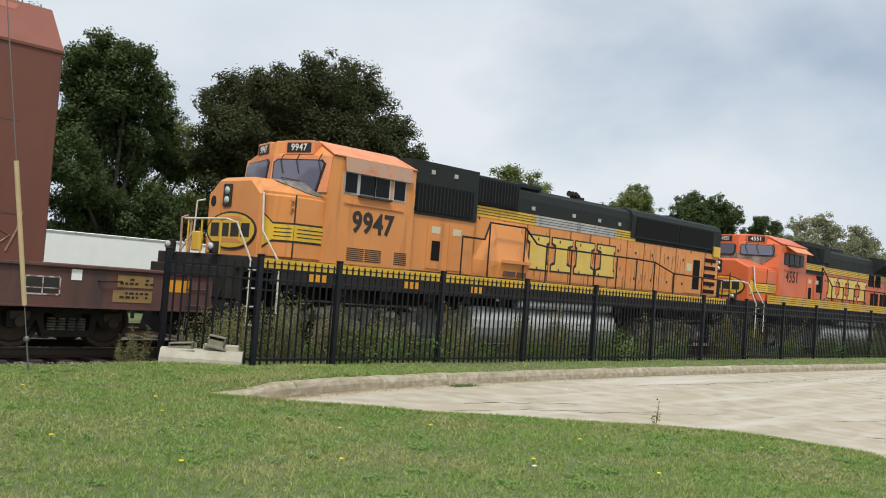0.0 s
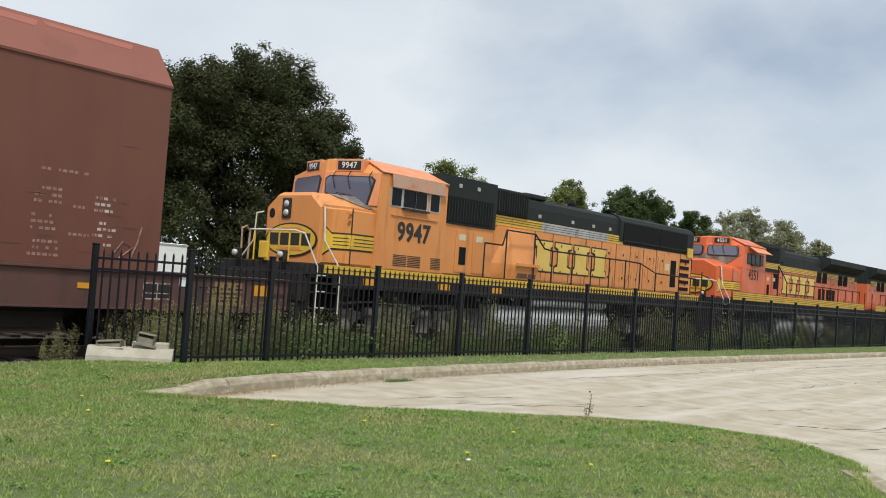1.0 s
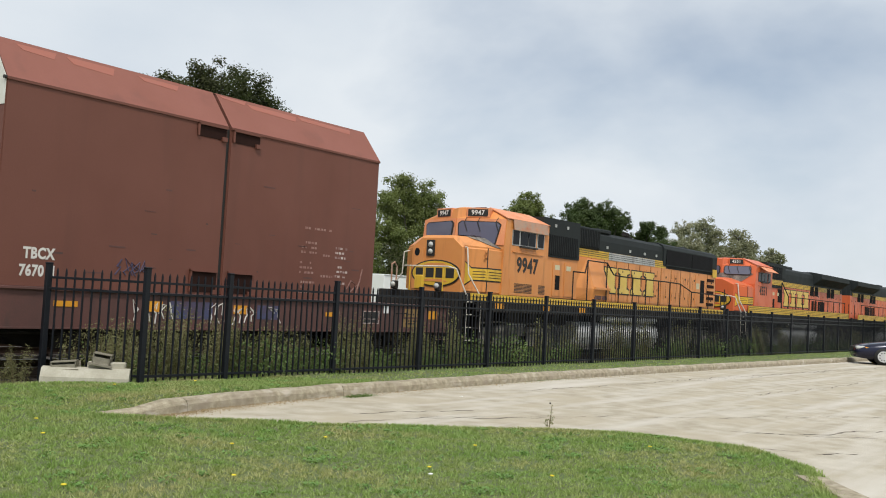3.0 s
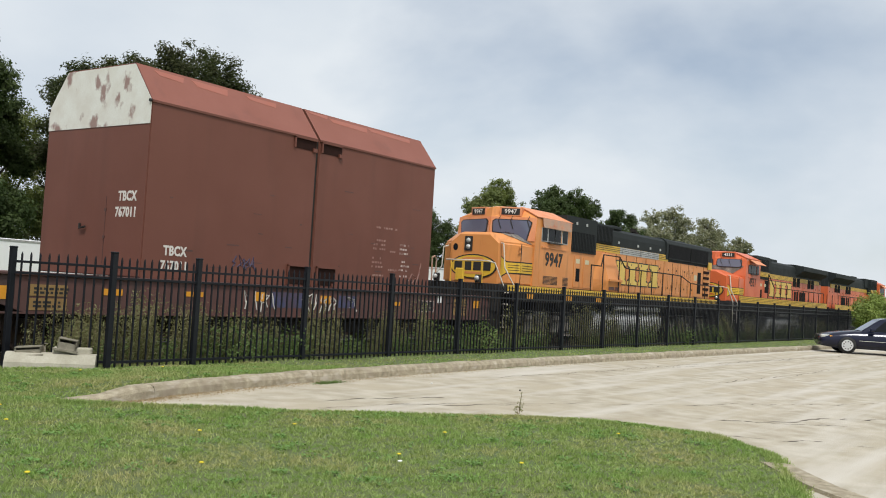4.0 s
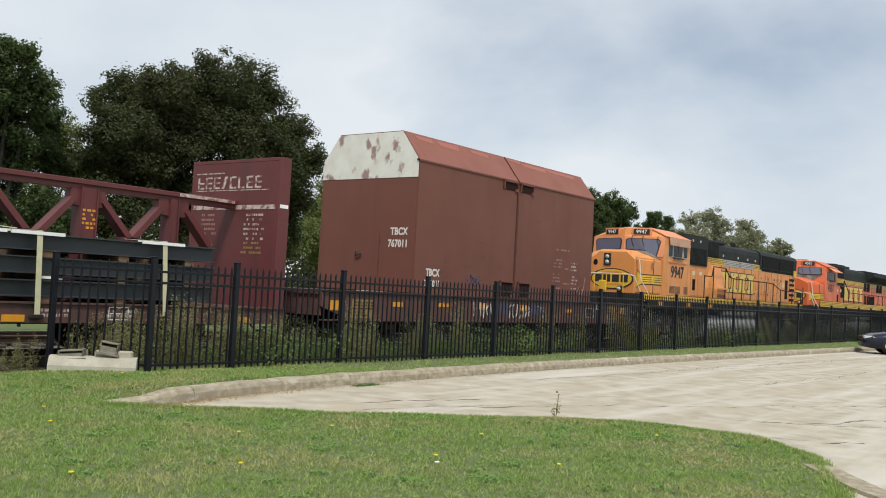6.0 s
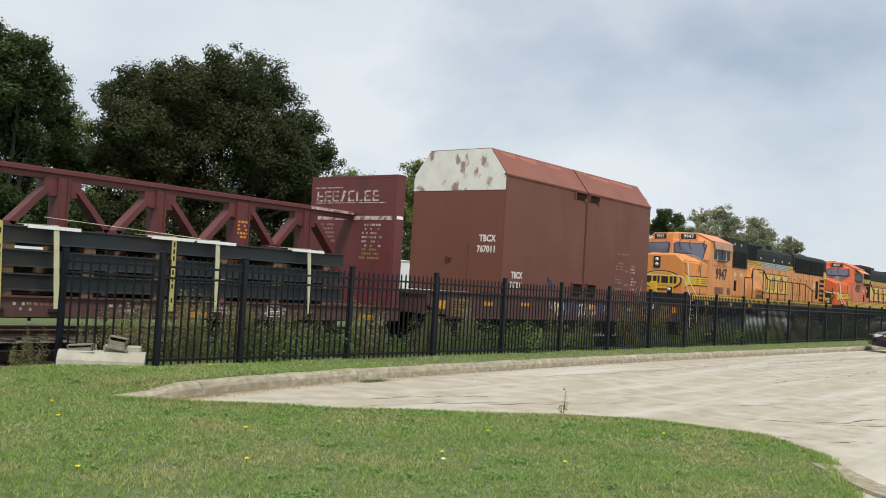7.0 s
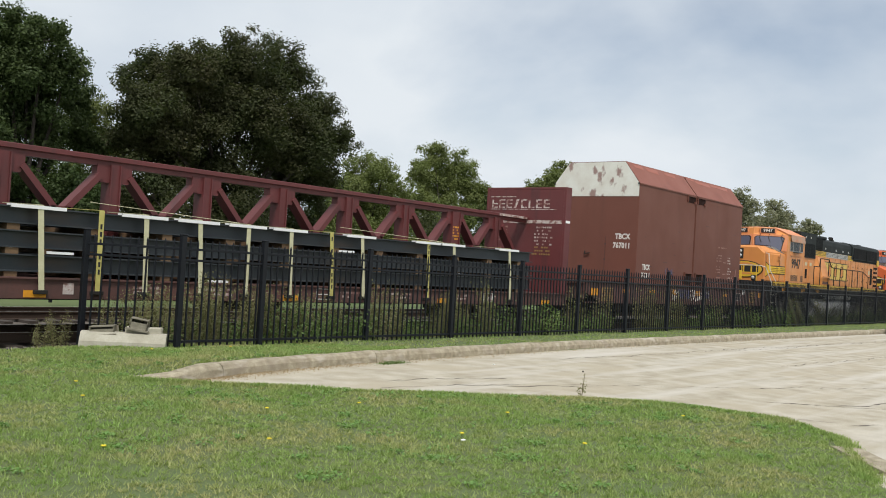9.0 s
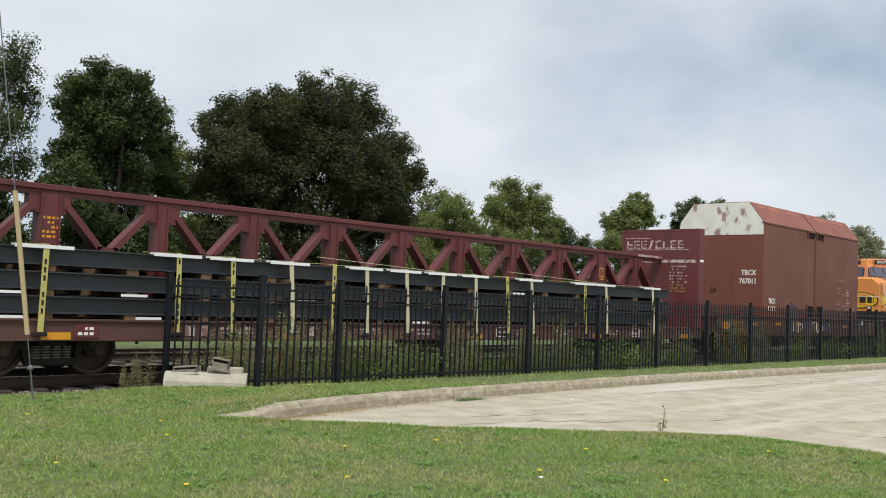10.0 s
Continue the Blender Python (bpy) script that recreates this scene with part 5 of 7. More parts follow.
    for a, b, z, rows, sd in ((4.15, 5.1, 3.05, 1, 1), (4.15, 4.6, 2.72, 3, 2), (5.25, 5.62, 2.66, 3, 3), (4.85, 5.2, 2.46, 1, 4), (4.12, 4.5, 2.26, 3, 5), (5.25, 5.62, 2.22, 3, 6), (4.8, 5.2, 1.98, 1, 7), (4.1, 4.62, 1.82, 3, 8), (5.3, 5.6, 1.84, 1, 9)):
        stencil_rows(B, a, b, z, rows, v, "faint" if sd % 3 else "marks", sd, 0.05)
    rnd = random.Random(5)
    for _ in range(26):
        bm = bmesh.new()
        a, z = rnd.uniform(u0 + 0.3, u1 - 0.4), rnd.uniform(1.6, 4.6)
        if z > 3 and rnd.random() < 0.6:
            z -= 1.5
        w = rnd.uniform(0.03, 0.35)
        block(bm, a, a + w, near - 0.004, near + 0.002, z, z + rnd.uniform(0.01, 0.035))
        part("scuff", bm, "sill", B)
    bm = bmesh.new()
    pipe(bm, [(6.0, near - 0.004, 1.6), (6.15, near - 0.004, 1.95), (6.22, near - 0.004, 2.25)], 0.018, 4)
    pipe(bm, [(5.7, near - 0.004, 1.75), (5.85, near - 0.004, 1.95), (6.05, near - 0.004, 1.85), (5.8, near - 0.004, 1.65)], 0.014, 4)
    part("spray_scrawl", bm, "faint", B)
    scrawl(B, -0.55, 1.72, 0.7, 0.30, CY - near, "blue", 14)
    scrawl(B, -0.35, 1.80, 0.5, 0.16, CY - near, "blue", 15)
    MOVERS.append((B, 1.88))


BEAM_U0, BEAM_U1 = -30.2, -9.15


def parts_centrebeam():
    C = thing("centrebeam_flatcar", (-18.9, CY, 0), "maroon centre-truss flatcar with tall end bulkhead, strapped load", "flatcar")
    for s in (-1, 1):
        bm = bmesh.new()
        block(bm, -30.6, -7.25, CY + s * 1.45 - 0.05, CY + s * 1.45 + 0.05, 0.64, 0.98)
        block(bm, -30.6, -7.25, CY + s * 1.45 - 0.09, CY + s * 1.45 + 0.09, 0.97, 1.0)
        part("side_sill", bm, "sill", C)
    bm = bmesh.new()
    block(bm, -30.6, -7.25, CY - 1.4, CY + 1.4, 0.92, 0.985)
    part("deck", bm, "sill", C)
    bm = bmesh.new()
    block(bm, -30.4, -7.4, CY - 0.35, CY + 0.35, 0.55, 0.92)
    block(bm, -20.5, -18.5, CY - 1.1, CY - 0.5, 0.45, 0.9, 0.05)
    part("centre_sill", bm, "under", C)
    # truss
    bm = bmesh.new()
    block(bm, -30.6, -7.6, CY - 0.16, CY + 0.16, 3.26, 3.36, 0.01)
    block(bm, -30.6, -7.6, CY - 0.10, CY + 0.10, 3.16, 3.26)
    part("top_chord", bm, "maroon", C)
    posts = [-28.78 - 2.2, -28.78, -26.55, -24.4, -22.2, -20.0, -17.85, -15.67, -13.49, -11.3, -9.3]
    for i, u in enumerate(posts):
        w = 0.20 if u not in (-28.78, -11.3) else 0.34
        bm = bmesh.new()
        block(bm, u - w / 2, u + w / 2, CY - 0.14, CY + 0.14, 0.98, 3.2)
        block(bm, u - 0.015 - w / 2, u + 0.015 - w / 2, CY - 0.17, CY + 0.17, 0.98, 3.2)
        block(bm, u - 0.015 + w / 2, u + 0.015 + w / 2, CY - 0.17, CY + 0.17, 0.98, 3.2)
        part("truss_post", bm, "maroon", C)
        bm = bmesh.new()
        prism(bm, [(u - 0.38, 3.2), (u - 0.38, 2.96), (u - 0.30, 2.84), (u + 0.30, 2.84), (u + 0.38, 2.96), (u + 0.38, 3.2)], CY - 0.11, CY + 0.11)
        part("gusset", bm, "maroon", C)
        for way in (-1, 1):
            bm = bmesh.new()
            a, b = Vector((u + way * 0.32, CY, 2.98)), Vector((u + way * 0.98, CY, 2.26))
            d = (b - a).normalized()
            n = Vector((-d.z, 0, d.x)) * 0.058
            prism(bm, [(p.x, p.z) for p in (a + n, b + n, b - n, a - n)], CY - 0.16, CY + 0.12)
            part("diagonal", bm, "maroon", C)
    for a, b in zip(posts, posts[1:]):
        bm = bmesh.new()
        m = (a + b) / 2
        block(bm, m - 0.20, m + 0.20, CY - 0.16, CY + 0.12, 2.16, 2.30)
        part("node_plate", bm, "maroon", C)
    for u in (-28.78, -11.3):
        stencil_rows(C, u - 0.13, u + 0.13, 2.74, 5, 0.14, "amber", int(-u), 0.045, 0.085)
    plate("chord_scrape", -9.2, -7.7, 3.275, 3.345, 0.16, "marks", C, 0.006)
    # bulkheads
    for a, b in ((-7.62, -7.30), (-31.0, -30.7)):
        for name, y0, y1, z0, z1, e in (("bulkhead_panel", CY - 1.44, CY + 1.44, 0.98, 4.22, a + 0.05), ("edge_post", CY - 1.52, CY - 1.44, 0.98, 4.30, b), ("edge_post", CY + 1.44, CY + 1.52, 0.98, 4.30, b),
                                        ("cap_rail", CY - 1.44, CY + 1.44, 4.22, 4.30, b), ("stiffener", CY - 0.55, CY - 0.45, 0.98, 4.22, b), ("stiffener", CY + 0.45, CY + 0.55, 0.98, 4.22, b)):
            bm = bmesh.new()
            block(bm, a if name != "stiffener" else a + 0.05, e, y0, y1, z0, z1, 0.008)
            part(name, bm, "maroon", C)
    ub = -7.62
    face = [(ub, CY + 1.5, 0.98), (ub, CY - 1.5, 0.98), (ub, CY - 1.5, 4.30), (ub, CY + 1.5, 4.30)]
    rnd = random.Random(11)
    for k in range(8):      # plain marks where a maker's name was painted
        bm = bmesh.new()
        s = 0.07 + k * 0.095
        slab(bm, face, [(s, 0.80), (s + 0.03, 0.80), (s + 0.07, 0.885), (s + 0.035, 0.885)] if k == 3 else rect(s, s + 0.02, 0.80, 0.88), 0.002, 0.006)
        for t in (0.80, 0.835, 0.872):
            if rnd.random() < 0.8 and k != 3:
                slab(bm, face, rect(s + 0.02, s + 0.075, t, t + 0.012), 0.002, 0.006)
        part("faded_mark", bm, "marks", C)
    for t, h in ((0.905, 0.008), (0.785, 0.006)):
        bm = bmesh.new()
        slab(bm, face, rect(0.05, 0.38 if t > 0.9 else 0.9, t, t + h), 0.002, 0.006)
        part("faded_mark", bm, "marks", C)
    bm = bmesh.new()
    slab(bm, face, rect(0.03, 0.97, 0.655, 0.685), 0.002, 0.008)
    part("bulkhead_stripe", bm, "marks", C, "chipped white stripe")
    for s0, s1, t0, n, mat in ((0.14, 0.30, 0.61, 5, "faint"), (0.64, 0.84, 0.61, 6, "marks"), (0.14, 0.28, 0.40, 3, "notice"), (0.62, 0.84, 0.42, 3, "notice")):
        for k in range(n):
            bm = bmesh.new()
            s = s0
            while s < s1:
                w = rnd.uniform(0.012, 0.03)
                if rnd.random() < 0.75:
                    slab(bm, face, rect(s, s + w, t0 - k * 0.032, t0 - k * 0.032 + 0.015), 0.002, 0.006)
                s += w + 0.008
            if bm.verts:
                tagged(part("stencil_bar", bm, mat, C), kind="stuff")
            else:
                bm.free()
    plate("edge_mark", -7.58, -7.34, 3.18, 3.26, 1.52, "white", C, 0.006)
    # side sill marks
    for u0, u1 in ((-18.93, -18.45), (-8.7, -8.23), (-29.4, -28.9), (-24.6, -24.2), (-13.6, -13.2)):
        plate("sill_plate", u0, u1, 0.66, 0.78, 1.50, "amber", C, 0.01)
    plate("load_plate", -28.85, -28.42, 0.68, 0.92, 1.50, "maroon", C, 0.015)
    stencil_rows(C, -28.78, -28.5, 0.82, 2, 1.515, "white", 2, 0.05, 0.085)
    for u in (-26.75, -26.45, -23.9):
        plate("sill_mark", u, u + 0.2, 0.72, 0.92, 1.50, "marks", C, 0.006)
    for u0 in (-26.0, -22.6, -21.0, -17.2, -15.4, -13.0, -11.8):
        stencil_rows(C, u0, u0 + 0.7, 0.84, 2, 1.50, "marks", int(-u0 * 3), 0.05, 0.09)
    for u0 in (-17.9, -11.6):
        for a, b, z0, z1 in ((0, 0.42, 0.70, 0.715), (0, 0.42, 0.93, 0.945), (0, 0.015, 0.7, 0.945), (0.405, 0.42, 0.7, 0.945), (0, 0.42, 0.81, 0.825)):
            plate("test_panel_line", u0 + a, u0 + b, z0, z1, 1.50, "white", C, 0.008)
    # webbing straps over the load, winches, pale edge guards
    strap_u = [-29.38, -26.93, -25.77, -24.38, -23.24, -22.32, -21.11, -19.89, -18.72, -17.51, -16.51, -14.06, -13.01, -10.45]
    for i, u in enumerate(strap_u):
        mat = "strap" if i in (0, 1, 2, 4, 9, 11) else "strap_pale"
        lean = ((i * 37) % 7 - 3) * 0.02
        bm = bmesh.new()
        slab(bm, [(u - 0.05 + lean, CY - 1.56, 0.78), (u + 0.05 + lean, CY - 1.56, 0.78), (u + 0.05, CY - 1.47, 2.23), (u - 0.05, CY - 1.47, 2.23)], rect(0, 1, 0, 1), 0, 0.01)
        slab(bm, [(u - 0.05, CY - 1.47, 2.225), (u + 0.05, CY - 1.47, 2.225), (u + 0.05, CY - 0.2, 2.26), (u - 0.05, CY - 0.2, 2.26)], rect(0, 1, 0, 1), 0, 0.01)
        strap = part("strap", bm, mat, C, "yellow webbing load strap")
        if mat == "strap":
            bm = bmesh.new()
            for q in range(9):
                if (q * 5 + i) % 4:
                    z = 0.95 + q * 0.135
                    f = (z - 0.78) / 1.45
                    block(bm, u - 0.018 + lean * (1 - f), u + 0.018 + lean * (1 - f), CY - 1.56 + 0.09 * f - 0.014, CY - 1.56 + 0.09 * f - 0.008, z, z + 0.09)
            tagged(part("printed_bar", bm, "outline", strap), kind="stuff")
        bm = bmesh.new()
        block(bm, u - 0.12 + lean, u + 0.12 + lean, CY - 1.58, CY - 1.5, 0.72, 0.79, 0.01)
        part("winch", bm, "under", C)
        if i not in (4, 9):
            bm = bmesh.new()
            block(bm, u - 0.52, u + 0.46, CY - 1.49, CY - 1.34, 2.185, 2.215)
            block(bm, u - 0.52, u + 0.46, CY - 1.495, CY - 1.475, 2.155, 2.215)
            part("edge_guard", bm, "white", C, "white plastic edge guard")
    for u in (-21.9, -15.2):
        bm = bmesh.new()
        pipe(bm, [(u - 0.9, CY - 0.3, 2.42), (u + 1.8, CY - 1.42, 2.24)], 0.006)
        part("lashing", bm, "strap_pale", C)
    for k in range(14):
        bm = bmesh.new()
        u = BEAM_U0 + 0.8 + k * 1.5
        for z in (0.985, 1.380, 1.783):
            block(bm, u, u + 0.22, CY - 1.40, CY + 1.4, z, z + 0.105)
        part("dunnage", bm, "dunnage", C, "timber spacer between beam layers")
    rnd = random.Random(3)
    for u, z in ((-27.8, 1.40), (-27.5, 1.0), (-29.9, 1.0), (-24.0, 1.40), (-20.6, 1.0), (-17.0, 1.79), (-12.8, 1.40), (-30.0, 1.40)):
        plate("paper_tag", u - 0.2, u + 0.3, z + 0.005, z + 0.05, 1.42, "white", C, 0.01)
    coupler(C, -7.3, 1)
    freight_truck(C, -10.1)
    freight_truck(C, -29.0)
    MOVERS.append((C, -18.9))


def steel_beams():
    uc = (BEAM_U0 + BEAM_U1) / 2
    first = None
    for z in (1.085, 1.488, 1.890):
        for v in (-1.25, -0.87, -0.49, 0.49, 0.87, 1.25):
            at = (uc, CY + v, z)
            if first is None:
                bm = bmesh.new()
                for z0, z1, w in ((0, 0.022, 0.17), (0.273, 0.295, 0.17), (0.02, 0.275, 0.05)):
                    block(bm, BEAM_U0, BEAM_U1, CY + v - w, CY + v + w, z + z0, z + z1)
                first = single("steel_beam", bm, "steel", at, "long blue-grey rolled steel beam in a strapped stack", "steel beam", "strapped beam load")
                ob = first
            else:
                ob = copy_thing(first, Matrix.Translation(at))
            MOVERS.append((ob, uc))


locomotive(0, "first")
locomotive(22.35, "second")
locomotive(45.3, "third")
parts_flatcar()
parts_container()
parts_centrebeam()
steel_beams()


# ---- ground, pavement, kerbs ----
NEAR_EDGE = [(6.35, 9.80), (6.89, 9.38), (7.64, 8.79), (8.30, 7.95), (9.42, 7.10), (10.55, 6.16), (11.08, 5.43), (11.34, 4.70), (11.30, 3.75), (10.55, 2.90), (9.35, 2.38), (8.45, 2.08), (7.6, 1.2), (7.0, -1.0), (6.8, -30.0)]
FAR_EDGE = [(6.35, 9.86), (6.95, 9.66), (7.45, 9.70), (8.07, 9.86), (9.15, 10.02), (10.8, 10.18), (14.3, 10.27), (17.4, 10.32), (21.1, 10.28), (31.4, 9.98), (40.6, 9.66), (60.0, 9.0), (95.0, 7.8)]
LOT = FAR_EDGE + [(95.0, -30.0)] + NEAR_EDGE[::-1]
LAWN_CUT = [(x, y + 0.15 * min(1, max(0, (x - 6.4) / 0.8))) for x, y in FAR_EDGE] + [(95.0, -30.0)] + NEAR_EDGE[::-1]


def inside(poly, x, y):
    """Which of the points x, y lie in the polygon."""
    hit = np.zeros(x.shape, bool)
    for (x0, y0), (x1, y1) in zip(poly, poly[1:] + poly[:1]):
        if y0 == y1:
            continue
        cross = ((y0 > y) != (y1 > y)) & (x < (x1 - x0) * (y - y0) / (y1 - y0) + x0)
        hit ^= cross
    return hit


def lawn_height(x, y):
    z = 0.025 + 0.018 * np.sin(x * 1.7 + y * 0.6) * np.sin(y * 1.3 - x * 0.4)
    strip = np.clip((y - 9.9) / 0.5, 0, 1) * np.clip((x - 6.6) / 0.9, 0, 1)
    z = z + strip * 0.135 * np.clip((12.7 - y) / 2.3, 0, 1)
    fall = np.clip((y - 13.15) / 1.2, 0, 1)
    z = z * (1 - fall) - 0.30 * fall
    away = np.clip(np.maximum((-7.0 - x) / 7.5, (-2.5 - y) / 6.0), 0, 1)
    z = z * (1 - away) - 0.44 * away
    return np.where(inside(LAWN_CUT, x, y), -0.09, z)


def sheet(name, x0, x1, y0, y1, step, fn, material, label, category, kind):
    xs, ys = np.arange(x0, x1 + step / 2, step), np.arange(y0, y1 + step / 2, step)
    gx, gy = np.meshgrid(xs, ys)
    gz = fn(gx, gy)
    co = np.stack([gx, gy, gz], -1).reshape(-1, 3)
    nx, ny = len(xs), len(ys)
    i = np.arange(nx * ny).reshape(ny, nx)
    f = np.stack([i[:-1, :-1], i[:-1, 1:], i[1:, 1:], i[1:, :-1]], -1).reshape(-1, 4)
    me = bpy.data.meshes.new(name)
    me.from_pydata(co.tolist(), [], f.tolist())
    me.materials.append(M[material])
    for p in me.polygons:
        p.use_smooth = True
    return tagged(new(name, me), label, category, kind=kind)


bm = bmesh.new()
bmesh.ops.create_grid(bm, x_segments=40, y_segments=40, size=2500, matrix=Matrix.Translation((0, 0, -0.42)))
single("ground", bm, "far_ground", (0, 0, -0.42), "flat dry grass ground reaching to the horizon", "ground", kind="structure")
sheet("lawn", -15.0, 15.0, -9.0, 14.4, 0.12, lawn_height, "soil", "mown green lawn with dry patches", "lawn", "structure")
sheet("lawn_strip", 15.0, 96.0, 9.0, 14.4, 0.3, lawn_height, "soil", "narrow grass strip between kerb and fence", "lawn", "structure")
bm = bmesh.new()
bm.faces.new([bm.verts.new((x, y, 0)) for x, y in LOT])
rim = list(bm.verts)
under = [bm.verts.new((v.co.x, v.co.y, -0.45)) for v in rim]
for k in range(len(rim)):
    j = (k + 1) % len(rim)
    bm.faces.new((rim[k], under[k], under[j], rim[j]))
bmesh.ops.triangulate(bm, faces=bm.faces)
lot = single("pavement", bm, "lot", (20, 5, 0), "sunbleached pale concrete parking lot with cracks", "pavement", kind="structure")


def crack(pts, width, seed):
    rnd = random.Random(seed)
    fine = []
    drift = 0.0
    for (x0, y0), (x1, y1) in zip(pts, pts[1:]):
        n = max(2, int(math.hypot(x1 - x0, y1 - y0) / 0.10))
        for k in range(n):
            f = k / n
            drift = drift * 0.93 + rnd.uniform(-0.05, 0.05)
            fine.append((x0 + (x1 - x0) * f + rnd.uniform(-0.02, 0.02) + drift, y0 + (y1 - y0) * f + rnd.uniform(-0.02, 0.02) + drift))
    bm = bmesh.new()
    prev = None
    for x, y in fine:
        w = width * rnd.choice((0.15, 0.4, 0.7, 1.0, 1.4))
        pair = [bm.verts.new((x, y - w, 0.004)), bm.verts.new((x, y + w, 0.004))]
        if prev:
            bm.faces.new((prev[0], pair[0], pair[1], prev[1]))
        prev = pair
    ob = new("crack", mesh_of("crack", bm, "crack"))
    ob.parent = lot
    ob.matrix_parent_inverse = Matrix.Translation((-20, -5, 0))
    return ob


for k, (pts, w) in enumerate(((((8.9, 8.05), (10.2, 7.7), (12.0, 6.6), (14.2, 5.6), (17.0, 4.1), (21, 2.6)), 0.009), (((9.6, 8.6), (10.6, 8.35), (11.6, 7.9)), 0.014), (((10.1, 7.75), (11.2, 7.1), (12.1, 6.5)), 0.012),
                              (((13.0, 4.6), (14.0, 3.6), (14.8, 3.3), (16.5, 2.0)), 0.02), (((13.4, 4.2), (13.7, 3.5), (14.3, 2.6)), 0.016), (((11.6, 3.9), (11.9, 3.2), (13.0, 1.4)), 0.02),
                              (((15.0, 9.2), (24.0, 8.6), (34, 8.0)), 0.012), (((19.0, 6.6), (30.0, 5.6)), 0.012), (((22.0, 8.9), (40.0, 7.6)), 0.014))):
    crack(pts, w, k)


def kerb_run(name, pts, cuts, width, height, label, ramp=None, side=1):
    """A kerb of cast lengths with open joints; pts run along its foot, its back lies to the left."""
    K = thing(name, (pts[0][0], pts[0][1], 0), label, "kerb", kind="structure")
    fine = [pts[0]]
    for a, b in zip(pts, pts[1:]):
        n = max(1, int(math.hypot(b[0] - a[0], b[1] - a[1]) / 0.3))
        fine += [(a[0] + (b[0] - a[0]) * k / n, a[1] + (b[1] - a[1]) * k / n) for k in range(1, n + 1)]
    pieces, cur = [], []
    cuts = list(cuts)
    for p in fine:
        cur.append(p)
        if cuts and p[0] * side > cuts[0] * side:
            pieces.append(cur)
            cur = [(p[0] + 0.012 * side, p[1])]
            cuts.pop(0)
    pieces.append(cur)
    rnd = random.Random(7)
    for pc in pieces:
        if len(pc) < 2:
            continue
        rings = []
        for i, (x, y) in enumerate(pc):
            a, b = pc[max(i - 1, 0)], pc[min(i + 1, len(pc) - 1)]
            d = Vector((b[0] - a[0], b[1] - a[1], 0)).normalized()
            n = Vector((-d.y, d.x, 0)) * side
            h = height * (1 if ramp is None else min(1, max(0.06, (x - ramp[0]) / (ramp[1] - ramp[0])))) + rnd.uniform(-0.004, 0.004)
            o = Vector((x, y, 0))
            h += 0.006 * math.sin(x * 5.3) + 0.004 * math.sin(x * 17.1)
            prof = [(0, -0.08), (0.015, h * 0.55), (0.04 + rnd.uniform(0, 0.012), h * 0.86), (0.085, h), (width, h + 0.005), (width + 0.01, -0.08)]
            rings.append([o + n * q + Vector((0, 0, z)) for q, z in prof])
        bm = bmesh.new()
        loft(bm, rings)
        part("kerb_stone", bm, "concrete", K)
    return K


kerb_run("kerb", FAR_EDGE, (7.6, 11.05, 14.56, 18.1, 21.7, 25.3, 28.9, 32.5, 36.1, 39.7, 43.3, 47, 50.6, 54, 58, 62), 0.19, 0.165, "weathered concrete kerb with open joints, ending in a tapered nose", (6.2, 7.5))
kerb_run("driveway_kerb", [(10.05, 2.52), (9.6, 2.2), (9.2, 1.85), (8.5, 1.1), (7.9, -0.8), (7.7, -6)], (), 0.35, 0.035, "low flat concrete kerb apron beside the lawn", None, -1)


# ---- tracks ----
def track(name, cy, near_detail):
    T = thing(name, (20, cy, -0.30), "railway track with rusty rails on dark timber ties", "railway track", kind="structure")
    for s in (-1, 1):
        y = cy + s * 0.7525
        bm = bmesh.new()
        prof = [(-0.07, -0.18), (-0.07, -0.165), (-0.012, -0.15), (-0.012, -0.045), (-0.036, -0.035), (-0.036, -0.006), (0.036, -0.006), (0.036, -0.035), (0.012, -0.045), (0.012, -0.15), (0.07, -0.165), (0.07, -0.18)]
        loft(bm, [[(u, y + a, z) for a, z in prof] for u in (-60, 300)])
        part("rail", bm, "rail", T)
        bm = bmesh.new()
        block(bm, -60, 300, y - 0.03, y + 0.03, -0.008, 0.0)
        part("rail_head", bm, "railhead", T, "bright worn rail head")
    bm = bmesh.new()
    block(bm, 0, 0.22, cy - 1.3, cy + 1.3, -0.34, -0.18, 0.01)
    bmesh.ops.translate(bm, verts=bm.verts, vec=-ORIGIN[0])
    tie_mesh = mesh_of("tie", bm, "tie")
    for k in range(130 if near_detail else 70):
        ob = new("tie", tie_mesh)
        ob.parent = T
        ob.location = (-4 + k * 0.56 + ((k * 37) % 5) * 0.01, 0, ((k * 13) % 4) * 0.004)
    return T


track("track", CY, True)
track("siding_track", 21.6, False)


def ballast_height(x, y):
    edge = np.clip((y - 14.0) / 1.0, 0, 1)
    return -0.36 + edge * 0.12 + 0.02 * np.sin(x * 9.1 + y * 3) * np.sin(y * 7.7)


sheet("ballast", -30, 100, 13.6, 24.0, 0.4, ballast_height, "ballast", "grey-brown track ballast bed", "ballast", "structure")


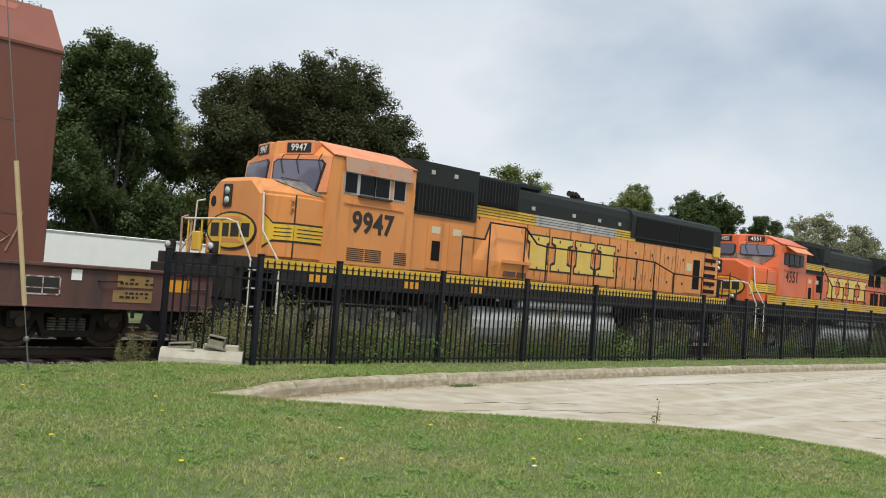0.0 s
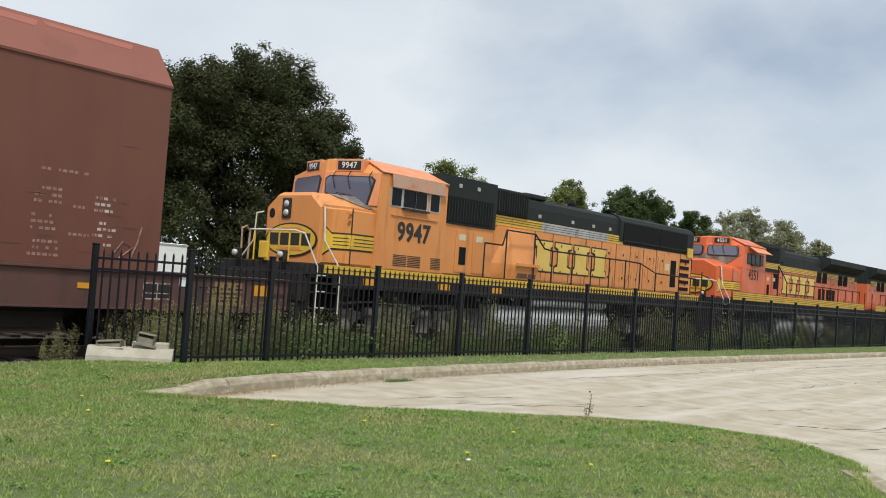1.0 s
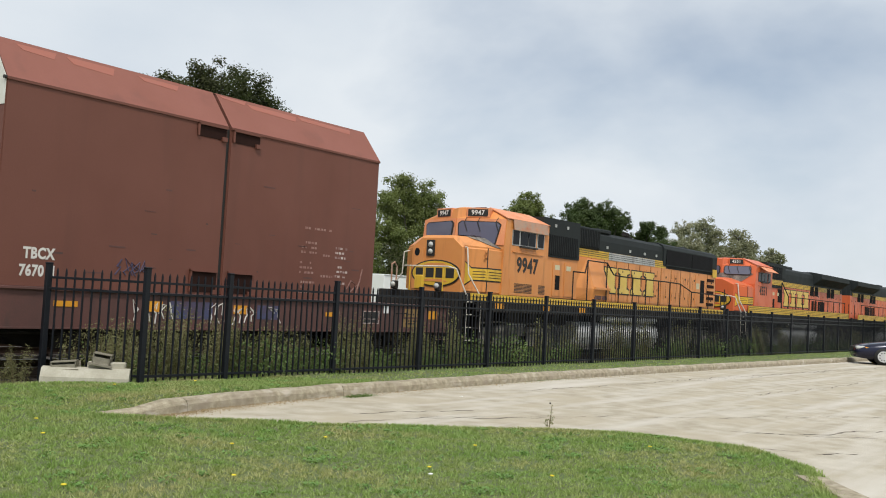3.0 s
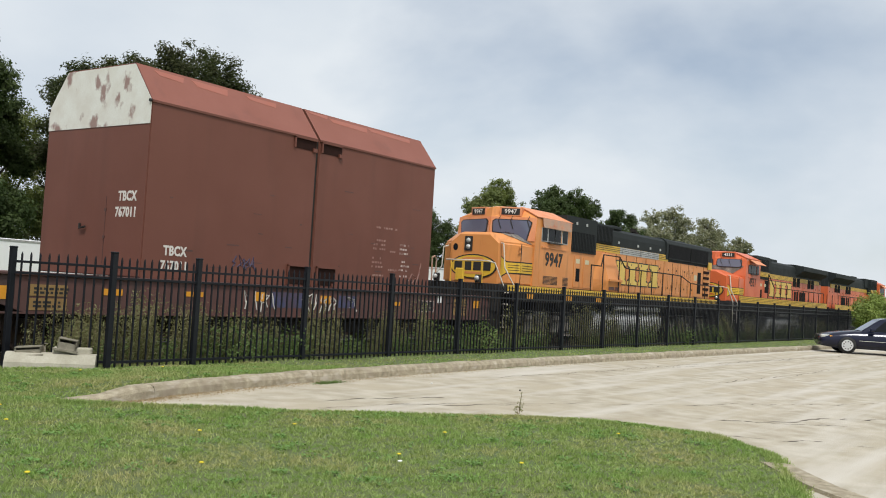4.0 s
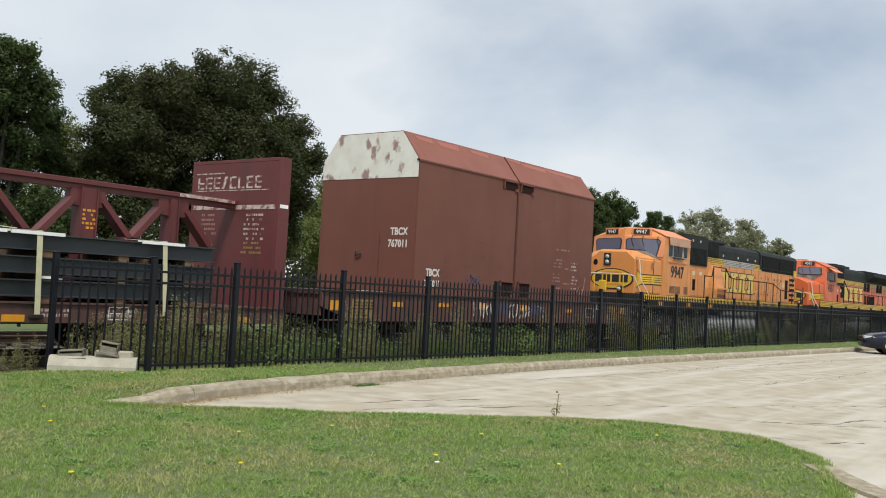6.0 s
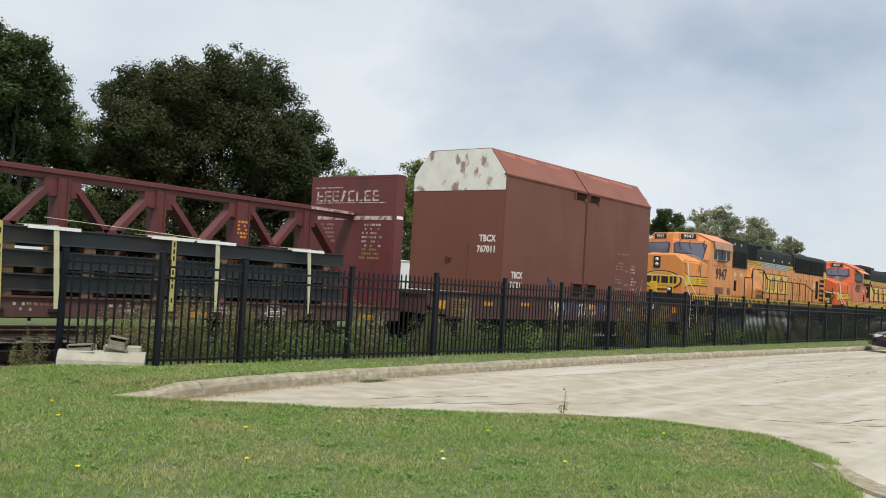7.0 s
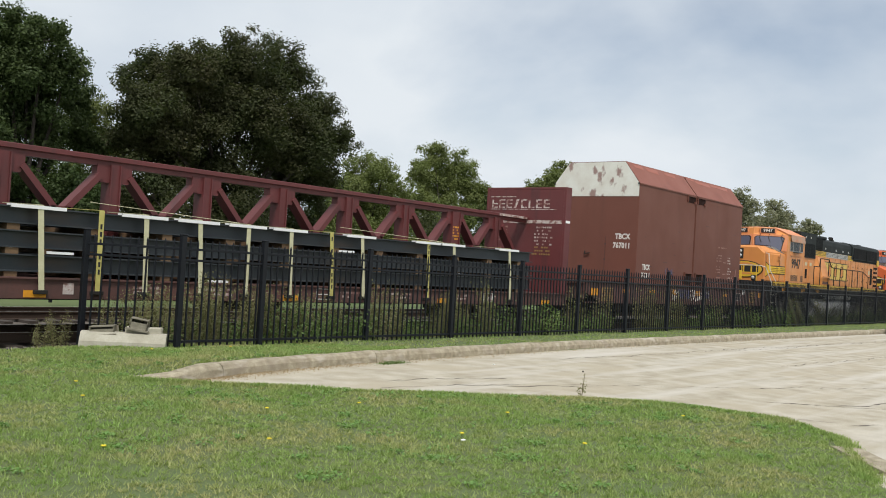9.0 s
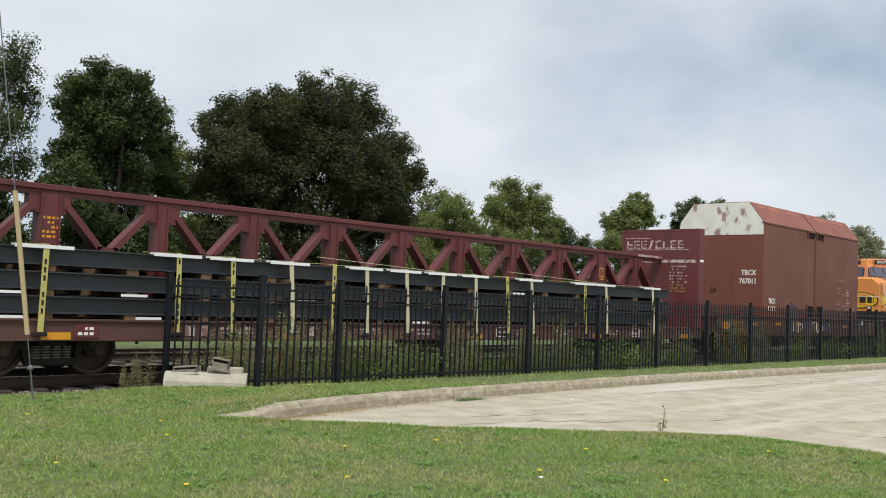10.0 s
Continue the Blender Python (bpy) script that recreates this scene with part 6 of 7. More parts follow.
def scatter_stones():
    rng = np.random.default_rng(4)
    n = 5200
    x = np.concatenate([rng.uniform(-1, 12, 4200), rng.uniform(12, 40, n - 4200)])
    y = rng.uniform(13.5, 15.6, n)
    z = ballast_height(x, y) + 0.015
    base = np.array([(1, 0, -.3), (-.5, .87, -.3), (-.5, -.87, -.3), (0.2, 0.1, .8), (-1, .1, .3), (.6, -.7, .4), (.5, .8, .35)])
    faces = [(0, 1, 6), (0, 6, 3), (0, 3, 5), (0, 5, 2), (1, 4, 6), (6, 4, 3), (4, 2, 5), (4, 5, 3), (1, 2, 4), (0, 2, 1)]
    r = rng.uniform(0.02, 0.05, n)
    a = rng.uniform(0, 6.28, n)
    ca, sa = np.cos(a), np.sin(a)
    bx = base[None, :, 0] * ca[:, None] - base[None, :, 1] * sa[:, None]
    by = base[None, :, 0] * sa[:, None] + base[None, :, 1] * ca[:, None]
    co = np.stack([x[:, None] + bx * r[:, None], y[:, None] + by * r[:, None], z[:, None] + base[None, :, 2] * r[:, None]], -1).reshape(-1, 3)
    f = (np.array(faces)[None] + (np.arange(n) * 7)[:, None, None]).reshape(-1, 3)
    me = bpy.data.meshes.new("ballast_stones")
    me.from_pydata(co.tolist(), [], f.tolist())
    me.materials.append(M["stone"])
    tagged(new("ballast_stones", me), "loose crushed ballast stones beside the rails", "gravel", kind="stuff")


scatter_stones()


# ---- fence along the track: posts, three rails, spear pickets ----
def fence(name, runs, spacing, height, label, posts_at, detail):
    F = thing(name, (runs[0][0][0], runs[0][0][1], 0), label, "fence")
    bm = bmesh.new()
    block(bm, -0.045, 0.045, -0.045, 0.045, -0.3, height, 0.006)
    block(bm, -0.052, 0.052, -0.052, 0.052, height - 0.005, height + 0.025, 0.01)
    post_mesh = mesh_of("post", bm, "fence")
    bm = bmesh.new()
    w = 0.0125
    vs = [(-w, -w), (w, -w), (w, w), (-w, w)]
    top = height - 0.06
    loft(bm, [[(x, y, 0.03) for x, y in vs], [(x, y, top - 0.05) for x, y in vs], [(x * 0.25, y * 0.25, top) for x, y in vs]])
    picket_mesh = mesh_of("picket", bm, "fence")
    far = bmesh.new()
    count = 0
    for (ax, ay), (bx, by) in runs:
        length = math.hypot(bx - ax, by - ay)
        dx, dy = (bx - ax) / length, (by - ay) / length
        turn = math.degrees(math.atan2(dy, dx))
        for z in (0.12, height - 0.40, height - 0.22):
            bm = bmesh.new()
            block(bm, 0, length, -0.018, 0.018, z - 0.02, z + 0.02, 0.003)
            bm.transform(pose(ax, ay, 0, 0, 0, turn))
            part("rail", bm, "fence", F)
        n = int(length / spacing)
        for k in range(1, n):
            x, y = ax + dx * k * length / n, ay + dy * k * length / n
            if any(math.hypot(x - px, y - py) < 0.07 for px, py in posts_at):
                continue
            if count < detail:
                ob = new("picket", picket_mesh)
                ob.parent = F
                ob.location = Vector((x, y, 0)) - ORIGIN[0]
                ob.rotation_euler = (0, 0, radians(turn))
            else:
                block(far, x - 0.011, x + 0.011, y - 0.011, y + 0.011, 0.03, height - 0.08)
            count += 1
    if far.verts:
        tagged(part("far_pickets", far, "fence", F), kind="stuff")
    else:
        far.free()
    for x, y in posts_at:
        ob = new("post", post_mesh)
        ob.parent = F
        ob.location = Vector((x, y, 0)) - ORIGIN[0]
    return F


FENCE_Y = 12.83
post_x = [9.19, 10.9] + [13.62 + 2.71 * k for k in range(24)]
fence("fence", [((8.39, 14.37), (9.19, FENCE_Y)), ((9.19, FENCE_Y), (post_x[-1], FENCE_Y))], 0.145, 1.85, "black powder-coated steel picket fence beside the track",
      [(8.39, 14.37)] + [(x, FENCE_Y) for x in post_x], 300)
fence("back_fence", [((2.0, 28.5), (40.0, 28.5))], 0.16, 1.3, "low black steel picket fence beyond the tracks", [(2.0 + 2.7 * k, 28.5) for k in range(15)], 200)


# ---- white trailers beyond the tracks ----
def trailer(x0, x1, y, top):
    T = thing("box_trailer", ((x0 + x1) / 2, y, -0.42), "long plain white box trailer parked beyond the tracks", "trailer", "white trailers")
    bm = bmesh.new()
    block(bm, x0, x1, y, y + 2.5, 0.55, top, 0.03)
    part("body", bm, "white", T)
    bm = bmesh.new()
    block(bm, x0, x1, y - 0.02, y, top - 0.09, top - 0.02)
    block(bm, x0, x1, y - 0.02, y, 0.56, 0.66)
    part("trim_rail", bm, "silver", T)
    k = x0 + 1.0
    while k < x1 - 1:
        bm = bmesh.new()
        rod(bm, (k, y + 0.1, 0.06), (k, y + 0.4, 0.06), 0.47, 18)
        part("wheel", bm, "tyre", T)
        k += 4.6
    bm = bmesh.new()
    block(bm, x0 + 0.3, x1 - 0.3, y + 0.4, y + 2.1, 0.3, 0.55)
    part("chassis", bm, "under", T)
    bm = bmesh.new()
    pipe(bm, [((x0 + x1) / 2 + 4, y + 0.3, top), ((x0 + x1) / 2 + 4, y + 0.3, top + 0.25), ((x0 + x1) / 2 + 4.3, y + 0.3, top + 0.2)], 0.03)
    part("roof_vent", bm, "galv", T)


trailer(2.0, 13.0, 33.0, 2.48)
trailer(13.2, 23.35, 33.0, 2.48)
trailer(38.6, 48.2, 33.0, 2.85)


# ---- leaves ----
def leaf_mesh(name, centres, normals_up, size, rng, material, slim=0.55):
    n = len(centres)
    a = rng.normal(size=(n, 3))
    if normals_up is not None:      # blades lie roughly across the outward direction of their twig
        a -= (a * normals_up).sum(1)[:, None] * normals_up
    a /= np.linalg.norm(a, axis=1)[:, None]
    b = rng.normal(size=(n, 3)) if normals_up is None else np.cross(normals_up, a)
    b -= (a * b).sum(1)[:, None] * a
    b /= np.linalg.norm(b, axis=1)[:, None]
    s = size * rng.uniform(0.6, 1.3, n)[:, None]
    co = np.stack([centres - a * s, centres + b * s * slim, centres + a * s, centres - b * s * slim], 1).reshape(-1, 3)
    f = np.arange(n * 4).reshape(-1, 4)
    me = bpy.data.meshes.new(name)
    me.vertices.add(n * 4)
    me.vertices.foreach_set("co", co.ravel())
    me.loops.add(n * 4)
    me.loops.foreach_set("vertex_index", f.ravel().astype(np.int32))
    me.polygons.add(n)
    me.polygons.foreach_set("loop_start", np.arange(n, dtype=np.int32) * 4)
    me.update(calc_edges=True)
    me.materials.append(M[material])
    return me


def crown_lobes(x, half, top, low, seed):
    """A rough spread of crown masses: (x, z, radius)."""
    rng = random.Random(seed)
    out = []
    for k in range(9):
        f = (k + 0.5) / 9 * 2 - 1
        arch = math.sqrt(max(0.05, 1 - abs(f) ** 2.2))
        r = half * rng.uniform(0.22, 0.34)
        out.append((x + f * half * 0.80, low + (top - low) * (0.30 + 0.70 * arch * rng.uniform(0.86, 1.0)) - r, r))
    for k in range(6):
        r = half * rng.uniform(0.30, 0.42)
        out.append((x + rng.uniform(-0.6, 0.6) * half, low + (top - low) * rng.uniform(0.2, 0.6), r))
    return out


def tree(x, y, lobes, low, seed, leaf, count, size, depth, sparse=0.0):
    """A trunk that forks into limbs, each reaching a mass of twig clumps; leaves are spread round the clumps."""
    rng = np.random.default_rng(seed)
    base = -0.42
    words = {"leaf_dark": "dark olive-green", "leaf_mid": "mid-green", "leaf_light": "bright green", "leaf_grey": "pale grey-green"}[leaf]
    T = thing("tree", (x, y, base), "broad %s leafy tree with an uneven crown" % words if not sparse else "thin %s tree with an open airy crown" % words, "tree", "trees beyond the tracks")
    top = max(z + r for _, z, r in lobes)
    trunk = bmesh.new()
    r0 = 0.026 * (top - base)
    fork = Vector((x, y, base + max(1.6, (low - base) * 0.8 + 1.2)))
    rod(trunk, (x, y, base), fork, r0, 9, r0 * 0.75)
    clumps, radii, weight = [], [], []
    for lx, lz, r in lobes:
        ly = y + rng.uniform(-0.7, 0.5) * depth
        lx, lz, r = lx * ly / y, 1.6 + (lz - 1.6) * ly / y, r * 1.06
        tip = Vector((lx, ly, lz))
        bend = fork.lerp(tip, 0.5) + Vector((0, 0, 0.05 * (top - low)))
        rod(trunk, fork, bend, r0 * 0.42, 6, r0 * 0.26)
        rod(trunk, bend, tip, r0 * 0.26, 5, r0 * 0.10)
        n = int(20 + 13 * min(r, 3))
        for k in range(n):
            d = rng.normal(size=3)
            d /= np.linalg.norm(d)
            d[2] = d[2] * 0.9 + 0.12
            q = r * rng.uniform(0.30, 0.94)
            c = np.array([lx, ly, lz]) + d * q
            clumps.append(c)
            cr = (0.20 + 0.22 * r) * rng.uniform(0.6, 1.3)
            radii.append(cr)
            weight.append(cr ** 2)
            if k % 3 == 0:
                rod(trunk, tip, c.tolist(), r0 * 0.09, 4, r0 * 0.03)
    part("trunk", trunk, "bark", T)
    clumps, radii, weight = np.array(clumps), np.array(radii), np.array(weight)
    which = rng.choice(len(clumps), count, p=weight / weight.sum())
    d = rng.normal(size=(count, 3))
    d /= np.linalg.norm(d, axis=1)[:, None]
    rad = radii[which] * rng.uniform(0.02, 1.0, count) ** 0.6 * np.where(rng.random(count) < 0.07, 1.35, 1.0)
    pts = clumps[which] + d * rad[:, None] * np.array([1, 1, 0.85]) - np.array([x, y, base])
    up = d * 0.7 + np.array([0, 0, 0.45]) + rng.normal(0, 0.42, (count, 3))
    up /= np.linalg.norm(up, axis=1)[:, None]
    crown = new("crown", leaf_mesh("crown", pts, up, size, rng, leaf))
    crown.parent = T
    return T


tree(31.4, 40, [(25.9, 10.0, 1.5), (27.3, 9.5, 1.8), (26.0, 8.3, 1.7), (30.2, 9.4, 2.0), (28.4, 10.7, 1.5), (29.8, 11.0, 1.6), (31.7, 11.7, 1.9), (34.3, 11.9, 1.7), (33.0, 10.2, 2.2), (37.2, 10.3, 1.6), (38.5, 8.6, 1.5), (28.6, 8.6, 2.2), (31.7, 8.7, 2.8), (26.8, 7.7, 2.2), (35.0, 8.1, 2.6), (25.4, 6.4, 1.4),
                (29.6, 5.7, 2.7), (34.3, 5.3, 2.5), (37.6, 6.0, 1.8), (26.6, 4.2, 2.0), (31.5, 3.4, 2.2), (36.0, 3.2, 2.0)], 1.0, 4, "leaf_dark", 270000, 0.080, 4.2)
tree(20.2, 40, [(18.9, 10.4, 1.2), (20.6, 10.5, 1.2), (18.3, 9.0, 1.2), (21.8, 9.3, 1.2), (20.0, 8.4, 1.9), (18.1, 7.3, 1.2), (22.4, 8.0, 0.9), (20.4, 6.1, 2.2), (17.8, 5.6, 1.4), (22.9, 6.2, 1.2),
                (19.0, 3.8, 1.9), (22.0, 3.8, 1.8), (20.5, 2.0, 1.7)], 0.8, 6, "leaf_mid", 145000, 0.078, 2.6)
tree(24.4, 44, [(25.2, 8.4, 1.2), (26.2, 7.0, 1.4), (25.0, 5.2, 1.6), (26.8, 4.0, 1.5), (24.2, 3.0, 1.5)], 0.6, 7, "leaf_light", 34000, 0.075, 1.8)
tree(13.6, 40, [(15.6, 10.8, 1.1), (14.6, 9.9, 1.4), (16.0, 9.1, 0.9), (15.2, 7.9, 1.2), (12.6, 11.4, 1.5), (11.6, 9.4, 1.6), (13.4, 7.4, 1.5), (15.8, 6.2, 1.2)], 1.4, 8, "leaf_mid", 30000, 0.060, 2.4, 0.4)
tree(7.0, 44, crown_lobes(7.0, 5.0, 12.0, 0.5, 10), 0.5, 10, "leaf_dark", 40000, 0.10, 3.5)
tree(16.4, 47, crown_lobes(16.4, 3.4, 7.6, 0.0, 11), 0.3, 11, "leaf_mid", 34000, 0.09, 2.5)
tree(49.0, 47, [(48.3, 8.1, 1.4), (50.6, 7.9, 1.4), (47.4, 6.7, 1.6), (52.0, 6.8, 1.5), (49.6, 5.6, 2.0), (46.5, 4.4, 1.8), (52.0, 4.2, 1.8), (49.0, 3.0, 2.0)], 0.5, 9, "leaf_light", 52000, 0.085, 2.4)
tree(74.5, 60, [(72.1, 12.3, 1.9), (76.2, 11.8, 2.0), (70.0, 10.4, 1.7), (74.1, 9.6, 2.7), (78.3, 10.0, 1.9), (71.0, 7.4, 2.4), (77.0, 7.0, 2.6), (74.0, 4.6, 2.8)], 0.8, 13, "leaf_light", 60000, 0.115, 3.2)
tree(84.0, 62, [(83.6, 8.8, 1.8), (87.0, 8.2, 1.7), (81.5, 7.4, 1.8), (85.0, 6.0, 2.2), (89.5, 6.6, 1.8), (87.0, 4.0, 2.2), (82.5, 4.0, 2.2)], 0.5, 16, "leaf_mid", 36000, 0.12, 3.0)
tree(60.5, 60, crown_lobes(60.5, 5.6, 9.4, 0.0, 12), 0.0, 12, "leaf_mid", 44000, 0.12, 4.0)
tree(95.2, 60, [(96.4, 13.8, 1.7), (94.4, 12.8, 1.8), (91.2, 11.2, 1.8), (98.4, 12.4, 1.8), (94.5, 9.9, 2.4), (91.5, 8.0, 2.2), (98.0, 8.4, 2.2), (95.0, 5.6, 2.6)], 1.0, 17, "leaf_light", 46000, 0.125, 3.0)
tree(113.5, 60, [(109.4, 14.4, 1.9), (115.6, 14.5, 2.1), (106.6, 12.6, 1.9), (120.6, 14.1, 1.9), (112.2, 12.4, 2.2), (117.8, 11.8, 2.4), (110.0, 9.6, 2.6), (115.0, 8.4, 2.8), (120.5, 9.6, 2.4)], 1.0, 18, "leaf_mid", 56000, 0.14, 3.6)
tree(131.5, 60, [(129.8, 13.9, 1.3), (134.6, 13.6, 1.3), (127.4, 12.0, 1.6), (132.0, 11.4, 2.0), (136.4, 11.0, 1.8), (131.0, 8.4, 2.4)], 1.0, 19, "leaf_mid", 24000, 0.15, 3.0)
tree(226.0, 90, [(215.6, 21.4, 2.9), (227.2, 23.0, 3.3), (236.4, 21.6, 3.1), (221.0, 18.2, 3.5), (231.0, 17.6, 3.6), (211.0, 17.0, 3.0), (240.0, 17.4, 3.2)], 4.0, 21, "leaf_grey", 15000, 0.26, 5.0, 0.6)
tree(258.0, 90, [(253.9, 22.5, 3.4), (263.0, 21.2, 2.8), (248.0, 19.4, 3.0), (258.0, 18.2, 3.4), (268.0, 17.6, 3.0)], 4.0, 22, "leaf_grey", 10000, 0.26, 5.0, 0.6)
tree(286.0, 90, [(284.0, 20.6, 2.6), (289.0, 19.4, 2.4), (280.0, 18.0, 2.6), (286.5, 16.6, 2.8)], 4.0, 23, "leaf_grey", 6500, 0.27, 4.0, 0.6)
tree(170.0, 75, crown_lobes(170.0, 14.0, 12.0, 0.0, 24), 0.0, 24, "leaf_mid", 16000, 0.3, 6.0)


def thicket():
    rng = np.random.default_rng(31)
    n = 150000
    x = rng.uniform(-15, 200, n)
    hgt = 4.2 + 1.6 * np.sin(x * 0.23) + 1.1 * np.sin(x * 0.61 + 1)
    z = -0.4 + hgt * rng.uniform(0, 1, n) ** 0.7
    y = 50 + rng.normal(0, 1.8, n) + np.clip((x - 40) * 0.12, 0, 18)
    me = leaf_mesh("thicket", np.stack([x, y, z], 1), None, 0.17, rng, "leaf_dark")
    tagged(new("thicket", me), "dense dark green undergrowth along the tree line", "undergrowth", kind="stuff")


thicket()


# ---- weeds behind the fence ----
def weed_plant(kind, seed):
    rng = np.random.default_rng(seed)
    tall = kind == "tall"
    W = thing("weed" if tall else "vine_bush", (0, 0, 0), "tall seedy olive-green weed growing behind the fence" if tall else "leafy green vine bush tangled behind the fence", "weed" if tall else "bush", "weeds along the fence")
    stems = bmesh.new()
    pts = []
    for k in range(9 if tall else 12):
        a = rng.uniform(0, 6.28)
        r0, r1 = rng.uniform(0, 0.12), rng.uniform(0.1, 0.32) if tall else rng.uniform(0.2, 0.65)
        h = rng.uniform(0.6, 1.35) if tall else rng.uniform(0.35, 0.85)
        p, q = Vector((math.cos(a) * r0, math.sin(a) * r0, -0.3)), Vector((math.cos(a) * r1, math.sin(a) * r1, h))
        rod(stems, p, q, 0.007, 4, 0.003)
        for _ in range(150 if tall else 90):
            f = rng.uniform(0.25, 1.02)
            c = p.lerp(q, f)
            sp = 0.055 if tall else 0.13
            pts.append((c.x + rng.normal(0, sp), c.y + rng.normal(0, sp), c.z + rng.normal(0, sp * 0.8)))
    tagged(part("stem", stems, "stalk", W), kind="stuff")
    ob = new("leaves", leaf_mesh("leaves", np.array(pts), None, 0.028 if tall else 0.034, rng, "weed" if tall else "weed_green", 0.34 if tall else 0.5))
    ob.parent = W
    return W


def grow_weeds():
    rng = np.random.default_rng(12)
    kinds = [weed_plant("tall", 1), weed_plant("tall", 2), weed_plant("tall", 3), weed_plant("vine", 4), weed_plant("vine", 5)]
    spots = []
    for x in np.arange(8.8, 11.6, 0.17):
        spots.append((x + rng.uniform(-0.1, 0.1), rng.uniform(13.15, 14.35), int(rng.choice([0, 1, 2, 3, 4], p=[.29, .29, .26, .09, .07])), rng.uniform(0.7, 1.05)))
    for x in np.arange(11.6, 18.5, 0.21):
        spots.append((x + rng.uniform(-0.15, 0.15), rng.uniform(13.15, 14.35), int(rng.choice([0, 1, 2, 3, 4], p=[.16, .16, .16, .27, .25])), rng.uniform(0.6, 0.95)))
    for x in np.arange(18.5, 62, 0.85):
        spots.append((x + rng.uniform(-0.2, 0.2), rng.uniform(13.15, 14.3), int(rng.choice([0, 1, 2, 3, 4], p=[.20, .18, .18, .24, .2])), rng.uniform(0.7, 1.2)))
    for x, y in ((11.7, 13.2), (12.3, 13.3), (13.0, 13.5), (13.8, 13.2)):
        spots.append((x, y, 3 + int(x * 10) % 2, 0.9))
    for x, y in ((8.15, 14.55), (7.9, 14.7)):
        spots.append((x, y, int(x * 10) % 3, 0.6))
    used = set()
    for x, y, k, s in spots:
        z = float(lawn_height(np.array([x]), np.array([y]))[0])
        m = pose(x, y, z, 0, 0, rng.uniform(0, 360))
        if k in used:
            ob = copy_thing(kinds[k], m)
        else:
            ob = kinds[k]
            ob.matrix_basis = m
            used.add(k)
        ob.scale = (s, s, s)


grow_weeds()


# ---- lawn grass ----
def grass():
    rng = np.random.default_rng(77)
    n = 660000
    near = rng.random(n) < 0.86
    x = np.where(near, rng.uniform(-1.5, 12.2, n), rng.uniform(7, 60, n))
    y = np.where(near, rng.uniform(1.8, 13.4, n), rng.uniform(9.9, 13.3, n))
    d = np.hypot(x, y)
    keep = (rng.random(n) < np.clip(9.0 / d, 0.25, 1)) & ~inside(LOT, x, y)
    keep &= ~((y > 9.6) & (y < 10.5) & inside([(a, b + 0.19) for a, b in FAR_EDGE] + [(95, 0), (6.4, 0)], x, y) & (x > 6.6))
    x, y = x[keep], y[keep]
    tuft = rng.random(len(x)) < 0.8
    cell = 0.11
    hx, hy = np.floor(x / cell), np.floor(y / cell)
    jx, jy = np.mod(np.sin(hx * 12.9 + hy * 78.2) * 43758.5, 1), np.mod(np.sin(hx * 39.3 + hy * 11.1) * 24634.6, 1)
    x = np.where(tuft, (hx + 0.15 + 0.7 * jx) * cell + rng.normal(0, 0.020, len(x)), x)
    y = np.where(tuft, (hy + 0.15 + 0.7 * jy) * cell + rng.normal(0, 0.020, len(y)), y)
    bare = np.mod(np.sin(hx * 7.31 + hy * 45.7) * 9631.2, 1) < 0.30
    keep = ~(bare & (rng.random(len(x)) < 0.66))
    x, y = x[keep], y[keep]
    # a ragged overgrown fringe along the lawn's edge
    k = 16000
    seg = rng.integers(0, 11, k)
    f = rng.random(k)
    e = np.array(NEAR_EDGE)
    fx = e[seg, 0] * (1 - f) + e[seg + 1, 0] * f + rng.normal(-0.03, 0.05, k)
    fy = e[seg, 1] * (1 - f) + e[seg + 1, 1] * f + rng.normal(-0.03, 0.05, k)
    x, y = np.concatenate([x, fx]), np.concatenate([y, fy])
    n = len(x)
    z = np.maximum(lawn_height(x, y), 0.0)
    patch = 0.5 + 0.5 * np.sin(x * 2.3 + 1.3 * np.sin(y * 1.9)) * np.sin(y * 2.7 + x)
    h = rng.uniform(0.014, 0.044, n) * (0.75 + 0.5 * patch)
    h[-k:] *= 1.25
    a = rng.uniform(0, 6.28, n)
    w = rng.uniform(0.004, 0.0085, n) * np.clip(np.hypot(x, y) / 8, 0.8, 2.0)
    lx, ly = rng.normal(0, 0.026, n), rng.normal(0, 0.026, n)
    co = np.empty((n, 3, 3))
    co[:, 0] = np.stack([x - np.cos(a) * w, y - np.sin(a) * w, z - 0.01], 1)
    co[:, 1] = np.stack([x + np.cos(a) * w, y + np.sin(a) * w, z - 0.01], 1)
    co[:, 2] = np.stack([x + lx, y + ly, z + h], 1)
    me = bpy.data.meshes.new("grass")
    me.vertices.add(n * 3)
    me.vertices.foreach_set("co", co.ravel())
    me.loops.add(n * 3)
    me.loops.foreach_set("vertex_index", np.arange(n * 3, dtype=np.int32))
    me.polygons.add(n)
    me.polygons.foreach_set("loop_start", np.arange(n, dtype=np.int32) * 3)
    me.update(calc_edges=True)
    me.materials.append(M["grass"])
    tagged(new("grass", me), "short mown lawn grass with dry tips", "grass", kind="stuff")


grass()


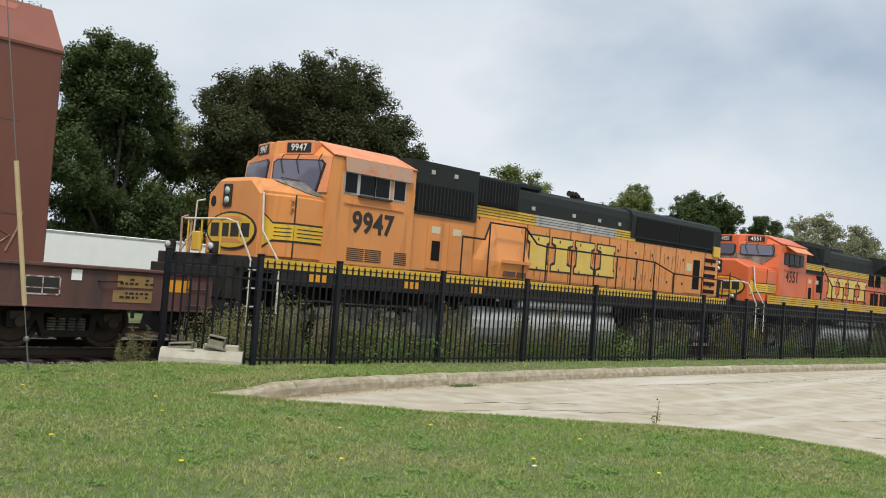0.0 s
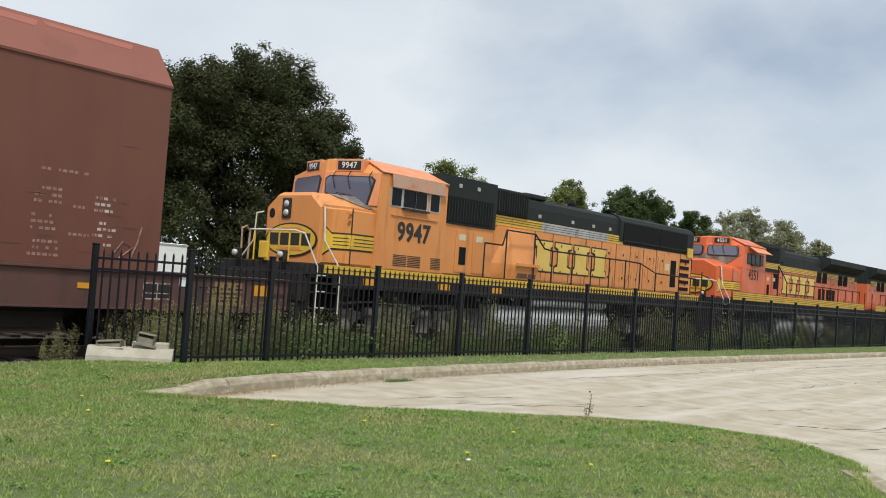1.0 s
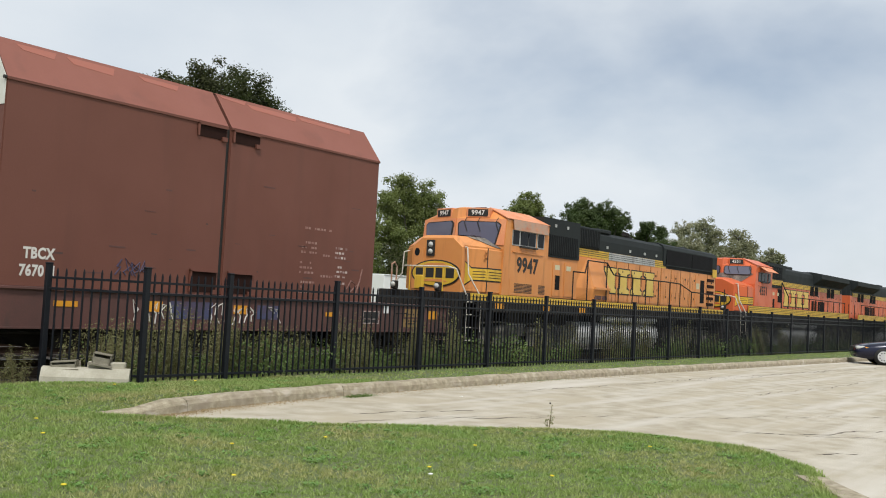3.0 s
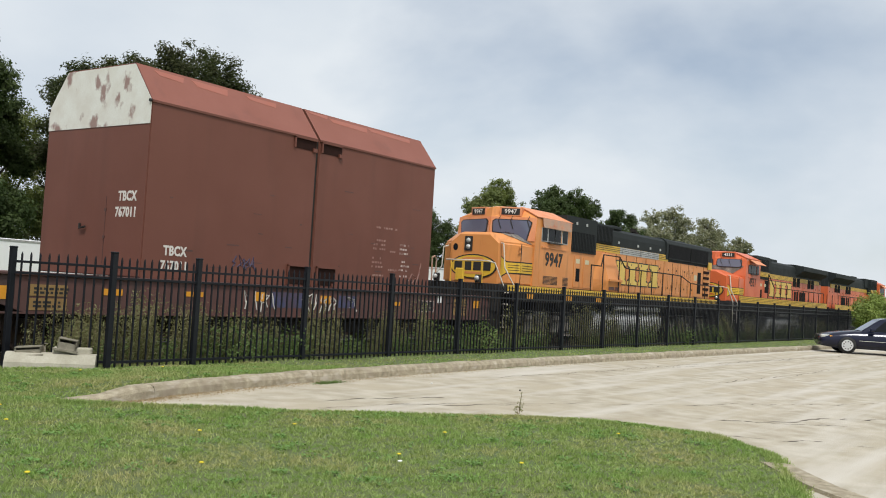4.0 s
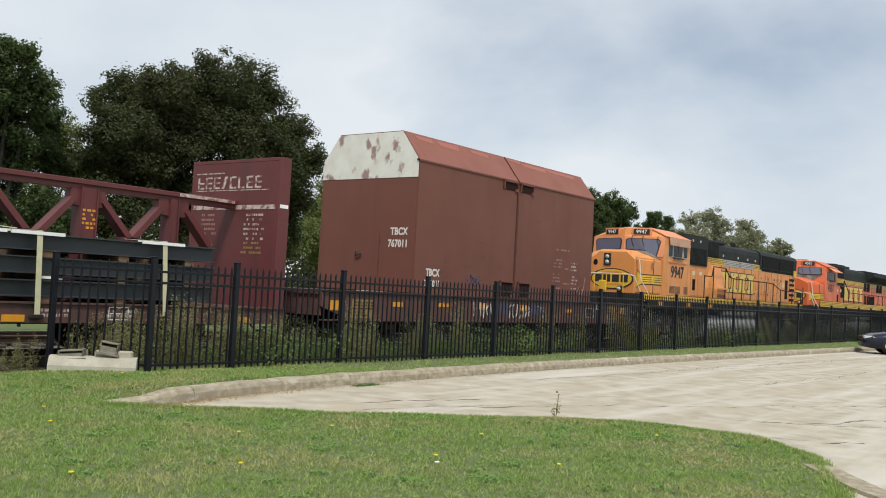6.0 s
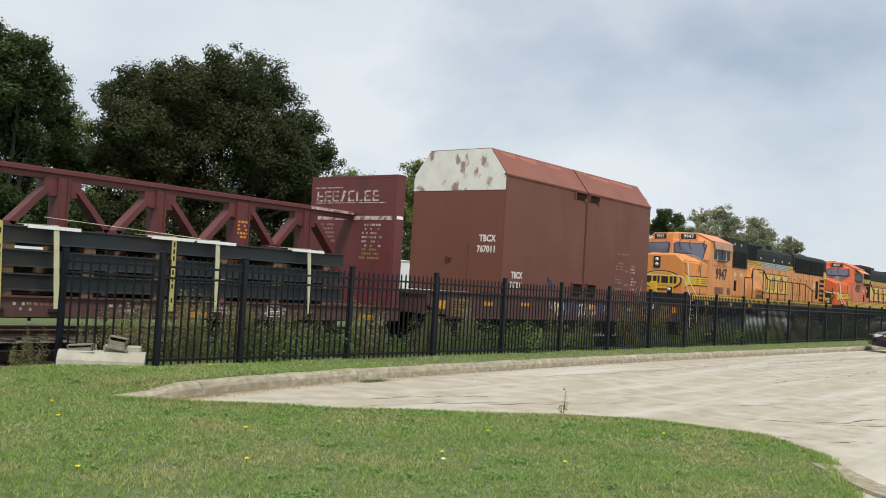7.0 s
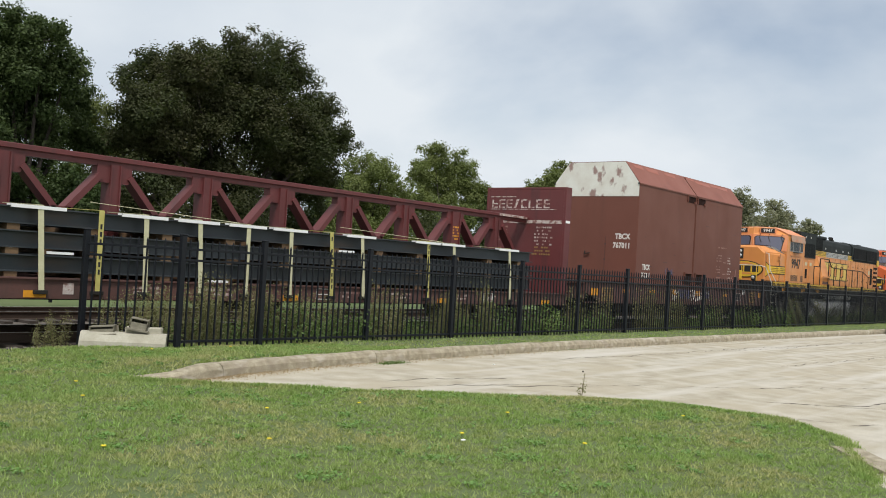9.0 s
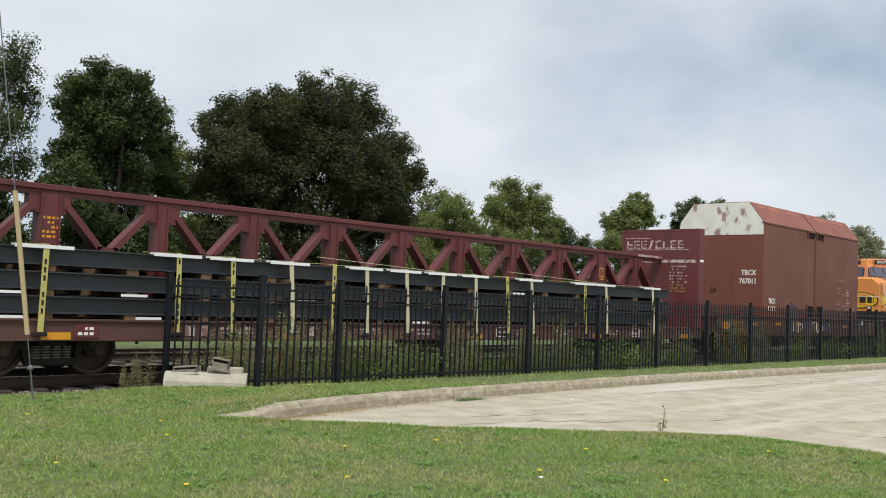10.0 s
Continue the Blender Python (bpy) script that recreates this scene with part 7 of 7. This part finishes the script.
def clover():
    """Low broad-leaved plants among the grass, in loose patches."""
    rng = np.random.default_rng(55)
    m = 330
    cx, cy = rng.uniform(-1.0, 11.5, m), rng.uniform(3.0, 12.6, m)
    r = rng.uniform(0.05, 0.17, m)
    which = rng.integers(0, m, 19000)
    a = rng.uniform(0, 6.28, len(which))
    q = r[which] * np.sqrt(rng.random(len(which)))
    x, y = cx[which] + np.cos(a) * q, cy[which] + np.sin(a) * q
    ok = ~inside(LAWN_CUT, x, y)
    x, y = x[ok], y[ok]
    z = np.maximum(lawn_height(x, y), 0.0) + rng.uniform(0.012, 0.04, len(x))
    up = np.array([0, 0, 0.9]) + rng.normal(0, 0.35, (len(x), 3))
    up /= np.linalg.norm(up, axis=1)[:, None]
    tagged(new("clover", leaf_mesh("clover", np.stack([x, y, z], 1), up, 0.013, rng, "clover", 0.8)), "low dark green clover patches in the lawn", "clover", kind="stuff")


clover()


# ---- small things on the lawn ----
def dandelions():
    rng = random.Random(9)
    first = None
    for x, y in ((5.1, 8.6), (6.2, 7.1), (4.0, 6.4), (5.6, 9.6), (7.3, 6.9), (3.6, 7.8), (8.2, 5.6), (6.9, 5.2), (4.6, 10.8), (9.3, 11.6), (8.1, 11.9), (9.9, 4.4), (7.4, 4.2), (5.2, 5.9)):
        z = float(lawn_height(np.array([x]), np.array([y]))[0])
        if first is None:
            first = thing("dandelion", (x, y, z), "small yellow dandelion flower in the lawn", "flower", "dandelions")
            bm = bmesh.new()
            rod(bm, (x, y, z - 0.01), (x, y, z + 0.06), 0.0025, 5)
            part("stem", bm, "weed_green", first)
            bm = bmesh.new()
            for k in range(12):
                a = k * math.tau / 12
                rod(bm, (x, y, z + 0.06), (x + 0.02 * math.cos(a), y + 0.02 * math.sin(a), z + 0.068), 0.004, 4, 0.005)
            part("flower_head", bm, "dandelion", first)
        else:
            copy_thing(first, pose(x, y, z, 0, 0, rng.uniform(0, 360)))


dandelions()


def verge_weed():
    W = thing("verge_weed", (10.62, 6.12, 0), "tall thin dry weed with a dark seed head", "weed")
    rng = np.random.default_rng(5)
    x, y = 10.62, 6.12
    bm = bmesh.new()
    pts = []
    for k, h in enumerate((0.34, 0.26, 0.2, 0.15)):
        q = Vector((x + rng.normal(0, 0.035), y + rng.normal(0, 0.035), h))
        rod(bm, (x, y, 0), q, 0.005, 5, 0.003)
        pts += [(q.x + rng.normal(0, 0.018), q.y + rng.normal(0, 0.018), h * rng.uniform(0.3, 1)) for _ in range(22)]
    part("stem", bm, "stalk", W)
    ob = new("leaves", leaf_mesh("leaves", np.array(pts) - np.array([x, y, 0]), None, 0.013, rng, "weed"))
    ob.parent = W
    bm = bmesh.new()
    bmesh.ops.create_icosphere(bm, subdivisions=1, radius=0.013, matrix=Matrix.Translation((x, y, 0.355)))
    part("seed_head", bm, "bark", W)


verge_weed()


def joint_tuft():
    rng = np.random.default_rng(8)
    T = thing("grass_tuft", (11.25, 9.95, 0), "low green grass tuft growing out of the pavement", "grass tuft")
    n = 360
    pts = np.stack([rng.normal(0, 0.17, n), rng.normal(0, 0.035, n), np.abs(rng.normal(0.015, 0.014, n))], 1)
    ob = new("blades", leaf_mesh("blades", pts, None, 0.022, rng, "weed_green", 0.3))
    ob.parent = T
    tagged(ob, kind="stuff")
    for x, y, z in ((6.66, 5.0, 0.075), (12.9, 9.15, 0.012)):
        bm = bmesh.new()
        block(bm, x - 0.02, x + 0.02, y - 0.014, y + 0.016, z - 0.006, z + 0.006, 0.004)
        single("litter", bm, "white", (x, y, z), "scrap of pale paper lying on the ground", "litter", "scraps of litter")


joint_tuft()


def kerb_crumbs():
    rng = np.random.default_rng(18)
    n = 5200
    e = np.array(FAR_EDGE)
    seg = rng.choice(len(e) - 3, n, p=np.array([3, 4, 5, 6, 6, 5, 3, 2, 2, 1]) / 37.0)
    f = rng.random(n)
    x = e[seg, 0] * (1 - f) + e[seg + 1, 0] * f
    y = e[seg, 1] * (1 - f) + e[seg + 1, 1] * f - np.abs(rng.normal(0, 0.13, n)) - 0.01
    me = leaf_mesh("kerb_crumbs", np.stack([x, y, np.full(n, 0.006)], 1), None, 0.0075, rng, "straw", 0.7)
    tagged(new("kerb_crumbs", me), "dry leaf crumbs and grit gathered along the kerb foot", "leaf litter", kind="stuff")


kerb_crumbs()


def debris():
    """Broken gutter block at the fence corner with two torn sheet-metal collars on it."""
    D = thing("concrete_debris", (8.55, 13.4, 0.0), "pale broken concrete drain block lying against the fence corner", "debris")
    m = pose(8.57, 13.36, -0.01, 0, 0, -41)
    bm = bmesh.new()
    loft(bm, [[(u, y, z) for y, z in ((-0.20, 0.0), (-0.19, 0.10), (-0.10, 0.235), (0.02, 0.25), (0.16, 0.22), (0.2, 0.0))] for u in (-0.66, -0.62, 0.60, 0.66)])
    bm.transform(m)
    part("block", bm, "debris", D)
    bm = bmesh.new()
    block(bm, 0.0, 0.58, -0.02, 0.14, 0.22, 0.34, 0.02)
    bm.transform(m)
    part("slab", bm, "debris", D)
    for u, w, z0, h, tilt in ((-0.34, 0.38, 0.19, 0.13, -5), (0.20, 0.28, 0.29, 0.17, 9)):
        bm = bmesh.new()
        c = 0.02
        block(bm, u - w / 2, u + w / 2, -0.06, -0.06 + c, z0, z0 + h * 0.72)
        block(bm, u - w / 2, u - w / 2 + c, -0.06, 0.2, z0, z0 + h)
        block(bm, u + w / 2 - c, u + w / 2, -0.06, 0.2, z0, z0 + h)
        block(bm, u - w / 2 - 0.03, u + w / 2 + 0.03, 0.18, 0.2, z0, z0 + h)
        block(bm, u - w / 2, u + w / 2, -0.07, 0.2, z0 + h, z0 + h + 0.015)
        block(bm, u - w / 2 - 0.05, u + w / 2 + 0.04, -0.12, -0.05, z0 - 0.01, z0 + 0.02)
        bm.transform(m @ Matrix.Translation((u, 0, z0)) @ pose(0, 0, 0, 0, tilt, 0) @ Matrix.Translation((-u, 0, -z0)))
        part("metal_collar", bm, "collar", D, "bent open sheet-metal collar")


debris()


def guy_wire():
    G = thing("guy_wire", (5.45, 12.66, 0), "steel guy wire with pale plastic marker sleeve, anchored in lawn", "guy wire")

    def at(z):
        return (5.45 - 0.150 * z, 12.66, z)

    bm = bmesh.new()
    rod(bm, at(-0.1), at(12), 0.008, 6)
    part("wire", bm, "galv", G)
    bm = bmesh.new()
    rod(bm, at(0.89), at(2.80), 0.032, 10)
    part("marker_sleeve", bm, "marker", G, "pale tan plastic marker sleeve")
    bm = bmesh.new()
    rod(bm, at(-0.1), at(0.42), 0.012, 8)
    bmesh.ops.create_icosphere(bm, subdivisions=1, radius=0.045, matrix=Matrix.Translation(at(0.44)))
    part("anchor_rod", bm, "galv", G)


guy_wire()


# ---- parked car ----
def sedan():
    S = thing("sedan", (0, 0, 0), "dark blue four-door sedan parked in the lot", "car")
    bm = bmesh.new()
    half = 0.88
    stations = [(0.00, 0.42, 0.58, 0.74), (0.10, 0.25, 0.66, 0.84), (0.5, 0.20, 0.77, 0.87), (1.25, 0.20, 0.88, half), (1.6, 0.20, 0.88, half), (3.9, 0.20, 0.92, half), (4.6, 0.22, 0.90, 0.85), (4.9, 0.35, 0.80, 0.76)]
    loft(bm, [[(x, -w * 0.93, lo), (x, -w, (lo + hi) / 2 + 0.05), (x, -w * 0.93, hi - 0.06), (x, -w * 0.75, hi), (x, w * 0.75, hi), (x, w * 0.93, hi - 0.06), (x, w, (lo + hi) / 2 + 0.05), (x, w * 0.93, lo)] for x, lo, hi, w in stations])
    part("body", bm, "car_paint", S, "", True)
    bm = bmesh.new()
    loft(bm, [[(1.45, -0.78, 0.84), (4.35, -0.78, 0.88), (4.35, 0.78, 0.88), (1.45, 0.78, 0.84)], [(2.15, -0.62, 1.36), (3.65, -0.62, 1.36), (3.65, 0.62, 1.36), (2.15, 0.62, 1.36)], [(2.4, -0.5, 1.42), (3.4, -0.5, 1.42), (3.4, 0.5, 1.42), (2.4, 0.5, 1.42)]])
    part("roof", bm, "car_paint", S)
    side = [(1.45, -0.785, 0.86), (4.35, -0.785, 0.88), (3.65, -0.625, 1.36), (2.15, -0.625, 1.36)]
    for a, b in ((0.14, 0.50), (0.53, 0.86)):
        bm = bmesh.new()
        slab(bm, side, [(a, 0.08), (b, 0.08), (b, 0.86), (a + 0.02, 0.86)], 0.0, 0.008)
        part("side_window", bm, "side_glass", S)
    bm = bmesh.new()
    slab(bm, [(1.45, 0.78, 0.86), (1.45, -0.78, 0.86), (2.15, -0.62, 1.36), (2.15, 0.62, 1.36)], rect(0.06, 0.94, 0.08, 0.92), 0.0, 0.008)
    part("windshield", bm, "glass", S)
    for x in (0.98, 3.85):
        for s in (-1, 1):
            bm = bmesh.new()
            rod(bm, (x, s * 0.66, 0.32), (x, s * 0.90, 0.32), 0.32, 26)
            w = part("wheel", bm, "tyre", S, "", True)
            bm = bmesh.new()
            rod(bm, (x, s * 0.88, 0.32), (x, s * 0.91, 0.32), 0.21, 22)
            part("rim", bm, "alloy", w, "silver spoked alloy rim")
            for k in range(9):
                a = k * math.tau / 9
                bm = bmesh.new()
                block(bm, x + math.cos(a) * 0.14 - 0.02, x + math.cos(a) * 0.14 + 0.02, s * 0.912 - 0.004, s * 0.912 + 0.004, 0.32 + math.sin(a) * 0.14 - 0.02, 0.32 + math.sin(a) * 0.14 + 0.02)
                part("rim_slot", bm, "tyre", w)
    bm = bmesh.new()
    block(bm, 0.03, 0.42, -0.80, -0.45, 0.56, 0.68, 0.03)
    part("headlight", bm, "lens", S)
    bm = bmesh.new()
    block(bm, 0.34, 0.5, -0.83, -0.72, 0.57, 0.66, 0.02)
    part("indicator", bm, "amber", S)
    bm = bmesh.new()
    block(bm, -0.01, 0.08, -0.4, 0.4, 0.50, 0.66, 0.02)
    part("grille", bm, "outline", S)
    bm = bmesh.new()
    block(bm, 1.4, 4.5, -0.888, -0.87, 0.505, 0.525)
    part("side_trim", bm, "silver", S)
    bm = bmesh.new()
    block(bm, 1.75, 1.95, -1.02, -0.85, 0.90, 1.02, 0.03)
    part("wing_mirror", bm, "car_paint", S)
    S.matrix_basis = pose(40.35, 9.48, 0, 0, 0, -68) @ Matrix.Diagonal((1.04, 1.04, 1.04, 1))


sedan()
bush_rng = np.random.default_rng(3)
for bx, by, bh in ((60.5, 11.4, 3.1), (64.0, 11.3, 3.5)):
    b = thing("shrub", (bx, by, 0), "bright yellow-green shrub by the fence", "shrub", "shrubs by the fence")
    bc = bush_rng.normal(size=(42, 3))
    bc = bc / np.linalg.norm(bc, axis=1)[:, None] * bush_rng.uniform(0.3, 1.0, (42, 1)) * np.array([1.35, 0.8, bh * 0.36]) + np.array([0, 0, bh * 0.52])
    bd = bush_rng.normal(size=(9000, 3))
    bd /= np.linalg.norm(bd, axis=1)[:, None]
    bp = bc[bush_rng.integers(0, 42, 9000)] + bd * bush_rng.uniform(0.02, 0.42, (9000, 1))
    bu = bd * 0.7 + np.array([0, 0, 0.5]) + bush_rng.normal(0, 0.35, (9000, 3))
    bu /= np.linalg.norm(bu, axis=1)[:, None]
    ok = bp[:, 2] > 0.1
    ob = new("leaves", leaf_mesh("leaves", bp[ok], bu[ok], 0.065, bush_rng, "leaf_bright"))
    ob.parent = b
    bm = bmesh.new()
    for k in range(5):
        rod(bm, (bx, by, 0), (bx + bush_rng.normal(0, 0.5), by + bush_rng.normal(0, 0.3), bh * 0.7), 0.03, 5, 0.01)
    part("stem", bm, "bark", b)


# ---- what moves: the train and its wheels ----
def motions():
    for ob, base in MOVERS:
        y, z = ob.location.y, ob.location.z
        walk(ob, [(k * 0.25, pose(base + gone(k * 0.25), y, z)) for k in range(41)])
    for ob, at, radius in SPINNERS:
        walk(ob, [(k * 0.2, pose(at.x, at.y, at.z, 0, math.degrees(gone(k * 0.2) / radius), 0)) for k in range(51)])


motions()
